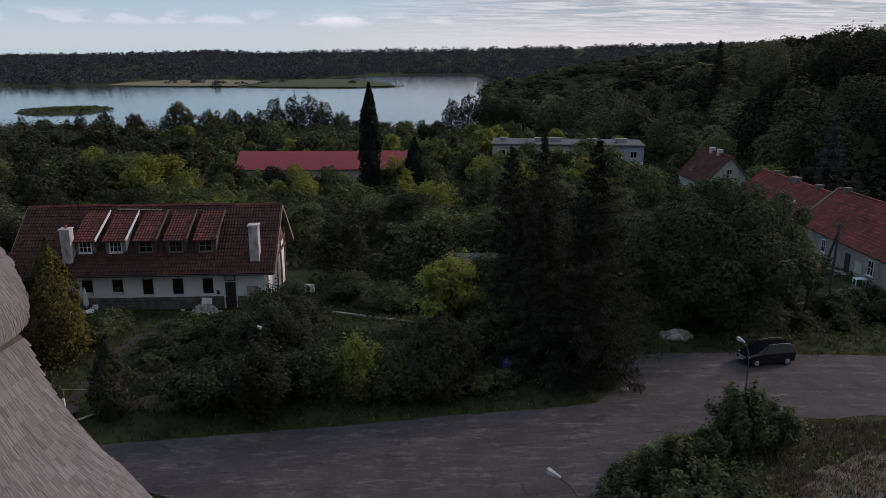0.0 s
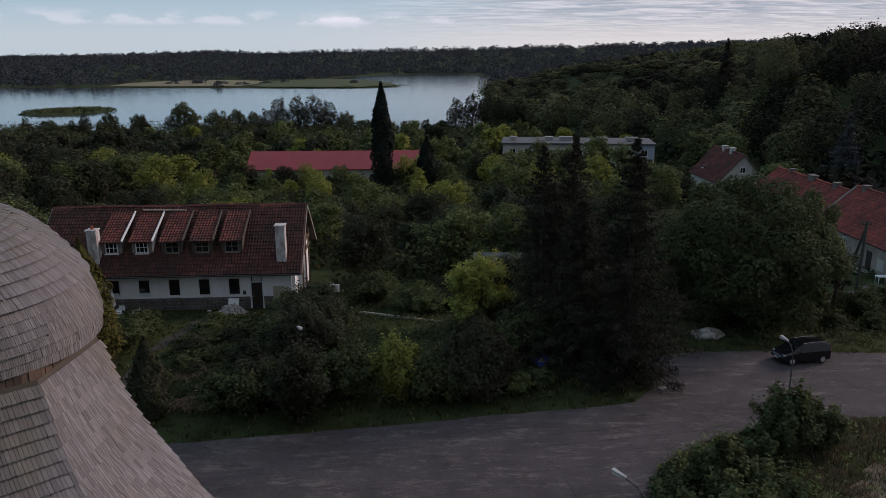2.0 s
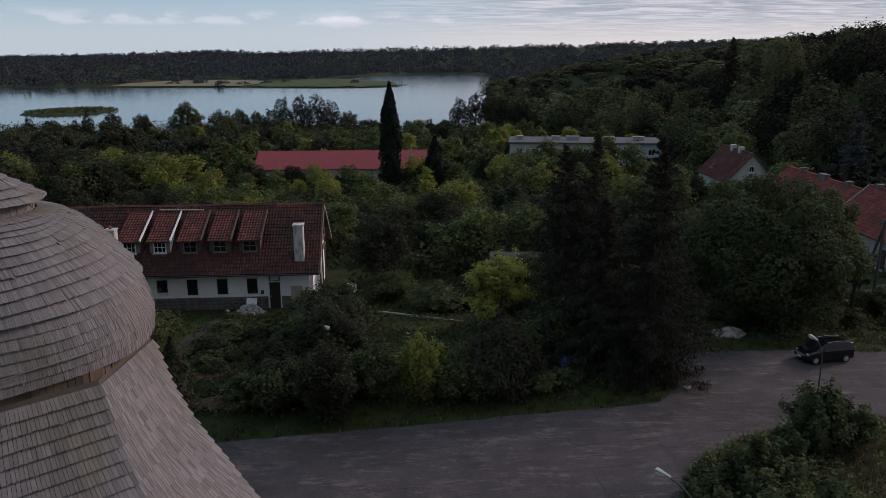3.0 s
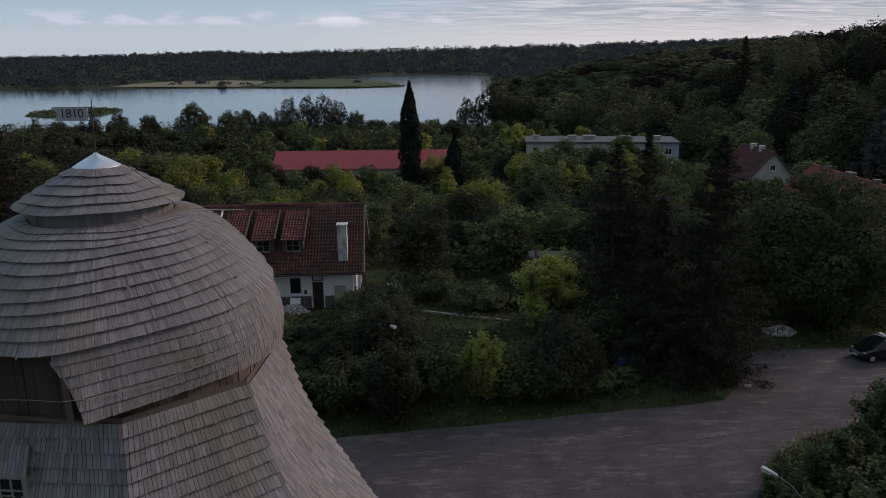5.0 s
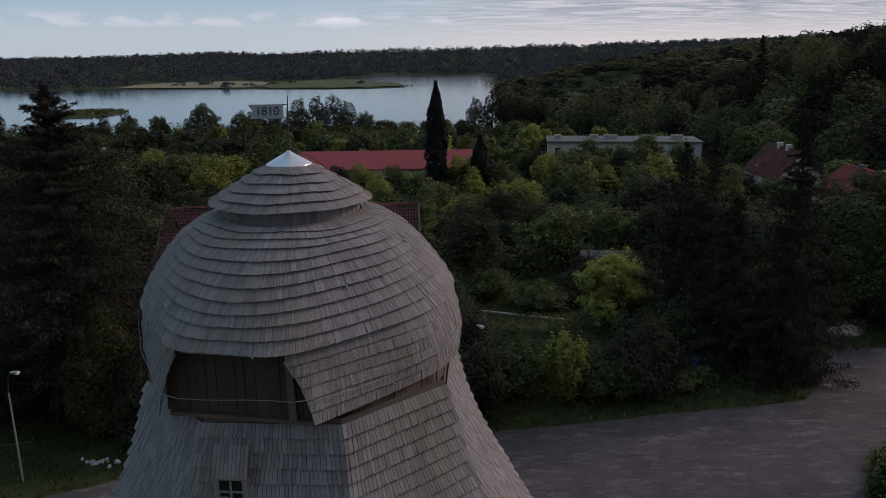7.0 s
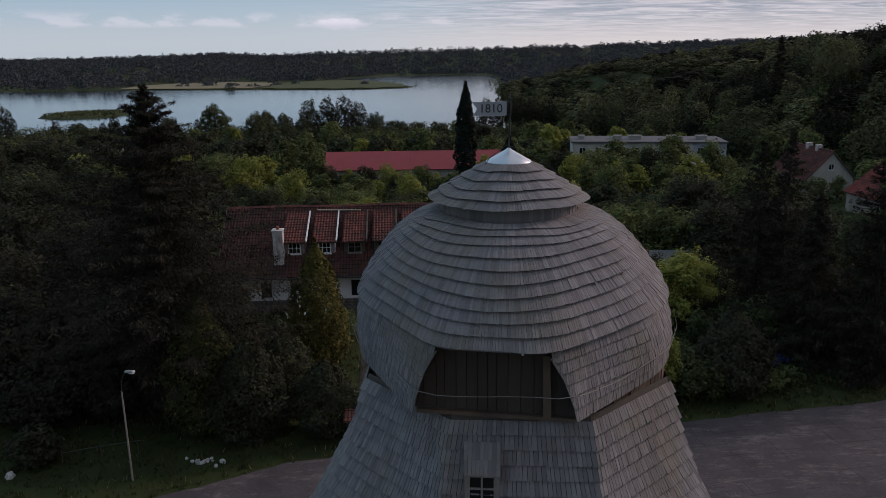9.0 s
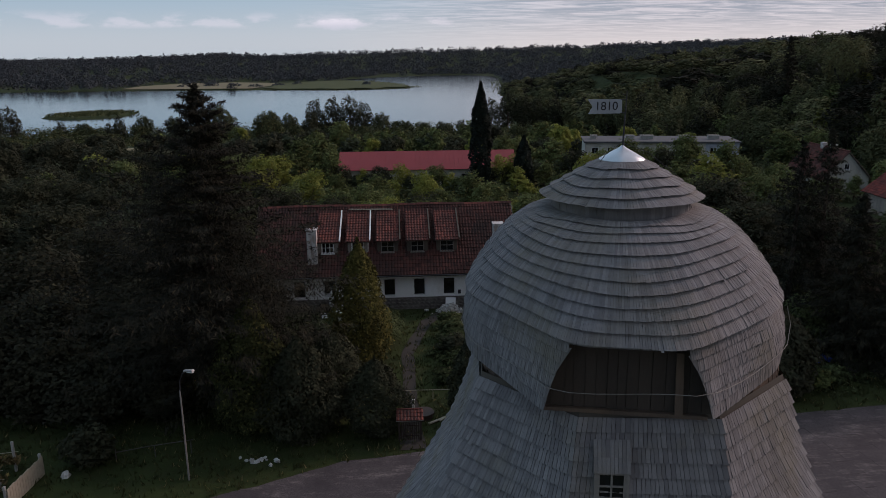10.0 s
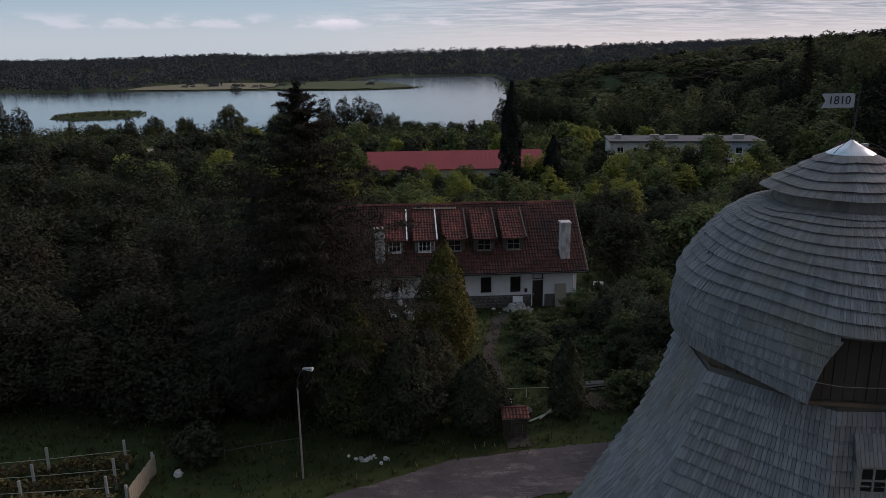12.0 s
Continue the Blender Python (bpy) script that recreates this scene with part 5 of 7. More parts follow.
def billow(seed, height, spread, leaf, count, low=0.1, lumps=16, size=(0.34, 0.52), tri=True, top=0.75):
    """A full crown heaped up of rounded leafy masses, with dark clefts between them, on a short trunk."""
    r = rng(seed)
    cz, hz = height * (1 + low) / 2, height * (1 - low) / 2
    d = r.normal(size=(lumps * 3, 3))
    d[:, 2] = d[:, 2] * 0.8 + 0.3
    d /= np.linalg.norm(d, axis=1, keepdims=True)
    keep = []
    for v in d:      # spread the masses over the crown
        if all(v @ w < 1 - 1.1 / lumps for w in keep):
            keep.append(v)
    c = np.array(keep[:lumps])
    rad = r.uniform(*size, len(c))
    c = c * (0.94 - rad * 0.9 + r.uniform(-0.24, 0.20, len(c)))[:, None]
    c[:, :2] *= (1 - (1 - top) * np.clip(c[:, 2:], 0, 1))
    share = rad ** 2 / np.sum(rad ** 2)
    pts, nrm = [], []
    for i in range(len(c)):
        k = int(count * 1.5 * share[i])
        v = r.normal(size=(k, 3))
        v /= np.linalg.norm(v, axis=1, keepdims=True)
        v *= (1 + 0.16 * np.sin(5 * v[:, :1] + i) * np.cos(6 * v[:, 1:2] + 2 * i))
        p = c[i] + v * rad[i] * r.uniform(0.66, 1.18, (k, 1)) ** 0.9
        gap = np.linalg.norm(p[:, None] - c[None], axis=2) / rad[None]
        gap[:, i] = 9
        free = gap.min(1) > 0.82
        pts.append(p[free])
        nrm.append(v[free] * 0.8 + (0, 0, 0.25))
    pts, nrm = np.concatenate(pts) * (spread, spread, hz) + (0, 0, cz), np.concatenate(nrm)
    pts[:, 2] = np.maximum(pts[:, 2], 0.1)
    w = 0.022 * height
    trunk = Geo().tube([(0, 0, -0.4), (0, 0, cz * 0.6), (0.1, 0, cz * 1.1)], [w * 1.2, w, w * 0.4], 7)
    for q in c[:6]:
        e = q * (spread * 0.8, spread * 0.8, hz * 0.8) + (0, 0, cz)
        trunk.tube([(0, 0, cz * 0.55), tuple((e + (0, 0, cz * 0.5)) / 2 + (0, 0, 0.1)), tuple(e)], [w * 0.5, w * 0.3, w * 0.1], 5, False)
    return leaves(pts, leaf, r, 0.25, tri, nrm), trunk


def shrub(seed, height, spread, leaf, count, clumps=14, tri=True):
    """A bush of many curved shoots, leafy towards their ends."""
    r = rng(seed)
    n = int(clumps * 4)
    a = r.uniform(0, 6.28, n)
    out_ = np.sqrt(r.random(n)) * spread * r.uniform(0.7, 1.15, n)
    tall = height * (1 - 0.55 * (out_ / (spread * 1.15)) ** 2) * r.uniform(0.62, 1.08, n)
    pick = r.integers(0, n, count)
    u = 0.12 + 0.88 * r.random(count) ** 0.75
    wide = (0.05 + 0.16 * (1.1 - u)) * spread
    x = np.cos(a)[pick] * out_[pick] * u ** 1.2 + r.normal(size=count) * wide
    y = np.sin(a)[pick] * out_[pick] * u ** 1.2 + r.normal(size=count) * wide
    z = tall[pick] * (u ** 0.8) + r.normal(size=count) * 0.05 * height
    pts = np.stack([x, y, np.maximum(z, 0.04)], 1)
    face = np.stack([np.cos(a)[pick] * 0.45, np.sin(a)[pick] * 0.45, np.full(count, 0.5)], 1)
    stems = Geo()
    for k in range(0, n, max(1, n // 9)):
        e = (math.cos(a[k]) * out_[k], math.sin(a[k]) * out_[k], tall[k])
        stems.tube([(e[0] * 0.05, e[1] * 0.05, -0.2), (e[0] * 0.4, e[1] * 0.4, e[2] * 0.55), e], [0.014 * height, 0.010 * height, 0.003 * height], 4, False)
    return leaves(pts, leaf, r, 0.3, tri, face), stems


def spruce(seed, height, spread, whorls, arms, sprays, leaf, bare=0.04, droop=0.35, thin=0.0, ragged_=0.25, full=0.84, tuck=1.0):
    """A conifer in drooping whorls, its twigs hanging from the boughs."""
    r = rng(seed)
    pts, face, way = [], [], []
    for k in range(whorls):
        t = 1 - max(0.0, 1 - (k + r.uniform(-0.45, 0.45)) / whorls) ** 1.25
        z = height * (bare + (0.985 - bare) * t)
        reach = spread * (1 - t) ** full * min(1.0, tuck + 1.9 * t) * r.uniform(0.72, 1.12) + 0.08
        n = max(4, int(arms * (0.45 + 0.55 * (1 - t))))
        for j in range(n):
            if r.random() < thin:
                continue
            a = 2 * math.pi * (j + r.uniform(-0.4, 0.4)) / n + k * 1.3
            lean = reach * r.uniform(1 - 2 * ragged_, 1 + ragged_)
            za = z + r.normal() * 0.028 * height * (1 - 0.7 * t)
            m = max(5, int(sprays * (0.2 + lean / spread)))
            u = r.random(m) ** 0.62
            off = r.normal(size=m) * ((1.08 - u) * lean * 0.16 + 0.05)
            drop = droop * (1.2 - 1.7 * t) * lean * (u ** 1.3 - 0.45 * u ** 4) - 0.16 * lean * u
            hang = np.abs(r.normal(size=m)) * 0.22 * (0.15 + lean / spread)
            x, y = math.cos(a), math.sin(a)
            pts.append(np.stack([x * u * lean - y * off, y * u * lean + x * off, za - drop - hang], 1))
            face.append(np.stack([np.full(m, x * 0.7), np.full(m, y * 0.7), np.full(m, 0.6)], 1))
            way.append(np.stack([x * 0.5 - y * off * 0.8, y * 0.5 + x * off * 0.8, np.full(m, -0.42 + 0.3 * t)], 1))
    trunk = Geo().tube([(0, 0, -0.4), (0, 0, height * 0.5), (0, 0, height * 0.99)], [0.017 * height, 0.010 * height, 0.02], 7)
    return leaves(np.concatenate(pts), leaf, r, 0.1, False, np.concatenate(face), 0.17, np.concatenate(way)), trunk


def column(seed, height, spread, leaf, count, sharp=0.8, base=0.02, lumps=9):
    """A dense upright evergreen: thuja, cypress."""
    r = rng(seed)
    t = r.random(count) ** 0.85
    a = r.uniform(0, 2 * math.pi, count)
    prof = np.sin(np.clip(t * 0.93 + 0.10, 0, 1) * math.pi) ** 0.55 * (1 - t) ** (sharp * 0.45) * 1.12
    ph = r.uniform(0, 6.28, 3)
    bump = 1 + 0.12 * np.sin(a * 3 + t * lumps + ph[0]) + 0.10 * np.sin(a * 5 - t * lumps * 2.2 + ph[1]) + 0.06 * np.sin(a * 9 + t * 31 + ph[2])
    rad = spread * prof * bump * (0.55 + 0.45 * r.random(count) ** 0.35)
    pts = np.stack([np.cos(a) * rad, np.sin(a) * rad, height * (base + (1 - base) * t) + r.normal(size=count) * 0.05 * spread], 1)
    out = np.stack([np.cos(a), np.sin(a), np.full(count, 0.35)], 1) * 0.9
    trunk = Geo().tube([(0, 0, -0.3), (0, 0, height * 0.8)], [0.018 * height, 0.01], 6)
    return leaves(pts, leaf, r, 0.0, False, out), trunk


def plant(name, made, leaf_material, at, label, category, turn=0.0, group="", bark=None):
    blades, wood = made
    size = blades.shape[1]
    t = thing(name, at, turn, label, category, group)
    part("crown" if category == "tree" else "foliage", arrays("foliage", blades, size, leaf_material), None, t)
    part("trunk" if category == "tree" else "stem", wood, bark or M_BARK, t)
    return t


def again(ob, x, y, z, turn, scale, tall=1.0):
    """Another plant of the same kind."""
    c = copy_thing(ob, pose(x, y, z, 0, 0, turn))
    c.scale = (scale, scale, scale * tall)
    return c


# near conifers beside the road
plant("spruce_tree", spruce(31, 14.5, 4.3, 42, 14, 120, 0.17, 0.02, 0.38), L_SPRUCE, (8.9, 43.6, 0), "tall dark spruce with drooping boughs by the road", "tree", group="spruces by the road")
plant("spruce_tree", spruce(32, 14.3, 4.4, 38, 13, 95, 0.18, 0.03, 0.38, 0.08), L_SPRUCE, (6.85, 51.8, -0.4), "slim dark spruce behind the hedge", "tree", group="spruces by the road")
plant("spruce_tree", spruce(33, 13.6, 4.2, 36, 13, 95, 0.18, 0.03, 0.38, 0.08), L_SPRUCE, (4.6, 51.0, -0.4), "slim dark spruce behind the hedge", "tree", group="spruces by the road")
plant("spruce_tree", spruce(37, 10.5, 4.4, 36, 14, 80, 0.22, 0.02, 0.45), L_SPRUCE, (6.4, 46.2, 0), "lower dark spruce among taller ones", "tree", group="spruces by the road")
plant("spruce_tree", spruce(34, 17.6, 10.0, 56, 21, 200, 0.17, 0.12, 0.30, 0.05, 0.34, 0.82, 0.42), L_SPRUCE, (-31.9, 40.6, 0), "very tall broad dark spruce beside the garden", "tree")
plant("spruce_tree", spruce(35, 11.5, 3.8, 36, 12, 40, 0.26, 0.02, 0.4), L_SPRUCE, (-35.6, 45.5, 0), "dark spruce behind a taller one", "tree")
plant("silver_spruce", spruce(36, 13.0, 4.4, 32, 11, 30, 0.45, 0.02, 0.25), L_SILVER, (61.5, 121.0, ground_at(61.5, 121.0) - 0.3), "pale blue-grey spruce at the edge of the wood", "tree")
# golden thujas in the garden
plant("thuja", column(41, 8.1, 1.88, 0.10, 14000), L_THUJA, (-24.45, 45.7, -0.05), "tall golden-green pointed thuja", "tree", group="garden thujas")
plant("thuja", column(42, 7.1, 2.3, 0.09, 17000), L_THUJADARK, (-29.2, 37.5, 0), "dark golden-green thuja by the lamp post", "tree", group="garden thujas")
plant("thuja", column(43, 4.6, 1.05, 0.10, 5200), L_DEEP, (-18.0, 38.2, 0), "smaller brownish-green thuja by the garden gate", "tree", group="garden thujas")
plant("thuja", column(44, 4.6, 1.9, 0.085, 10500, 0.5), L_DEEP, (-25.3, 39.2, 0), "rounded dark green evergreen", "tree", group="garden thujas")
plant("thuja", column(45, 3.9, 1.7, 0.085, 9500, 0.5), L_DEEP, (-22.8, 36.9, 0), "rounded dark green evergreen", "tree", group="garden thujas")
plant("thuja", column(46, 5.2, 2.2, 0.09, 11500, 0.5), L_DEEP, (-26.6, 36.6, 0), "rounded dark green evergreen", "tree", group="garden thujas")
plant("cypress", column(47, 18.8, 1.75, 0.3, 6000, 0.35, 0.02, 14), L_CYPRESS, (-12.6, 132.5, -4.9), "tall narrow almost black cypress", "tree", group="dark cypresses")
plant("cypress", column(48, 9.4, 1.5, 0.3, 3600, 0.4), L_CYPRESS, (-5.0, 134.5, -4.9), "short narrow almost black cypress", "tree", group="dark cypresses")
# broad trees and bushes on their own
plant("maple_tree", billow(51, 10.9, 6.9, 0.145, 42000, 0.0, 110, (0.11, 0.22)), L_MAPLE, (20.2, 55.2, -0.9), "broad full-leaved dark green maple by the road", "tree")
plant("maple_tree", billow(52, 9.9, 4.0, 0.15, 19000, 0.02, 60, (0.13, 0.26)), L_BROAD, (25.2, 57.6, -1.2), "lighter green young maple beside a bigger one", "tree")
plant("robinia_tree", deciduous(53, 6.0, 2.2, 0.12, 3800, 0.3, 22), L_BLUE, (29.6, 59.4, -1.8), "thin light-leaved tree with bare stems", "tree")
plant("lime_tree", deciduous(54, 6.0, 3.3, 0.12, 13000, 0.05, 30), L_LIME, (0.5, 52.2, -0.4), "bright yellow-green bushy tree", "tree")
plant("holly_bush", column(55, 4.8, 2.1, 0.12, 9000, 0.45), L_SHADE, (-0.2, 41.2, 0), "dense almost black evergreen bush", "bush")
hedge_spots = [(-14.4, 39.4, 2.0, 1.5, L_MAPLE), (-12.6, 40.4, 2.7, 2.1, L_DEEP), (-10.2, 39.9, 3.1, 2.2, L_MAPLE), (-7.4, 40.6, 3.3, 2.1, L_MAPLE), (-4.8, 40.2, 4.15, 1.5, L_LIME),
               (-3.4, 40.3, 3.0, 1.8, L_MAPLE), (-1.6, 40.4, 2.5, 1.6, L_MAPLE), (2.0, 41.2, 1.3, 1.1, L_MIXED), (3.5, 42.2, 1.2, 1.0, L_MAPLE), (-13.6, 43.2, 2.6, 1.7, L_DEEP), (-12.2, 49.0, 3.4, 2.2, L_BLUE),
               (-11.0, 45.0, 3.9, 2.4, L_DEEP), (-12.8, 46.9, 2.7, 1.6, L_MAPLE), (-16.6, 50.0, 0.9, 1.2, L_DEEP), (-18.6, 50.5, 1.3, 1.2, L_MAPLE), (-18.5, 47.0, 1.4, 1.2, L_DEEP), (-18.9, 53.4, 1.1, 1.0, L_MAPLE), (-18.3, 44.6, 1.2, 1.1, L_MAPLE), (-13.2, 53.0, 2.2, 1.2, L_BLUE), (-12.6, 57.4, 2.2, 0.8, L_DEEP), (-13.1, 50.2, 3.2, 1.2, L_DEEP), (-11.0, 53.6, 3.3, 1.7, L_BLUE), (-9.4, 47.4, 2.4, 1.3, L_BLUE), (-12.4, 51.6, 3.6, 1.5, L_DEEP),
               (-4.0, 58.0, 2.3, 2.6, L_MAPLE), (0.6, 61.2, 3.6, 2.2, L_DEEP), (3.4, 61.0, 3.8, 2.2, L_MAPLE), (5.6, 63.0, 3.6, 2.2, L_DEEP), (-9.8, 37.5, 4.7, 1.7, L_DEEP), (-13.0, 38.9, 2.6, 1.5, L_MAPLE), (-7.8, 60.5, 2.6, 2.4, L_MAPLE), (-1.2, 59.6, 2.5, 2.5, L_DEEP), (3.9, 47.2, 3.6, 2.0, L_MAPLE), (4.6, 56.8, 3.4, 2.4, L_MAPLE)]
for i, (x, y, h, s, lm) in enumerate(hedge_spots):
    plant("shrub", shrub(60 + i, h, s, 0.105, int(2200 + 1150 * s * h), 20), lm, (x, y, ground_at(x, y)), "leafy garden shrub in a tangled hedge" if lm is not L_LIME else "bright yellow-green shrub in the hedge", "bush", group="garden shrubs")
r = random.Random(66)
more = 0
while more < 52:
    x, y = r.uniform(-27.5, 3.5), r.uniform(41.5, 57.0)
    if -23.2 < x < -19.6 or (x < -23.5 and y > 52) or (-20 < x < -15.5 and y > 54.5) or (-10 < x < 0 and 43 < y < 57):
        continue
    h, s = r.uniform(1.0, 2.8), r.uniform(0.9, 1.9)
    if -22.5 < x < -14.2 and y > 41.5:
        h, s = h * 0.36, s * 0.8
    lm = r.choice((L_DEEP, L_MAPLE, L_BLUE, L_MAPLE, L_DEEP))
    plant("shrub", shrub(400 + more, h, s, 0.10, int(1300 + 1000 * s * h), 16), lm, (x, y, ground_at(x, y)), "low leafy shrub in the overgrown garden", "bush", group="garden shrubs")
    more += 1
near_bushes = [(14.6, 34.2, 3.6, 1.7), (16.4, 34.6, 2.7, 1.4), (13.0, 33.6, 1.9, 1.1), (9.5, 29.2, 3.4, 1.6), (11.3, 29.0, 2.5, 1.5), (7.6, 27.6, 2.5, 1.6), (9.6, 26.4, 2.8, 1.8), (12.6, 28.6, 1.9, 1.3), (6.0, 24.4, 2.2, 1.8), (9.5, 23.0, 2.2, 2.0), (7.9, 30.0, 1.7, 1.1)]
for i, (x, y, h, s) in enumerate(near_bushes):
    plant("bush", shrub(90 + i, h, s, 0.11, int(1500 + 1300 * s * h), 8), L_MAPLE, (x, y, 0), "wild leafy bush on the near verge", "bush", group="bushes on the verge")
slope_bushes = [(30.6, 57.2, 2.4, 1.7, L_MAPLE), (33.4, 55.6, 2.0, 1.6, L_DEEP), (36.4, 57.6, 2.6, 2.0, L_MAPLE), (39.2, 60.2, 2.8, 2.0, L_DEEP), (28.2, 60.2, 2.2, 1.5, L_UNDER), (31.4, 61.6, 1.7, 1.3, L_UNDER),
                (35.0, 62.6, 2.0, 1.4, L_MAPLE), (26.4, 53.4, 1.5, 1.3, L_UNDER), (29.6, 53.2, 1.2, 1.2, L_UNDER), (35.8, 52.8, 1.4, 1.5, L_UNDER), (39.6, 55.4, 2.2, 1.9, L_MAPLE), (38.0, 64.6, 1.8, 1.3, L_DEEP)]
for i, (x, y, h, s, lm) in enumerate(slope_bushes):
    plant("shrub", shrub(180 + i, h, s, 0.11, int(1500 + 1000 * s * h), 14), lm, (x, y, ground_at(x, y)), "leafy shrub on the weedy slope before the cottages", "bush", group="shrubs on the slope")
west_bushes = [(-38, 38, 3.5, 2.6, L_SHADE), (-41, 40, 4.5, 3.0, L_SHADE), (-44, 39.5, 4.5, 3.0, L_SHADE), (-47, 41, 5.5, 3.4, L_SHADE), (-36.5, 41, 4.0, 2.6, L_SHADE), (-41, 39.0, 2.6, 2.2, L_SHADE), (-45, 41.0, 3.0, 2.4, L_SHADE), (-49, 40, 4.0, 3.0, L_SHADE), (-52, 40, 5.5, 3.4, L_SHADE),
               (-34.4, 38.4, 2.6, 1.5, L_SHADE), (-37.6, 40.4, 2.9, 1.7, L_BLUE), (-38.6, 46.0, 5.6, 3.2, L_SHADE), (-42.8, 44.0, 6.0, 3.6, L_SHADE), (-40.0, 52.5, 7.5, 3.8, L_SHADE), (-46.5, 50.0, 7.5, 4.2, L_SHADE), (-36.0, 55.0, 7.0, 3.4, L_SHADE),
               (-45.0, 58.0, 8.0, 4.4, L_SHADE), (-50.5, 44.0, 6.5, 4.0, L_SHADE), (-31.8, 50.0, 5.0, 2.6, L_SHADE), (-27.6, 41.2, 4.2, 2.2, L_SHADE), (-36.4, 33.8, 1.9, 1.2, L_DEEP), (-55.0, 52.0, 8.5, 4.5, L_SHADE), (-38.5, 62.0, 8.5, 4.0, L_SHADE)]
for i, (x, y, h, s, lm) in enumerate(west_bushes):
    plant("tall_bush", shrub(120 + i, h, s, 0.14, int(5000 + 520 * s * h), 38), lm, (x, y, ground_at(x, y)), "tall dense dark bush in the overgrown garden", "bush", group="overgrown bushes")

# the thicket between the houses and the lake: a few grown forms, planted again and again
GROWN = ((7.0, 3.4, L_MIXED, 0.0), (8.0, 3.4, L_LIME, 0.02), (7.5, 3.8, L_DEEP, 0.0), (6.2, 3.5, L_BLUE, 0.0), (9.2, 3.3, L_MIXED, 0.04), (8.4, 4.0, L_MIXED, 0.0), (7.2, 3.0, L_LIME, 0.0))


def grown(grade, count, leaf, clumps):
    """Seven forms of young tree, drawn more finely where they stand near."""
    out = []
    for i, (h, s, lm, low) in enumerate(GROWN):
        made = deciduous(200 + 10 * grade + i, h * 1.05, s * 1.1, leaf, int(count * (0.75 + 0.09 * s)), low, clumps + 10, True, 0.6) if i in (0, 3, 4, 6) or grade == 0 else billow(200 + 10 * grade + i, h, s, leaf, int(count * (0.7 + 0.09 * s)), low, clumps, (0.13, 0.33))
        out.append(plant("thicket_tree", made, lm, (-300 - 20 * i, -300 - 20 * grade, 0), "bright yellow-green young tree in a dense thicket" if lm is L_LIME else "leafy young tree in a dense thicket", "tree", group="thicket trees"))
    return out


fine, middling, coarse = grown(0, 6800, 0.16, 54), grown(1, 2600, 0.26, 44), grown(2, 1150, 0.42, 26)
kinds = middling
shore = [plant("shore_tree", billow(220, 14.0, 5.8, 0.36, 4600, 0.0, 60, (0.14, 0.26)), L_UNDER, (-300, -380, 0), "dark broad tree on the lake shore", "tree", group="shore trees"),
         plant("shore_tree", billow(221, 13.5, 3.5, 0.33, 2400, 0.0, 44, (0.18, 0.34), True, 0.95), L_DEEP, (-330, -380, 0), "thin airy tree on the lake shore", "tree", group="shore trees"),
         plant("shore_tree", billow(222, 9.0, 5.4, 0.38, 2300, 0.0, 40, (0.16, 0.30)), L_UNDER, (-360, -380, 0), "low spreading tree on the lake shore", "tree", group="shore trees")]


def clear_of_houses(x, y, s):
    """No planting on buildings, roads and open ground."""
    boxes = [(-38.5, -11.5, 55.0, 71.5), (-40, -4, 140, 153), (8, 43.5, 150.5, 170.5), (-1, 6, 60.5, 67.5), (40.2, 53.5, 56, 113), (40.2, 53, 120, 140), (25, 41, 62, 84), (-176, -134, 215, 290), (-110, -96, 228, 278)]
    if any(a - s * 0.55 < x < b + s * 0.55 and c - s * 0.55 < y < d + s * 0.55 for a, b, c, d in boxes):
        return False
    return True


r = random.Random(77)
spots, tries = [], 0
while len(spots) < 330 and tries < 20000:
    tries += 1
    y = 64 + 190 * r.random() ** 1.35
    x = r.uniform(-0.66 * y - 26, 0.40 * y + 6)
    if x > 22 and y < 112:
        continue
    gap = 3.3 + y * 0.016
    if not clear_of_houses(x, y, 4.0) or any((x - a) ** 2 + (y - b) ** 2 < gap * gap for a, b in spots):
        continue
    if abs(x + 12.6) < 5 and 118 < y < 133:
        continue
    spots.append((x, y))
# heights allowed so that the barn, the block and the roofs behind stay in sight
for x, y in spots:
    s = r.uniform(0.72, 1.15)
    if -50 < x < 4 and 64 < y < 141:
        s *= float(np.interp(y, [64, 85, 115, 140], [0.95, 0.85, 0.68, 0.5]))
    elif 4 < x < 32 and 100 < y < 152:
        s *= float(np.interp(y, [100, 150], [0.95, 0.8]))
    elif 32 <= x < 46 and 112 < y < 152:
        s *= 0.5
    elif y > 170:
        s *= 1.05
    grade = fine if y < 98 else middling if y < 160 else coarse
    # the yellow-green sort grows in drifts, duller ones towards the lake
    drift = math.sin(x * 0.09 + 1.1) + math.sin(y * 0.07 + x * 0.03)
    pool = (0, 2, 3, 5, 4, 2, 3, 1) if y > 150 else (1, 6, 1, 6, 0, 4, 5) if drift > 0.1 else (0, 4, 5, 5, 2, 1, 3)
    if y < 96 and x > -20:
        pool = (2, 3, 2, 0, 5, 2, 4)
    if x < -34 - 0.1 * y or (x > 2 and y < 112):
        pool = (2, 3, 2, 5, 0) if x > 0 else (2, 3, 2, 2)
    k = grade[r.choice(pool)]
    again(k, x, y, ground_at(x, y) - 0.1, r.uniform(0, 360), s, r.uniform(0.85, 1.15))
r = random.Random(79)
for i in range(11):      # before the block of flats
    x, y = 6 + 2.7 * i + r.uniform(-0.8, 0.8), r.uniform(139, 148)
    again(kinds[r.choice((0, 2, 4, 5))], x, y, ground_at(x, y) - 0.1, r.uniform(0, 360), r.uniform(0.76, 0.92) if x < 29 else r.uniform(0.38, 0.5))
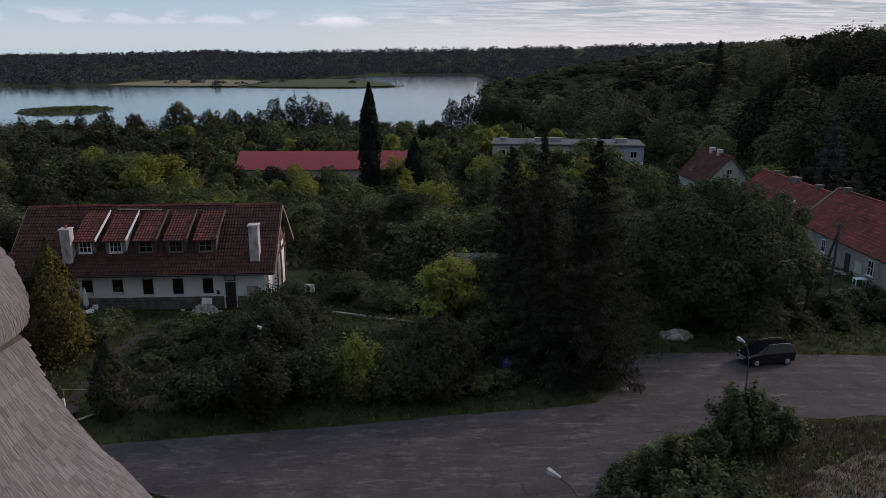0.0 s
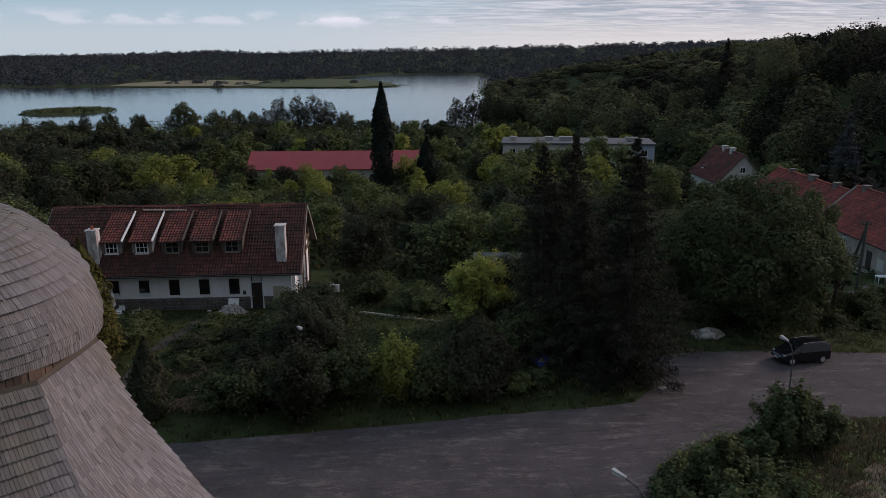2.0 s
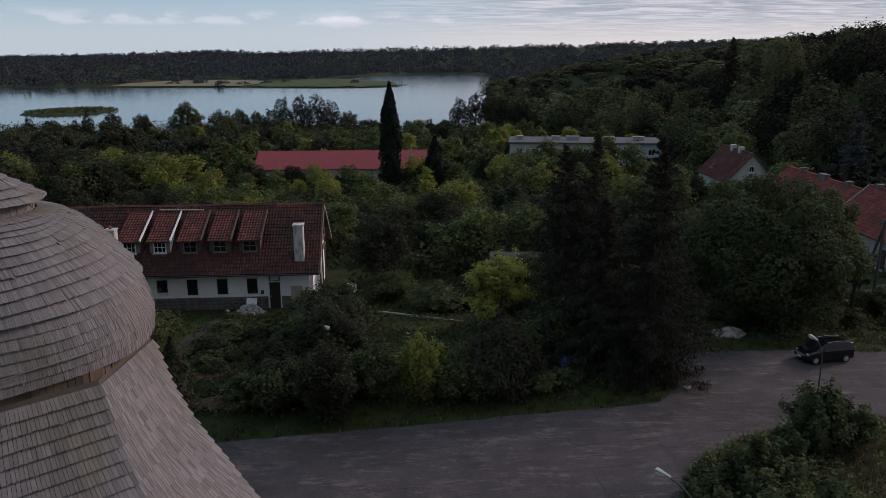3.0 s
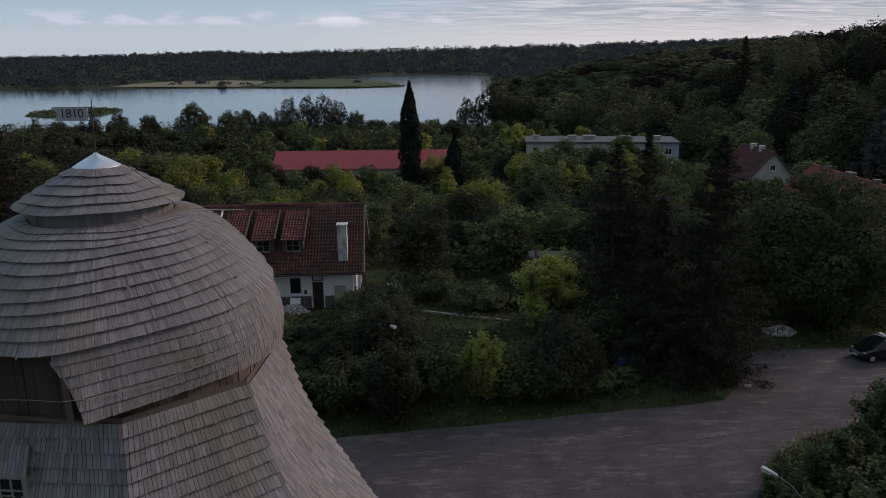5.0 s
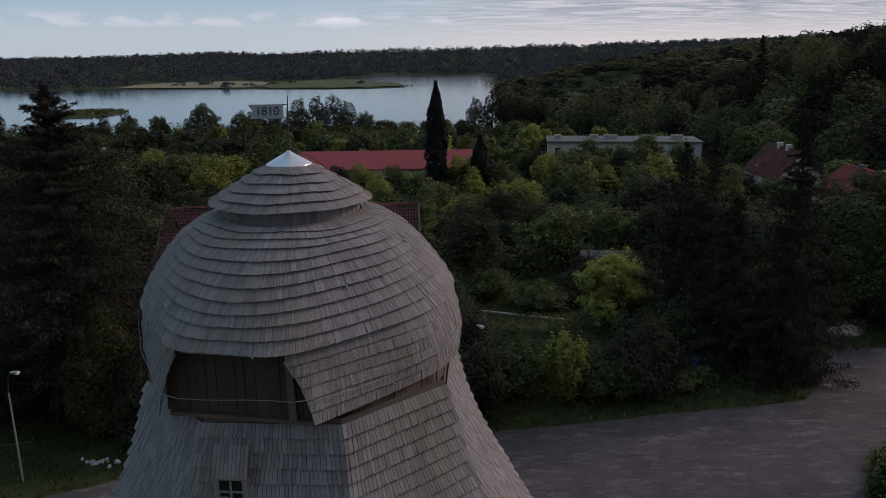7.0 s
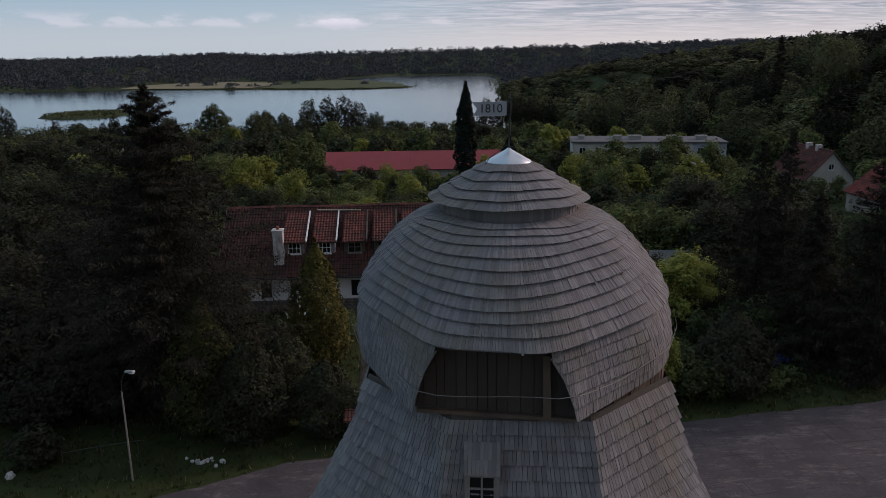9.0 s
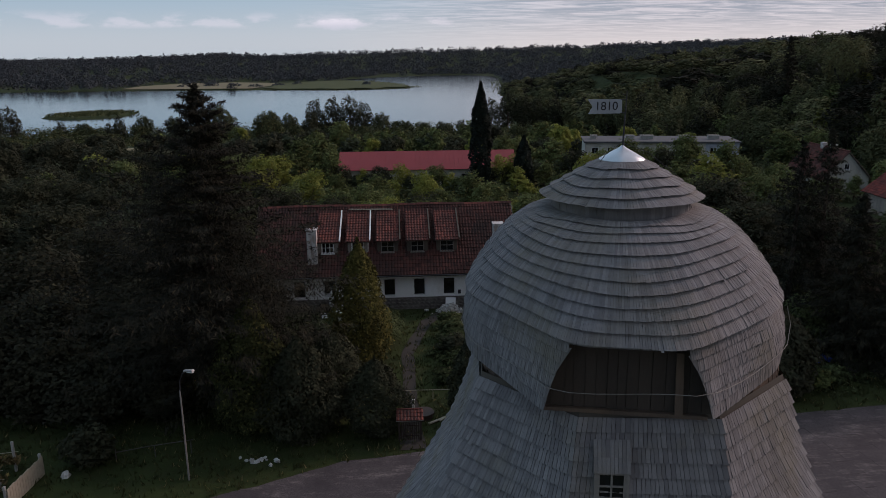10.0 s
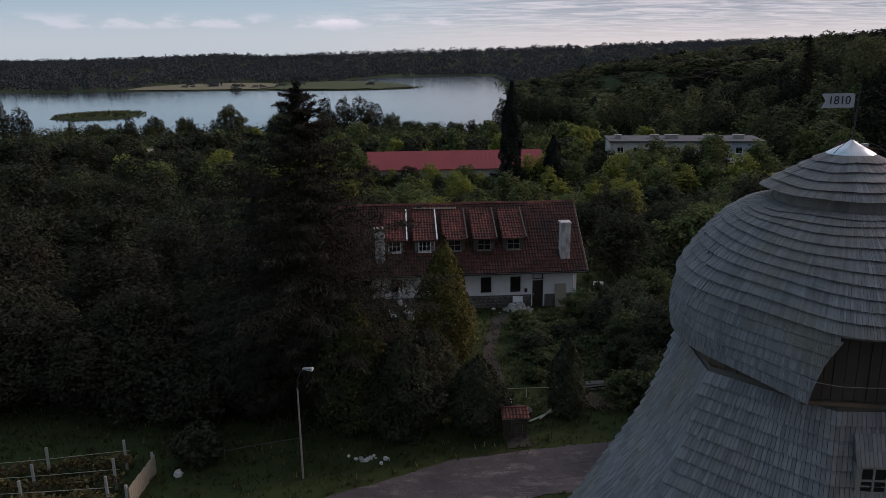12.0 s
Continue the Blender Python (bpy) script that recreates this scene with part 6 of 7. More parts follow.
for i in range(12):      # and before the barn
    x, y = -39 + 2.9 * i + r.uniform(-0.8, 0.8), r.uniform(133, 138)
    again(r.choice(kinds), x, y, ground_at(x, y) - 0.1, r.uniform(0, 360), r.uniform(0.45, 0.62), 1.0)
for x, y, s in ((-8.5, 137.5, 0.8), (-6.0, 136.5, 0.85), (-3.0, 139.0, 0.9), (-39.5, 137.5, 0.8), (-37.2, 137.0, 0.62), (-30.5, 136.0, 0.62)):
    again(kinds[int(-x) % 7], x, y, ground_at(x, y) - 0.1, x * 11, s)
for x, y, s, k in ((36.3, 121.0, 0.56, 2), (38.9, 119.4, 0.50, 0), (41.6, 118.6, 0.48, 5), (44.4, 117.6, 0.46, 4)):      # and before the steep red house
    again(kinds[k], x, y, ground_at(x, y) - 0.1, x * 40, s)
# the line of trees along the near shore
r = random.Random(78)
for i in range(70):
    x = -330 + 370 * (i + r.random()) / 70
    y = 374 - 26 * r.random() - (36 if x > 0 else 0)
    if -262 < x < -205 and r.random() < 0.7:
        continue
    k = r.choice((shore[1], shore[2], shore[2], shore[2], shore[0]))
    again(k, x, y, ground_at(x, y) - 0.3, r.uniform(0, 360), r.uniform(0.45, 0.85) * (0.7 if k is shore[0] else 1.0), r.uniform(0.75, 1.2))
again(shore[0], -122, 360, -20.0, 40, 1.24, 1.0)
for x, y, s in ((-78, 362, 1.15), (-70, 364, 1.2), (-62, 362, 1.25), (-56, 365, 1.05), (4, 366, 1.1), (12, 368, 1.25), (19, 366, 1.2), (26, 368, 1.1), (34, 366, 1.1), (-232, 350, 1.1), (-224, 352, 1.2), (-214, 350, 1.1)):
    again(shore[1], x, y, -19.8, x * 7, s * 1.15)
for x, y, s in ((-100, 366, 0.95), (-92, 368, 0.85), (-48, 367, 0.85), (-146, 366, 0.8), (-160, 366, 0.85)):
    again(shore[0], x, y, -20, x * 5, s)
for ob in [*coarse, *shore, *middling, *fine]:      # the first of each form takes a place in the thicket too
    x, y = (r.uniform(-120, -70), r.uniform(215, 330)) if ob in coarse or ob in shore else (r.uniform(-80, -45), r.uniform(100, 150))
    ob.matrix_world = pose(x, y, ground_at(x, y) - 0.1)

# undergrowth that fills the thicket
r2 = rng(301)
n = 5200
yy = 62 + 300 * r2.random(n) ** 1.4
xx = r2.uniform(-0.72 * yy - 24, 0.46 * yy + 10)
ok = np.array([clear_of_houses(a, b, 2.0) for a, b in zip(xx, yy)]) & ~((xx > -11) & (xx < 5) & (yy < 66)) & ~((xx > 24) & (yy < 85)) & ~((np.abs(xx + 110) < 50) & (np.abs(yy - 262) < 26))
xx, yy = xx[ok], yy[ok]
base_z = land(xx, yy)
blades = []
for x, y, z in zip(xx, yy, base_z):
    d, nn = ball_points(34, r2, 0.6)
    size = r2.uniform(1.2, 2.2)
    blades.append(leaves(np.array((x, y, z + size * 0.45)) + d * (size, size, size * 0.75), 0.27 + y * 0.0009, r2, 0.4, True, nn * 0.7))
solo("undergrowth", arrays("undergrowth", np.concatenate(blades), 3, L_UNDER), None, "tangled green undergrowth of the thicket", "undergrowth", "stuff")

# bushes along the near shore
r2 = rng(305)
blades = []
for _ in range(1400):
    x, y = r2.uniform(-400, 30), 378 - 75 * r2.random() ** 1.3
    if -172 < x < -55 and y < 318:
        continue
    d, nn = ball_points(56, r2, 0.65)
    size = r2.uniform(2.6, 6.0) * (0.75 if y < 345 else 1.05)
    blades.append(leaves(np.array((x, y, ground_at(x, y) + size * 0.4)) + d * (size, size, size * 0.8), 0.55, r2, 0.4, True, nn))
solo("shore_bushes", arrays("shore_bushes", np.concatenate(blades), 3, L_UNDER), None, "dark bushes crowding the lake shore", "bushes", "stuff")


def dome(n, r, lumps):
    """Points and normals over a lumpy crown, mostly its upper side."""
    d = r.normal(size=(n, 3))
    d[:, 2] = np.abs(d[:, 2]) * 1.1 - 0.55
    d /= np.linalg.norm(d, axis=1, keepdims=True)
    c = r.normal(size=(lumps, 3))
    c[:, 2] = np.abs(c[:, 2])
    c /= np.linalg.norm(c, axis=1, keepdims=True)
    near = np.max(d @ c.T, axis=1)
    rad = 0.72 + 0.34 * np.clip((near - 0.55) / 0.45, 0, 1) ** 0.7
    return d * (rad * r.uniform(0.86, 1.05, n))[:, None], d


# the wood on the eastern hill: single crowns up the slope, then one canopy behind
r2 = rng(302)
n = 6500
yy = 92 + 900 * r2.random(n) ** 1.45
edge = np.interp(yy, [88, 112, 140, 170, 210, 300, 400, 480, 700, 900, 1100], [62, 61, 60, 54, 48, 42, 36, 27, 38, 50, 64])
xx = edge + (38 + 0.42 * yy) * r2.random(n)
ok = (xx < 0.72 * yy + 30) & (yy < 760) & ~((np.abs(xx - 62) < 5.5) & (yy < 127)) & ~((np.abs(xx - 128) < 42) & (np.abs(yy - 905) < 60))
kept_spots = []
for x, y in zip(xx[ok], yy[ok]):
    w = r2.uniform(3.6, 6.2) if y < 300 else r2.uniform(5.0, 7.5)
    if all((x - a) ** 2 + (y - b) ** 2 > (0.86 * (w + c_)) ** 2 for a, b, c_ in kept_spots):
        kept_spots.append((x, y, w))


def canopy(x, y):
    """How high the treetops of the hill stand: low at its foot, rising in steps to the crest."""
    u = x / y
    shore_ = np.interp(y, [165, 250, 400, 600, 1000], [0, -4, -8, -8, -6])
    foot_ = np.interp(y, [165, 250, 400, 600, 1000], [3, 3, 6, 10, 14])
    low_ = np.interp(y, [90, 165, 230, 320, 450, 700, 1000], [2, 3.2, 6.6, 12.0, 17.6, 22.5, 24])
    mid_ = np.interp(y, [90, 140, 190, 240, 300, 450, 1000], [4, 7.5, 11.5, 17.0, 23.2, 25, 27])
    high_ = np.interp(y, [90, 120, 150, 190, 240, 450, 1000], [7, 11.5, 16.5, 23.0, 26.0, 28, 30])
    return float(np.interp(u, [0.07, 0.19, 0.30, 0.41, 0.50], [shore_, foot_, low_, mid_, high_]))


hill_forms = []
HILL = ((13, 4.8, L_EAST), (14, 4.6, L_EASTSHADE), (11, 5.0, L_EAST), (13, 4.4, L_EASTPALE), (12, 5.2, L_EASTSHADE), (15, 4.4, L_EAST))
for k, (h, w, lm) in enumerate(HILL):
    for grade, (cnt, lf, cl) in enumerate(((4200, 0.28, 20), (2300, 0.38, 18), (620, 0.75, 15))):
        made = billow(330 + 10 * k + grade, h, w, lf, cnt, 0.04, cl, (0.30, 0.50))
        hill_forms.append(plant("hill_tree", made, lm, (-400 - 20 * k, -400 - 20 * grade, 0), "dark broad-crowned tree in the wood on the hill", "tree", group="trees on the hill"))
far_blades = {L_EAST: [], L_EASTSHADE: [], L_EASTPALE: []}
first = set()
for x, y, w in kept_spots:
    z = ground_at(x, y)
    # past x = 0.42 y most crowns take the shade-dark leaves
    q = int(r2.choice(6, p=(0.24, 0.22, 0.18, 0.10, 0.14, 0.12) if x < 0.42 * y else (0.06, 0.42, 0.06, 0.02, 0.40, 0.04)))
    s_ = w / 4.4
    tall = min(23.0, max(6.0, canopy(x, y) + r2.uniform(-3.0, 1.8) - z)) / (HILL[q][0] * s_)
    grade = 0 if y < 150 else 1 if y < 300 else 2
    if y < 300:
        ob = hill_forms[3 * q + grade]
        an = r2.uniform(0, 360)
        if ob in first:
            again(ob, x, y, z - 0.2, an, s_, tall)
        else:
            first.add(ob)
            ob.matrix_world = pose(x, y, z - 0.2, 0, 0, an)
            ob.scale = (s_, s_, s_ * tall)
    else:
        lm = (L_EAST, L_EASTSHADE, L_EAST, L_EASTPALE, L_EASTSHADE, L_EAST)[q]
        me = hill_forms[3 * q + 2].children[0].data if hill_forms[3 * q + 2].children[0].name.startswith("crown") else hill_forms[3 * q + 2].children[1].data
        co = np.empty(len(me.vertices) * 3, np.float32)
        me.vertices.foreach_get("co", co)
        an = r2.uniform(0, 6.28)
        rot = np.array([[math.cos(an), -math.sin(an), 0], [math.sin(an), math.cos(an), 0], [0, 0, 1]])
        far_blades[lm].append((co.reshape(-1, 3) @ rot.T) * (s_, s_, s_ * tall) + (x, y, z - 0.2))
for i, ob in enumerate(hill_forms):
    if ob not in first:
        x, y = 150 + 9 * (i % 6), 300 + 9 * (i // 6)
        ob.matrix_world = pose(x, y, ground_at(x, y) - 0.2)
for lm, word in ((L_EAST, "dense mixed wood covering the eastern hill"), (L_EASTSHADE, "trees of the eastern hill wood with shade put into dark leaves"), (L_EASTPALE, "paler green trees of the wood on the eastern hill")):
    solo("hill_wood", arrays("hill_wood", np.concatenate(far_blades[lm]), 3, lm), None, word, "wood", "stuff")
plant("hill_spruce", spruce(371, 23.0, 5.4, 40, 12, 40, 0.5, 0.05, 0.35), L_SPRUCE, (74.5, 213.0, ground_at(74.5, 213)), "dark spruce rising out of the wood on the hill", "tree")
plant("hill_oak", billow(372, 19.5, 6.0, 0.32, 7000, 0.12, 26, (0.22, 0.42)), L_EASTPALE, (80.0, 195.0, ground_at(80, 195)), "big round-crowned tree rising out of the wood on the hill", "tree")
# fills bare ground between the crowns, in the same shade-dark leaves
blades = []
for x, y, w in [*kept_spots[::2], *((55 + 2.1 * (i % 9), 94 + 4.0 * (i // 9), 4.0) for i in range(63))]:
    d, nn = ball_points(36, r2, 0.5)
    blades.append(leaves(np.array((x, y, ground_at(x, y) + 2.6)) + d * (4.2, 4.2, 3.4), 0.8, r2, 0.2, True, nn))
solo("hill_underwood", arrays("hill_underwood", np.concatenate(blades), 3, L_EASTSHADE), None, "dark underwood of the eastern hill", "underwood", "stuff")

# woods across the lake
r2 = rng(303)
n = 8000
yy = 800 + 1150 * r2.random(n) ** 0.9
xx = r2.uniform(-0.75, 0.80, n) * (yy + 150)
sd = shore_distance(xx, yy)
open_spit = (xx > -402) & (xx < 30) & (yy < np.interp(xx, [-402, -300, -200, -150], [1075, 1090, 1105, 1150]))
hill_f = (np.abs(xx - 130) < 50) & (np.abs(yy - 910) < 70)
ok = (sd > 14) & ~(open_spit & (r2.random(n) > 0.03)) & (yy > 640) & ~hill_f
xx, yy = xx[ok], yy[ok]
zz = land(xx, yy)
hh, ww = r2.uniform(9, 17, len(xx)) * r2.choice((0.75, 1.0, 1.2), len(xx)), r2.uniform(5.5, 10.0, len(xx))
low = open_spit[ok]
hh[low] *= 0.45
k = 62
d, nn = ball_points(len(xx) * k, r2, 0.88)
rep = lambda v: np.repeat(v, k)
d[:, 2] = np.abs(d[:, 2]) * 1.6 - 0.80
pts = np.stack([rep(xx) + d[:, 0] * rep(ww), rep(yy) + d[:, 1] * rep(ww), rep(zz + hh * 0.42) + d[:, 2] * rep(hh) * 0.46], 1)
solo("far_wood", arrays("far_wood", leaves(pts, 1.35, r2, 0.5, True, nn * 1.0 + (0, 0, 0.35), 0.8), 3, L_FARHAZE), None, "dark wooded hills beyond the lake", "wood", "stuff")
# reeds along the far shore and on the islet
r2 = rng(304)
n = 9000
xx = r2.uniform(-700, 120, n)
yy = r2.uniform(790, 1120, n)
sd = shore_distance(xx, yy)
ok = (sd > -4) & (sd < 9)
isl = r2.normal(size=(2200, 2)) * (12, 13) + (-260, 536)
isl = isl[np.hypot((isl[:, 0] + 260) / 30, (isl[:, 1] - 536) / 36) < 0.98]
px, py = np.concatenate([xx[ok], isl[:, 0]]), np.concatenate([yy[ok], isl[:, 1]])
pz = np.maximum(land(px, py), LAKE_Z)
solo("reeds", arrays("reeds", leaves(np.stack([px, py, pz + 0.5], 1), 0.95, r2, 0.1, True), 3, M_REED), None, "olive reeds along the shore and on the islet", "reeds", "stuff")

# weeds and nettles under the trees and on the slope
r2 = rng(306)
wx_, wy_ = r2.uniform(-46, 46, 9000), r2.uniform(39, 64, 9000)
wx_[7600:], wy_[7600:] = r2.uniform(22, 46, 1400), r2.uniform(60, 84, 1400)
ok = ~((wx_ > -38.5) & (wx_ < -13) & (wy_ > 57)) & ~((wx_ > 10) & (wy_ < 48.2)) & (wy_ > np.interp(wx_, [-46, -34, -24, -16, 8.5, 46], [34, 34, 37, 37.2, 41.4, 41.4])) & ~((wx_ > -23) & (wx_ < -19.6) & (wy_ < 57))
ok &= ~((wx_ > 27) & (wx_ < 41) & (np.abs(wy_ - (63.5 + (wx_ - 28) * 0.7)) < 2.2)) & ~((np.abs(wx_ - 16.5) < 1.6) & (wy_ < 51.5))
ok &= (r2.random(9000) < 0.75)
wx_, wy_ = wx_[ok], wy_[ok]
k = 9
pts = np.stack([np.repeat(wx_, k), np.repeat(wy_, k), np.repeat(land(wx_, wy_), k)], 1) + r2.normal(size=(len(wx_) * k, 3)) * (0.28, 0.28, 0) + np.stack([np.zeros(len(wx_) * k)] * 2 + [r2.random(len(wx_) * k) * np.repeat(r2.uniform(0.15, 0.65, len(wx_)), k)], 1)
solo("weeds", arrays("weeds", leaves(pts, 0.13, r2, 0.8, True), 3, L_UNDER), None, "low green weeds and nettles covering the ground", "weeds", "stuff")

# ---- street things ----


def street_lamp(at, turn, tall, label, arm=1.2, mat=None):
    t = thing("street_lamp", at, turn, label, "street lamp", "street lamps")
    part("pole", Geo().tube([(0, 0, -0.3), (0, 0, tall * 0.82)], [0.05, 0.036], 10), mat or M_GREYWOOD, t)
    bracket = part("bracket", Geo().tube([(0, 0, tall * 0.78), (0.05, 0, tall * 0.9), (arm * 0.5, 0, tall * 0.97), (arm, 0, tall)], 0.025, 8), M_IRON, t)
    geo = Geo()
    geo.add([(arm - 0.1, -0.05, tall - 0.04), (arm + 0.48, -0.09, tall + 0.05), (arm + 0.48, 0.09, tall + 0.05), (arm - 0.1, 0.05, tall - 0.04),
             (arm - 0.1, -0.05, tall + 0.05), (arm + 0.43, -0.10, tall + 0.15), (arm + 0.43, 0.10, tall + 0.15), (arm - 0.1, 0.05, tall + 0.05)],
            [(3, 2, 1, 0), (4, 5, 6, 7), (0, 1, 5, 4), (1, 2, 6, 5), (2, 3, 7, 6), (3, 0, 4, 7)])
    head = part("lamp_head", geo, M_LAMPHEAD, t, "white lamp housing", 0.02)
    part("lens", Geo().box(arm + 0.1, arm + 0.42, -0.06, 0.06, tall - 0.01, tall + 0.03), M_PVC, head)
    return t


street_lamp((-31.1, 32.2, 0), -25, 5.5, "thin concrete street lamp with a white head by the garden", 0.45)
street_lamp((-9.9, 38.4, 0), -60, 5.2, "dark-poled street lamp standing in the hedge", 0.3, M_DARKPOLE)
street_lamp((4.6, 22.0, 0), 135, 5.6, "street lamp by the near verge bushes", 1.1)
street_lamp((15.4, 36.0, 0), 110, 5.0, "dark-poled street lamp on the near verge", 0.5, M_DARKPOLE)


def car(at, turn):
    """A small people carrier; x to its front, built from a lofted body."""
    t = thing("car", at, turn, "black small people carrier parked at the kerb", "car")
    # stations along the length: x, half width low, half width waist, half width roof, sill z, waist z, top z
    st = [(-2.02, 0.70, 0.74, 0.60, 0.42, 0.95, 1.30), (-1.95, 0.80, 0.84, 0.64, 0.30, 0.98, 1.52), (-1.55, 0.84, 0.86, 0.67, 0.25, 1.0, 1.62), (-0.6, 0.85, 0.87, 0.68, 0.24, 0.99, 1.66),
          (0.35, 0.85, 0.87, 0.66, 0.24, 0.98, 1.60), (0.85, 0.85, 0.87, 0.70, 0.24, 0.97, 1.30), (1.20, 0.85, 0.86, 0.76, 0.24, 0.95, 1.03), (1.65, 0.82, 0.82, 0.72, 0.26, 0.84, 0.93), (1.95, 0.74, 0.74, 0.64, 0.32, 0.68, 0.76), (2.05, 0.62, 0.62, 0.52, 0.42, 0.56, 0.60)]
    v, f = [], []
    for x, a, b, c_, z0, z1, z2 in st:
        v += [(x, -a, z0), (x, -b, z1), (x, -c_, z2), (x, c_, z2), (x, b, z1), (x, a, z0)]
    for i in range(len(st) - 1):
        for j in range(6):
            f.append((6 * i + j, 6 * i + (j + 1) % 6, 6 * (i + 1) + (j + 1) % 6, 6 * (i + 1) + j))
    f += [tuple(range(5, -1, -1)), tuple(6 * (len(st) - 1) + k for k in range(6))]
    f = [q[::-1] for q in f]
    body_ = part("body", Geo().add(v, f), M_PAINT, t, bevel=0.03)
    for s in (-1, 1):
        for (xa, xb, xc, xd) in ((-1.72, -1.12, -1.15, -1.6), (-1.02, -0.2, -0.2, -1.0), (-0.1, 0.72, 0.32, -0.1)):
            y1, y2 = s * 0.872, s * 0.71
            quad = [(xa, y1, 1.03), (xb, y1, 1.03), (xc, y2, 1.5), (xd, y2, 1.5)]
            part("side_window", Geo().add([(x, y + s * 0.012, z) for x, y, z in quad], [(0, 1, 2, 3) if s < 0 else (3, 2, 1, 0)]), M_CARGLASS, body_)
        part("mirror", Geo().box(0.62, 0.78, s * 0.98 - 0.09, s * 0.98 + 0.09, 1.0, 1.14), M_PAINT, body_, bevel=0.03)
        part("headlight", Geo().box(1.68, 1.9, s * 0.62 - 0.13, s * 0.62 + 0.13, 0.72, 0.84), M_RIM, body_, "clear headlight", 0.03)
        part("tail_light", Geo().box(-2.03, -1.93, s * 0.72 - 0.08, s * 0.72 + 0.08, 0.85, 1.25), M_RUST, body_, "red tail light", 0.02)
        for x in (-1.28, 1.26):
            tyre = Geo().tube([(x, s * 0.70, 0.31), (x, s * 0.73, 0.31), (x, s * 0.86, 0.31), (x, s * 0.885, 0.31)], [0.28, 0.31, 0.31, 0.28], 20)
            wheel = part("wheel", tyre, M_TYRE, t)
            part("rim", Geo().tube([(x, s * 0.886, 0.31), (x, s * 0.90, 0.31)], [0.2, 0.18], 14), M_RIM, wheel)
            for k in range(5):
                a = radians(72 * k + 10)
                part("spoke", Geo().tube([(x, s * 0.905, 0.31), (x + 0.17 * math.cos(a), s * 0.905, 0.31 + 0.17 * math.sin(a))], 0.022, 5), M_RIM, wheel)
    part("windscreen", Geo().add([(0.90, -0.70, 1.28), (0.90, 0.70, 1.28), (0.42, 0.60, 1.585), (0.42, -0.60, 1.585)], [(0, 1, 2, 3)]), M_CARGLASS, body_)
    part("number_plate", Geo().box(2.045, 2.065, -0.25, 0.25, 0.42, 0.52), M_PVC, body_)
    part("grille", Geo().box(2.03, 2.05, -0.4, 0.4, 0.55, 0.62), M_RIM, body_)
    for s in (-1, 1):
        part("roof_rail", Geo().tube([(-1.6, s * 0.60, 1.67), (-0.6, s * 0.61, 1.72), (0.25, s * 0.60, 1.65)], 0.018, 6), M_RIM, t)
    return t


small_car = car((20.6, 45.75, 0.03), 190)
small_car.scale = (0.83, 0.86, 0.80)


def boulder(name, at, size, seed, material, label, turn=0):
    bm = bmesh.new()
    bmesh.ops.create_icosphere(bm, subdivisions=3, radius=1.0)
    rr2 = random.Random(seed)
    off = Vector((rr2.uniform(0, 50), rr2.uniform(0, 50), rr2.uniform(0, 50)))
    for v in bm.verts:
        k = 1 + 0.42 * noise.noise(v.co * 1.7 + off) + 0.22 * noise.noise(v.co * 4.5 + off)
        v.co = Vector((v.co.x * size[0], v.co.y * size[1], max(v.co.z, -0.3) * size[2])) * k
    me = bpy.data.meshes.new(name)
    bm.to_mesh(me)
    bm.free()
    return solo(name, me, material, label, "rock", at=at, turn=turn)


boulder("boulder", (16.2, 50.4, -0.12), (1.25, 0.7, 0.52), 9, M_SOLIDROCK, "long pale brown-streaked boulder in the grass", 4)
boulder("stone", (10.7, 41.6, 0.03), (0.22, 0.16, 0.1), 5, M_RUBBLE, "small pale stone at the road edge")
rc = random.Random(31)
for i in range(18):
    k = rc.uniform(0.5, 0.95)
    tagged(boulder("cobble", (rc.gauss(-28.3, 0.55), rc.gauss(33.75, 0.18), 0.04), (0.14 * k, 0.11 * k, 0.11 * k), 20 + i, M_RUBBLE if i % 3 else M_CONC, "pale round stone in a heap on the grass", 40 * i), group="heap of stones")
boulder("stone", (-37.0, 32.6, 0.02), (0.2, 0.2, 0.22), 51, M_RUBBLE, "pale round stone by the fence")

# wooden utility pole with a strut, down the slope
pole = thing("utility_pole", (32.2, 61.1, ground_at(32.2, 61.1)), 0, "weathered wooden utility pole with a slanting strut", "utility pole")
part("pole", Geo().tube([(0, 0, -0.4), (0.18, 0, 7.6)], [0.15, 0.11], 10), M_DARKPOLE, pole)
part("strut", Geo().tube([(0.3, 3.6, -1.2), (0.2, 0.1, 7.0)], [0.14, 0.1], 10), M_DARKPOLE, pole)
part("crossarm", Geo().box(-0.22, 0.54, -0.05, 0.05, 7.3, 7.4), M_DARKPOLE, pole)
for x in (-0.14, 0.46):
    part("insulator", Geo().tube([(x, 0, 7.4), (x, 0, 7.53)], [0.05, 0.035], 8), M_FELT, pole)

# ---- garden things ----
HX = -0.86


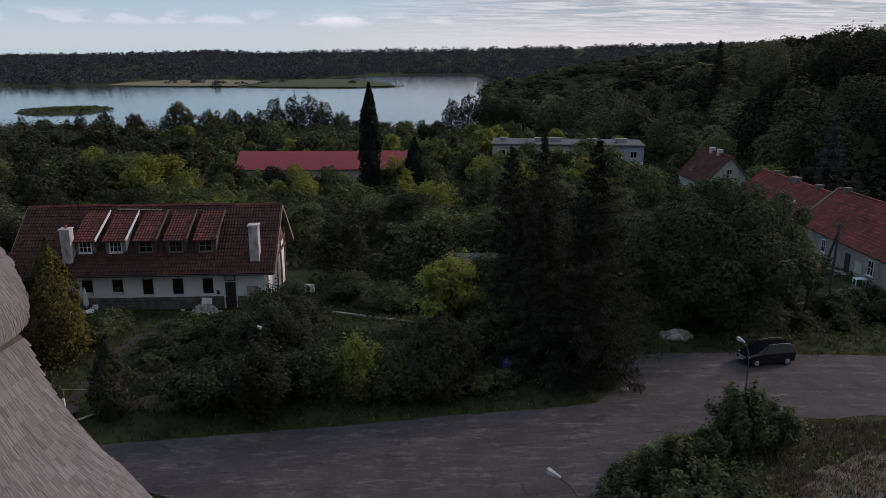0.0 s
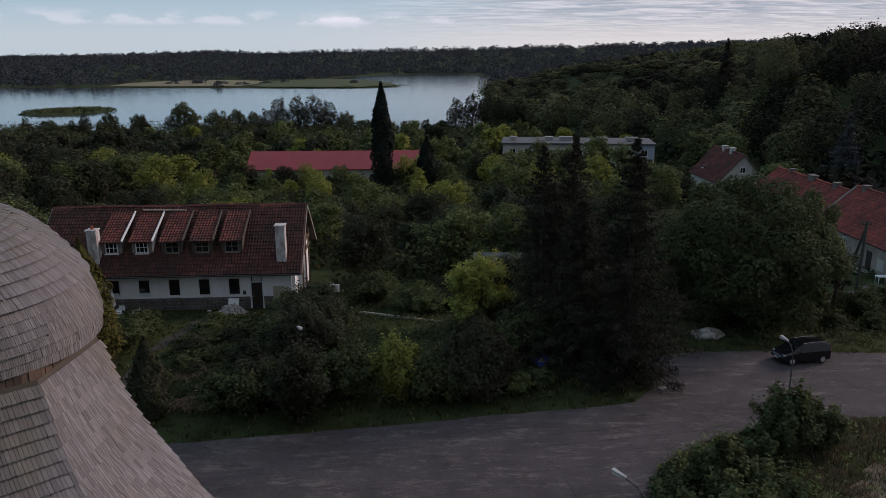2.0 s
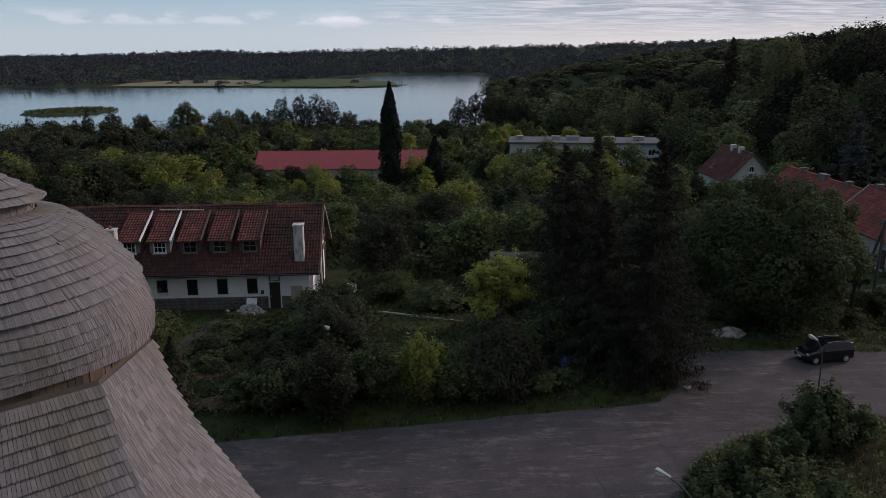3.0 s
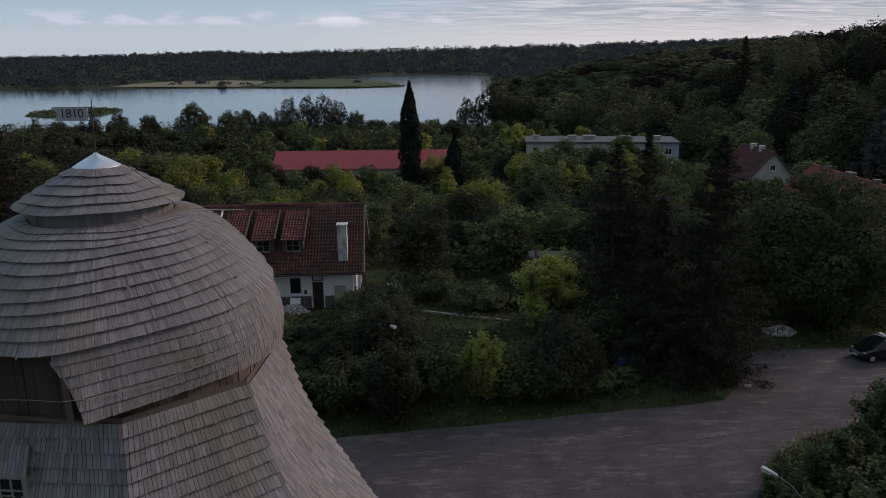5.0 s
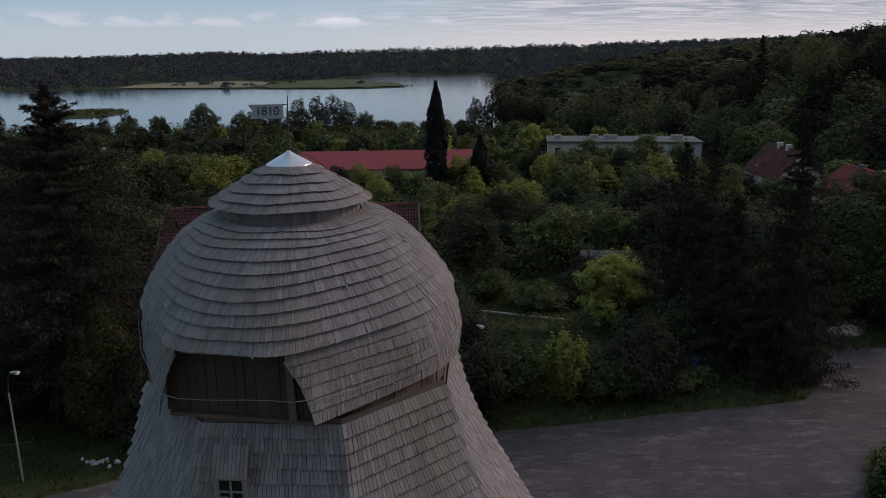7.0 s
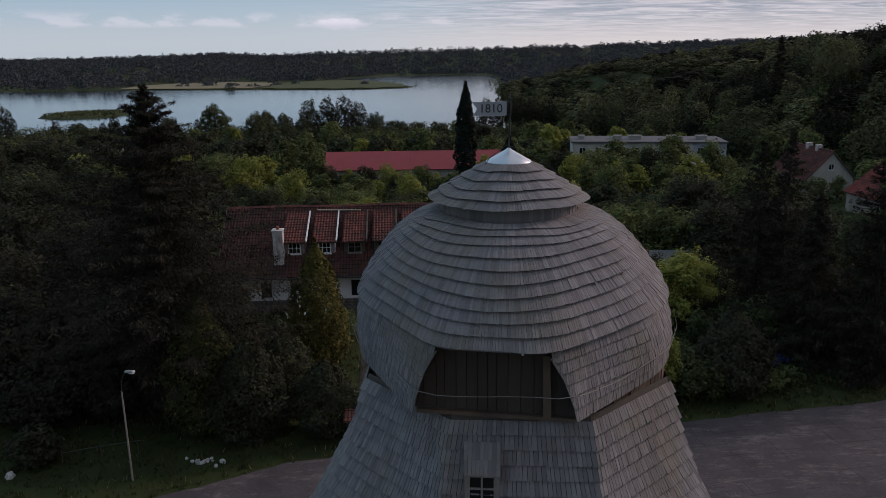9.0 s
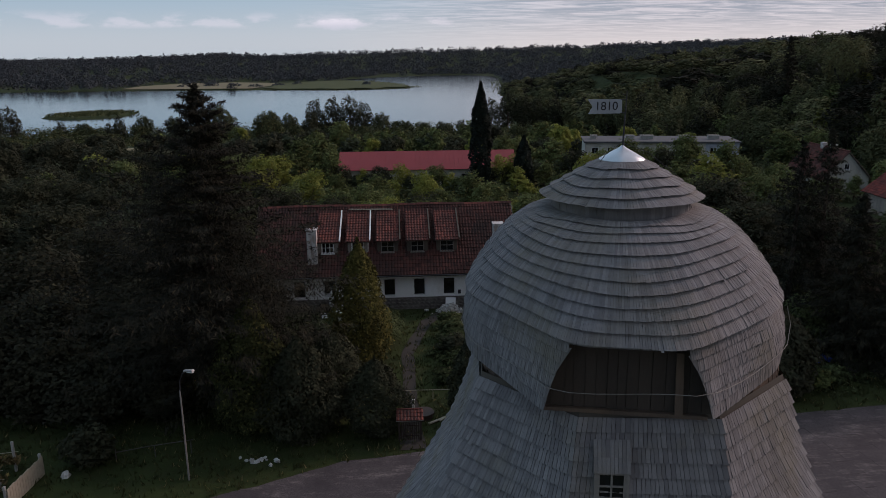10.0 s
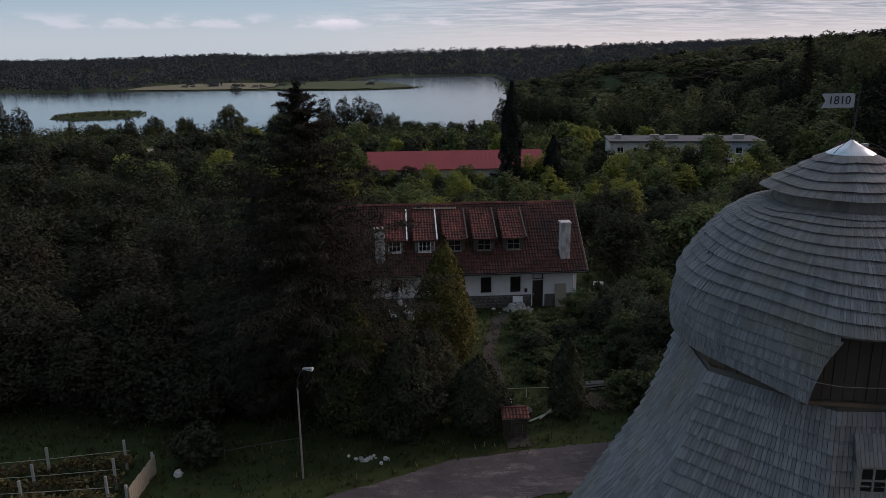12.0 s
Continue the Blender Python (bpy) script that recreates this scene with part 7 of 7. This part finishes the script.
def garden_chair(at, turn):
    t = thing("garden_chair", at, turn, "white plastic garden armchair", "chair", "white garden chairs")
    part("seat", Geo().box(-0.24, 0.24, -0.23, 0.23, 0.40, 0.43), M_PVC, t, bevel=0.01)
    part("backrest", Geo().hexa([(-0.24, 0.2, 0.43), (0.24, 0.2, 0.43), (0.24, 0.23, 0.43), (-0.24, 0.23, 0.43), (-0.2, 0.32, 0.85), (0.2, 0.32, 0.85), (0.2, 0.35, 0.85), (-0.2, 0.35, 0.85)]), M_PVC, t)
    for x in (-0.25, 0.25):
        part("armrest", Geo().box(x - 0.025, x + 0.025, -0.22, 0.25, 0.62, 0.65), M_PVC, t)
        for y in (-0.2, 0.2):
            part("leg", Geo().tube([(x, y, 0), (x * 0.95, y * 0.9, 0.62 if y < 0 else 0.42)], 0.022, 6), M_PVC, t)
    return t


table = thing("garden_table", (-27.2, 56.0, HX), 0, "round white plastic garden table", "table")
part("tabletop", Geo().tube([(0, 0, 0.70), (0, 0, 0.73)], 0.5, 24), M_PVC, table)
for k in range(4):
    a = radians(45 + 90 * k)
    part("leg", Geo().tube([(0.38 * math.cos(a), 0.38 * math.sin(a), 0), (0.3 * math.cos(a), 0.3 * math.sin(a), 0.7)], 0.025, 6), M_PVC, table)
garden_chair((-27.3, 56.9, HX), 0)
garden_chair((-26.0, 56.5, HX), -75)
garden_chair((-27.0, 55.1, HX), 170)
garden_chair((-28.3, 55.8, HX), 95)
parasol = thing("parasol", (-27.9, 57.0, HX), 0, "closed white garden parasol", "parasol")
part("pole", Geo().tube([(0, 0, 0), (0, 0, 2.35)], 0.02, 8), M_PVC, parasol)
part("canopy", Geo().tube([(0, 0, 0.85), (0, 0, 1.0), (0, 0, 1.6), (0, 0, 2.2), (0, 0, 2.32)], [0.17, 0.22, 0.16, 0.07, 0.02], 12), M_CLOTH, parasol, "furled white canopy")
part("foot", Geo().tube([(0, 0, 0), (0, 0, 0.12)], [0.28, 0.22], 16), M_CONC, parasol)
# heap of rubble and boards by the door
rr2 = random.Random(15)
heap = thing("rubble_heap", (-18.8, 57.3, -0.85), 5, "heap of pale builder's rubble and broken boards", "rubble")
for i in range(70):
    x, y = rr2.gauss(0, 0.62), rr2.gauss(0, 0.42)
    z = max(0.06, 1.05 - 0.85 * math.hypot(x, y * 1.3)) * rr2.uniform(0.35, 1.0)
    a, b, c_ = rr2.uniform(0.1, 0.3), rr2.uniform(0.08, 0.22), rr2.uniform(0.04, 0.12)
    part("chunk", Geo().box(-a, a, -b, b, -c_, c_, pose(x, y, z, rr2.uniform(-35, 35), rr2.uniform(-35, 35), rr2.uniform(0, 180))), M_RUBBLE if rr2.random() < 0.75 else M_CONC, heap)
part("panel", Geo().box(-0.4, 0.4, -0.02, 0.02, -0.25, 0.25, pose(0.15, 0.5, 0.95, -20, 5, 3)), M_FRAME, heap, "white panel on the heap")
part("panel", Geo().box(-0.5, 0.5, -0.3, 0.3, -0.03, 0.03, pose(-0.3, -1.2, 0.06, 4, 0, 8)), M_FRAME, heap)
solo("white_bucket", Geo().tube([(0, 0, 0), (0, 0, 0.3)], [0.13, 0.16], 14), M_PVC, "white plastic bucket on the ground", "bucket", at=(-20.6, 57.6, -0.85))
solo("stone_slab", Geo().box(-0.9, 0.9, -0.3, 0.3, 0, 0.18), M_CONC, "grey stone slab by the door", "slab", at=(-17.2, 56.9, -0.86), turn=5, bevel=0.03)

# garden gate with a little tiled roof
gate = thing("garden_gate", (-21.0, 35.65, 0), 3, "dark slatted garden gate under a small red-tiled canopy", "gate")
for x in (-0.75, 0.75):
    part("post", Geo().box(x - 0.07, x + 0.07, -0.07, 0.07, -0.3, 1.72), M_DOOR, gate)
for i in range(9):
    x = -0.6 + 0.15 * i
    part("slat", Geo().box(x - 0.03, x + 0.03, -0.03, 0.0, 0.1, 1.3), M_DOOR, gate)
for z in (0.35, 1.05):
    part("rail", Geo().box(-0.66, 0.66, 0.0, 0.04, z - 0.04, z + 0.04), M_DOOR, gate)
canopy = part("canopy", slab(Geo(), (-0.95, -0.5, 1.62), (0.95, -0.5, 1.62), (0.95, 0.35, 2.0), (-0.95, 0.35, 2.0), 0.06), M_GREYWOOD, gate)
for j in range(3):
    for i in range(8):
        g2 = tiles(Geo(), (-0.95 + 0.2375 * i, -0.5 + 0.283 * j, 1.62 + 0.127 * j), (1, 0, 0), (0, 0.85, 0.38), 0.2375, 0.31, 0.2375, 0.31, seed=70 + 8 * j + i)
        part("tile", g2, M_ROOF_DORMER, canopy)
part("ridge_board", Geo().box(-0.9, 0.9, 0.3, 0.42, 2.0, 2.08), M_ROOF_DORMER, gate)
# round pond rim, hose and frame behind the gate
geo = Geo()
rim_pts = [(0.55 * math.cos(a * 0.3), 0.4 * math.sin(a * 0.3), 0.25) for a in range(22)]
solo("tub", Geo().tube([(0, 0, 0), (0, 0, 0.35)], [0.5, 0.58], 18).tube(rim_pts, 0.05, 6), M_DOOR, "dark round tub in the garden", "tub", at=(-20.4, 38.2, 0))
solo("plank", Geo().box(-0.9, 0.9, -0.06, 0.06, 0, 0.05), M_PALEWOOD, "pale plank lying in the grass", "plank", at=(-19.4, 37.9, 0.06), turn=40)
solo("plank", Geo().box(-0.7, 0.7, -0.05, 0.05, 0, 0.05), M_PALEWOOD, "pale plank lying in the grass", "plank", at=(-19.1, 38.1, 0.1), turn=55)
gate.scale = (0.72, 0.72, 0.8)
bed = thing("bed_frame", (-19.9, 40.4, 0), 0, "thin wire-and-cane frame over a garden bed", "garden frame")
part("rail", Geo().tube([(-1.9, 0, 0.55), (1.9, 0, 0.62), (2.2, -1.3, 0.3)], 0.018, 6), M_PALEWOOD, bed)
for x in (-1.8, 0, 1.8):
    part("stake", Geo().tube([(x, 0, -0.1), (x, 0, 0.62)], 0.02, 6), M_PALEWOOD, bed)
post = thing("garden_post", (-20.95, 38.9, 0), 0, "short white post beside the path", "post")
part("post", Geo().box(-0.07, 0.07, -0.07, 0.07, 0, 0.7), M_PVC, post, bevel=0.01)


def wood_stack(at, turn, n, length, seed, label):
    t = thing("wood_stack", at, turn, label, "wood pile", "stacks of poles")
    q = random.Random(seed)
    for i in range(n):
        y, z = q.uniform(-0.35, 0.35), 0.06 + 0.09 * (i // 4)
        k = length * q.uniform(0.7, 1.0)
        part("pole", Geo().tube([(-k / 2, y + q.uniform(-0.15, 0.15), z), (k / 2, y + q.uniform(-0.15, 0.15), z + q.uniform(-0.03, 0.05))], [q.uniform(0.03, 0.06), q.uniform(0.02, 0.04)], 6), M_GREYWOOD, t)
    return t


wood_stack((-15.6, 41.6, 0), 8, 16, 2.2, 3, "low stack of pale cut poles by the hedge")


def brush_pile(at, spread, n, seed):
    """A loose heap of cut twigs."""
    q, g = random.Random(seed), Geo()
    for _ in range(n):
        x, y, a = q.gauss(0, spread * 0.45), q.gauss(0, spread * 0.3), q.uniform(0, 3.14)
        k, z = q.uniform(0.3, 0.8), 0.04 + 0.45 * q.random() * max(0.1, 1 - math.hypot(x, y) / spread)
        g.tube([(x - k * math.cos(a), y - k * math.sin(a), z * 0.6), (x, y, z + 0.05), (x + k * math.cos(a), y + k * math.sin(a), z * q.uniform(0.5, 1.5))], [0.014, 0.012, 0.005], 4, False)
    t = thing("brush_pile", at, 0, "heap of dry brown cut twigs in the garden", "brushwood", "heaps of brushwood")
    tagged(part("brushwood", g, M_STRAW, t), kind="stuff")
    return t


brush_pile((-17.6, 44.0, ground_at(-17.6, 44.0)), 1.5, 240, 61)
brush_pile((-16.4, 39.6, 0), 1.2, 160, 62)
brush_pile((-18.4, 47.4, ground_at(-18.4, 47.4)), 1.3, 160, 63)
# edging beam across the lawn
solo("edging_beam", Geo().box(-3.5, 3.5, -0.09, 0.09, 0, 0.16), M_PALEWOOD, "long pale timber edging across the lawn", "beam", at=(-5.44, 55.6, ground_at(-5.44, 55.6)), turn=-20, bevel=0.02)
tarp = thing("blue_tarp", (4.3, 45.4, 0), 15, "crumpled blue plastic sheet over stacked pots", "tarpaulin")
bm = bmesh.new()
bmesh.ops.create_grid(bm, x_segments=14, y_segments=10, size=0.7)
for v in bm.verts:
    v.co.z = 0.35 + 0.25 * noise.noise(v.co * 2.5) - 0.45 * v.co.length_squared * 0.6
me = bpy.data.meshes.new("sheet")
bm.to_mesh(me)
bm.free()
part("sheet", me, M_BLUETARP, tarp)
part("crate", Geo().box(-0.5, 0.5, -0.4, 0.4, 0, 0.3), M_GREYWOOD, tarp, bevel=0.01)

# trellis of vines and the pale fence at the western edge
for j, (x0, y0, x1, y1) in enumerate(((-46.5, 31.9, -39.4, 33.2), (-46.5, 30.6, -39.2, 31.5), (-46.5, 29.4, -38.9, 30.0))):
    vine = thing("vine_row", (0, 0, 0), 0, "row of yellowing vines on wires and pale posts", "vines", "vine rows")
    for k in range(3):
        t_ = (0.05, 0.5, 0.97)[k]
        px, py = x0 + (x1 - x0) * t_, y0 + (y1 - y0) * t_
        part("post", Geo().box(px - 0.05, px + 0.05, py - 0.05, py + 0.05, -0.2, 1.55), M_CONC, vine)
    for z in (0.55, 1.0):
        part("wire", Geo().tube([(x0, y0, z), ((x0 + x1) / 2, (y0 + y1) / 2, z - 0.04), (x1, y1, z)], 0.014, 5), M_PALEWOOD, vine)
    rv = rng(500 + j)
    u = rv.random(1500)
    pts = np.stack([x0 + (x1 - x0) * u + rv.normal(size=1500) * 0.1, y0 + (y1 - y0) * u + rv.normal(size=1500) * 0.16, 0.35 + 0.4 * rv.random(1500) + 0.25 * np.sin(u * 22 + j) * rv.random(1500)], 1)
    part("foliage", arrays("foliage", leaves(pts, 0.10, rv, 0.3), 4, L_VINE), None, vine)
fence = thing("board_fence", (-38.2, 30.0, 0), 88, "short pale board fence", "fence")
for i in range(15):
    part("board", Geo().box(0.19 * i, 0.19 * i + 0.17, -0.015, 0.015, 0.02, 0.95 + 0.02 * (i % 3)), M_PALEWOOD, fence)
part("rail", Geo().box(0, 2.85, 0.016, 0.06, 0.7, 0.78), M_PALEWOOD, fence)
for x in (0.0, 2.8):
    part("post", Geo().box(x - 0.05, x + 0.05, 0.06, 0.16, -0.2, 1.1), M_CONC, fence)
rail = thing("rail_fence", (-35.2, 34.0, 0), 8, "low broken wooden rail in the grass", "fence")
part("rail", Geo().tube([(0, 0, 0.45), (1.6, 0.1, 0.6), (3.6, 0.3, 0.66)], 0.022, 6), M_DARKPOLE, rail)
for x in (0.0, 1.8, 3.5):
    part("post", Geo().tube([(x, 0.05 * x, -0.2), (x, 0.05 * x, 0.62)], 0.03, 6), M_DARKPOLE, rail)
white_table = thing("plastic_table", (41.6, 73.4, ground_at(41.6, 73.4)), 0, "white plastic table by the cottage wall", "table")
part("tabletop", Geo().box(-0.6, 0.6, -0.4, 0.4, 0.70, 0.74), M_PVC, white_table, bevel=0.01)
for x in (-0.5, 0.5):
    for y in (-0.3, 0.3):
        part("leg", Geo().box(x - 0.03, x + 0.03, y - 0.03, y + 0.03, 0, 0.7), M_PVC, white_table)
patch("cottage_path", ragged([(30, 63.5), (34, 66), (38, 69.6), (41.5, 72.6), (41.2, 73.6), (37.5, 71), (33.5, 67.4), (29.6, 64.8)], 0.14, 0.8, 9), 0.05, M_VERGEPATH, "pale trodden path to the cottages", "path", cell=2.0)

junk, q = thing("scrap_heap", (40.9, 78.6, ground_at(40.9, 78.6)), 0, "small heap of broken boards and stones by the cottage door", "rubble"), random.Random(91)
for i in range(14):
    part("board" if i % 2 else "chunk", Geo().box(-0.5, 0.5, -0.08, 0.08, -0.03, 0.03, pose(q.gauss(0, 0.4), q.gauss(0, 0.9), 0.06 + 0.03 * i, q.uniform(-15, 15), q.uniform(-20, 20), q.uniform(0, 180))), M_RUBBLE if i % 3 else M_GREYWOOD, junk)

# ---- grass ----


def tufts(name, spots, size, material, label, seed):
    rv = rng(seed)
    pts = np.repeat(np.array(spots), 5, axis=0) + rv.normal(size=(len(spots) * 5, 2)) * 0.10
    n_ = len(pts)
    z = land(pts[:, 0], pts[:, 1])
    a = rv.uniform(0, 6.28, n_)
    lean = rv.normal(size=(n_, 2)) * 0.4
    hgt = size * rv.uniform(0.5, 1.4, n_)
    w = (0.07 if size > 0.25 else 0.14) * hgt
    base_ = np.stack([pts[:, 0], pts[:, 1], z], 1)
    side_ = np.stack([np.cos(a) * w, np.sin(a) * w, np.zeros(n_)], 1)
    tip = base_ + np.stack([lean[:, 0] * hgt, lean[:, 1] * hgt, hgt], 1)
    blades_ = np.stack([base_ - side_, base_ + side_, tip], 1)
    return solo(name, arrays(name, blades_, 3, material), None, label, "grass", "stuff")


def off_road(x, y):
    far_edge = np.interp(x, [-34, -28.6, -24.2, -15.9, 1.1, 8.5, 11.0, 15, 28.8, 45], [28.6, 31.2, 33.6, 35.3, 38.3, 39.7, 44.5, 47.2, 46.7, 45.5])
    near_edge = np.interp(x, [-34, -26, -20.2, -13.7, -9, -4, 4, 8.8, 12, 19.6, 45], [24.6, 28, 30.6, 31, 28.6, 24.8, 25.5, 33.6, 35.8, 37.7, 36.5])
    return (y > far_edge) | (y < near_edge)


rv = rng(600)
n = 30000
gx, gy = rv.uniform(-50, 40, n), rv.uniform(24, 62, n)
dense = rv.random(n) < np.where(gy < 48, 0.8, 0.45)
ok = off_road(gx, gy) & dense & ~((gx > -38) & (gx < -13) & (gy > 57.5)) & (np.hypot(gx + 15, gy - 18.3) > 7.5)
solo_spots = np.stack([gx[ok], gy[ok]], 1)
tufts("meadow_grass", solo_spots, 0.20, L_GRASS, "rough green grass of verges and lawns", 601)
gx, gy = rv.uniform(6, 32, 13000), rv.uniform(20, 38, 13000)
ok = off_road(gx, gy)
ok &= rv.random(13000) < np.where((gx > 17) & (gy < 34), 0.45, 0.95)
tufts("dry_grass", np.stack([gx[ok], gy[ok]], 1), 0.30, L_DRYGRASS, "tall dry yellowing grass on the near verge", 602)
gx, gy = rv.uniform(5, 32, 7000), rv.uniform(20, 38, 7000)
ok = off_road(gx, gy) & ((gx < 15) | (rv.random(7000) < 0.25))
pts = np.stack([gx[ok], gy[ok], 0.05 + 0.5 * rv.random(int(ok.sum())) ** 2], 1)
pts = np.repeat(pts, 5, axis=0) + rv.normal(size=(len(pts) * 5, 3)) * (0.18, 0.18, 0.05)
solo("verge_weeds", arrays("verge_weeds", leaves(pts, 0.09, rv, 0.6, True), 3, L_MIXED), None, "green weeds among dry grass on the near verge", "weeds", "stuff")

# ---- paving slabs that show through on the road ----
turned = Matrix.Rotation(radians(10.5), 4, "Z")
slab_meshes = []
for k in range(4):
    q = random.Random(700 + k)
    c4 = [(-0.5488 + q.uniform(0, 0.012), -0.5488 + q.uniform(0, 0.012)), (0.5488 - q.uniform(0, 0.012), -0.5488 + q.uniform(0, 0.012)), (0.5488 - q.uniform(0, 0.012), 0.5488 - q.uniform(0, 0.012)), (-0.5488 + q.uniform(0, 0.012), 0.5488 - q.uniform(0, 0.012))]
    g2 = Geo().hexa([(x, y, 0.0) for x, y in c4] + [(x * 0.998, y * 0.998, 0.036) for x, y in c4])
    me = g2.mesh("slab")
    me.materials.append(M_ROAD)
    slab_meshes.append(me)
q = random.Random(710)
count_ = 0
for j in range(-12, 14):
    for i in range(-26, 26):
        at_ = turned @ Vector((i * 1.1, j * 1.1, 0)) + Vector((-4.0, 33.0, 0))
        top_edge = float(np.interp(at_.x, [-24.2, -15.9, 1.1, 8.5, 12], [33.6, 35.3, 38.3, 39.7, 41.5])) - 0.9
        low_edge = float(np.interp(at_.x, [-20.2, -13.7, -9, -4, 4, 8.8, 12], [31.4, 31.6, 29.4, 28.4, 28.4, 34.4, 36.6])) + 0.6
        if not (-20 < at_.x < 12 and low_edge < at_.y < top_edge) or count_ >= 300 or q.random() < 0.08:
            continue
        ob = new("slab", q.choice(slab_meshes))
        ob.parent = road
        ob.matrix_world = Matrix.Translation((at_.x, at_.y, -0.004 + q.uniform(0, 0.006))) @ turned @ pose(0, 0, 0, q.uniform(-0.3, 0.3), q.uniform(-0.3, 0.3), 90 * q.randrange(4))
        count_ += 1
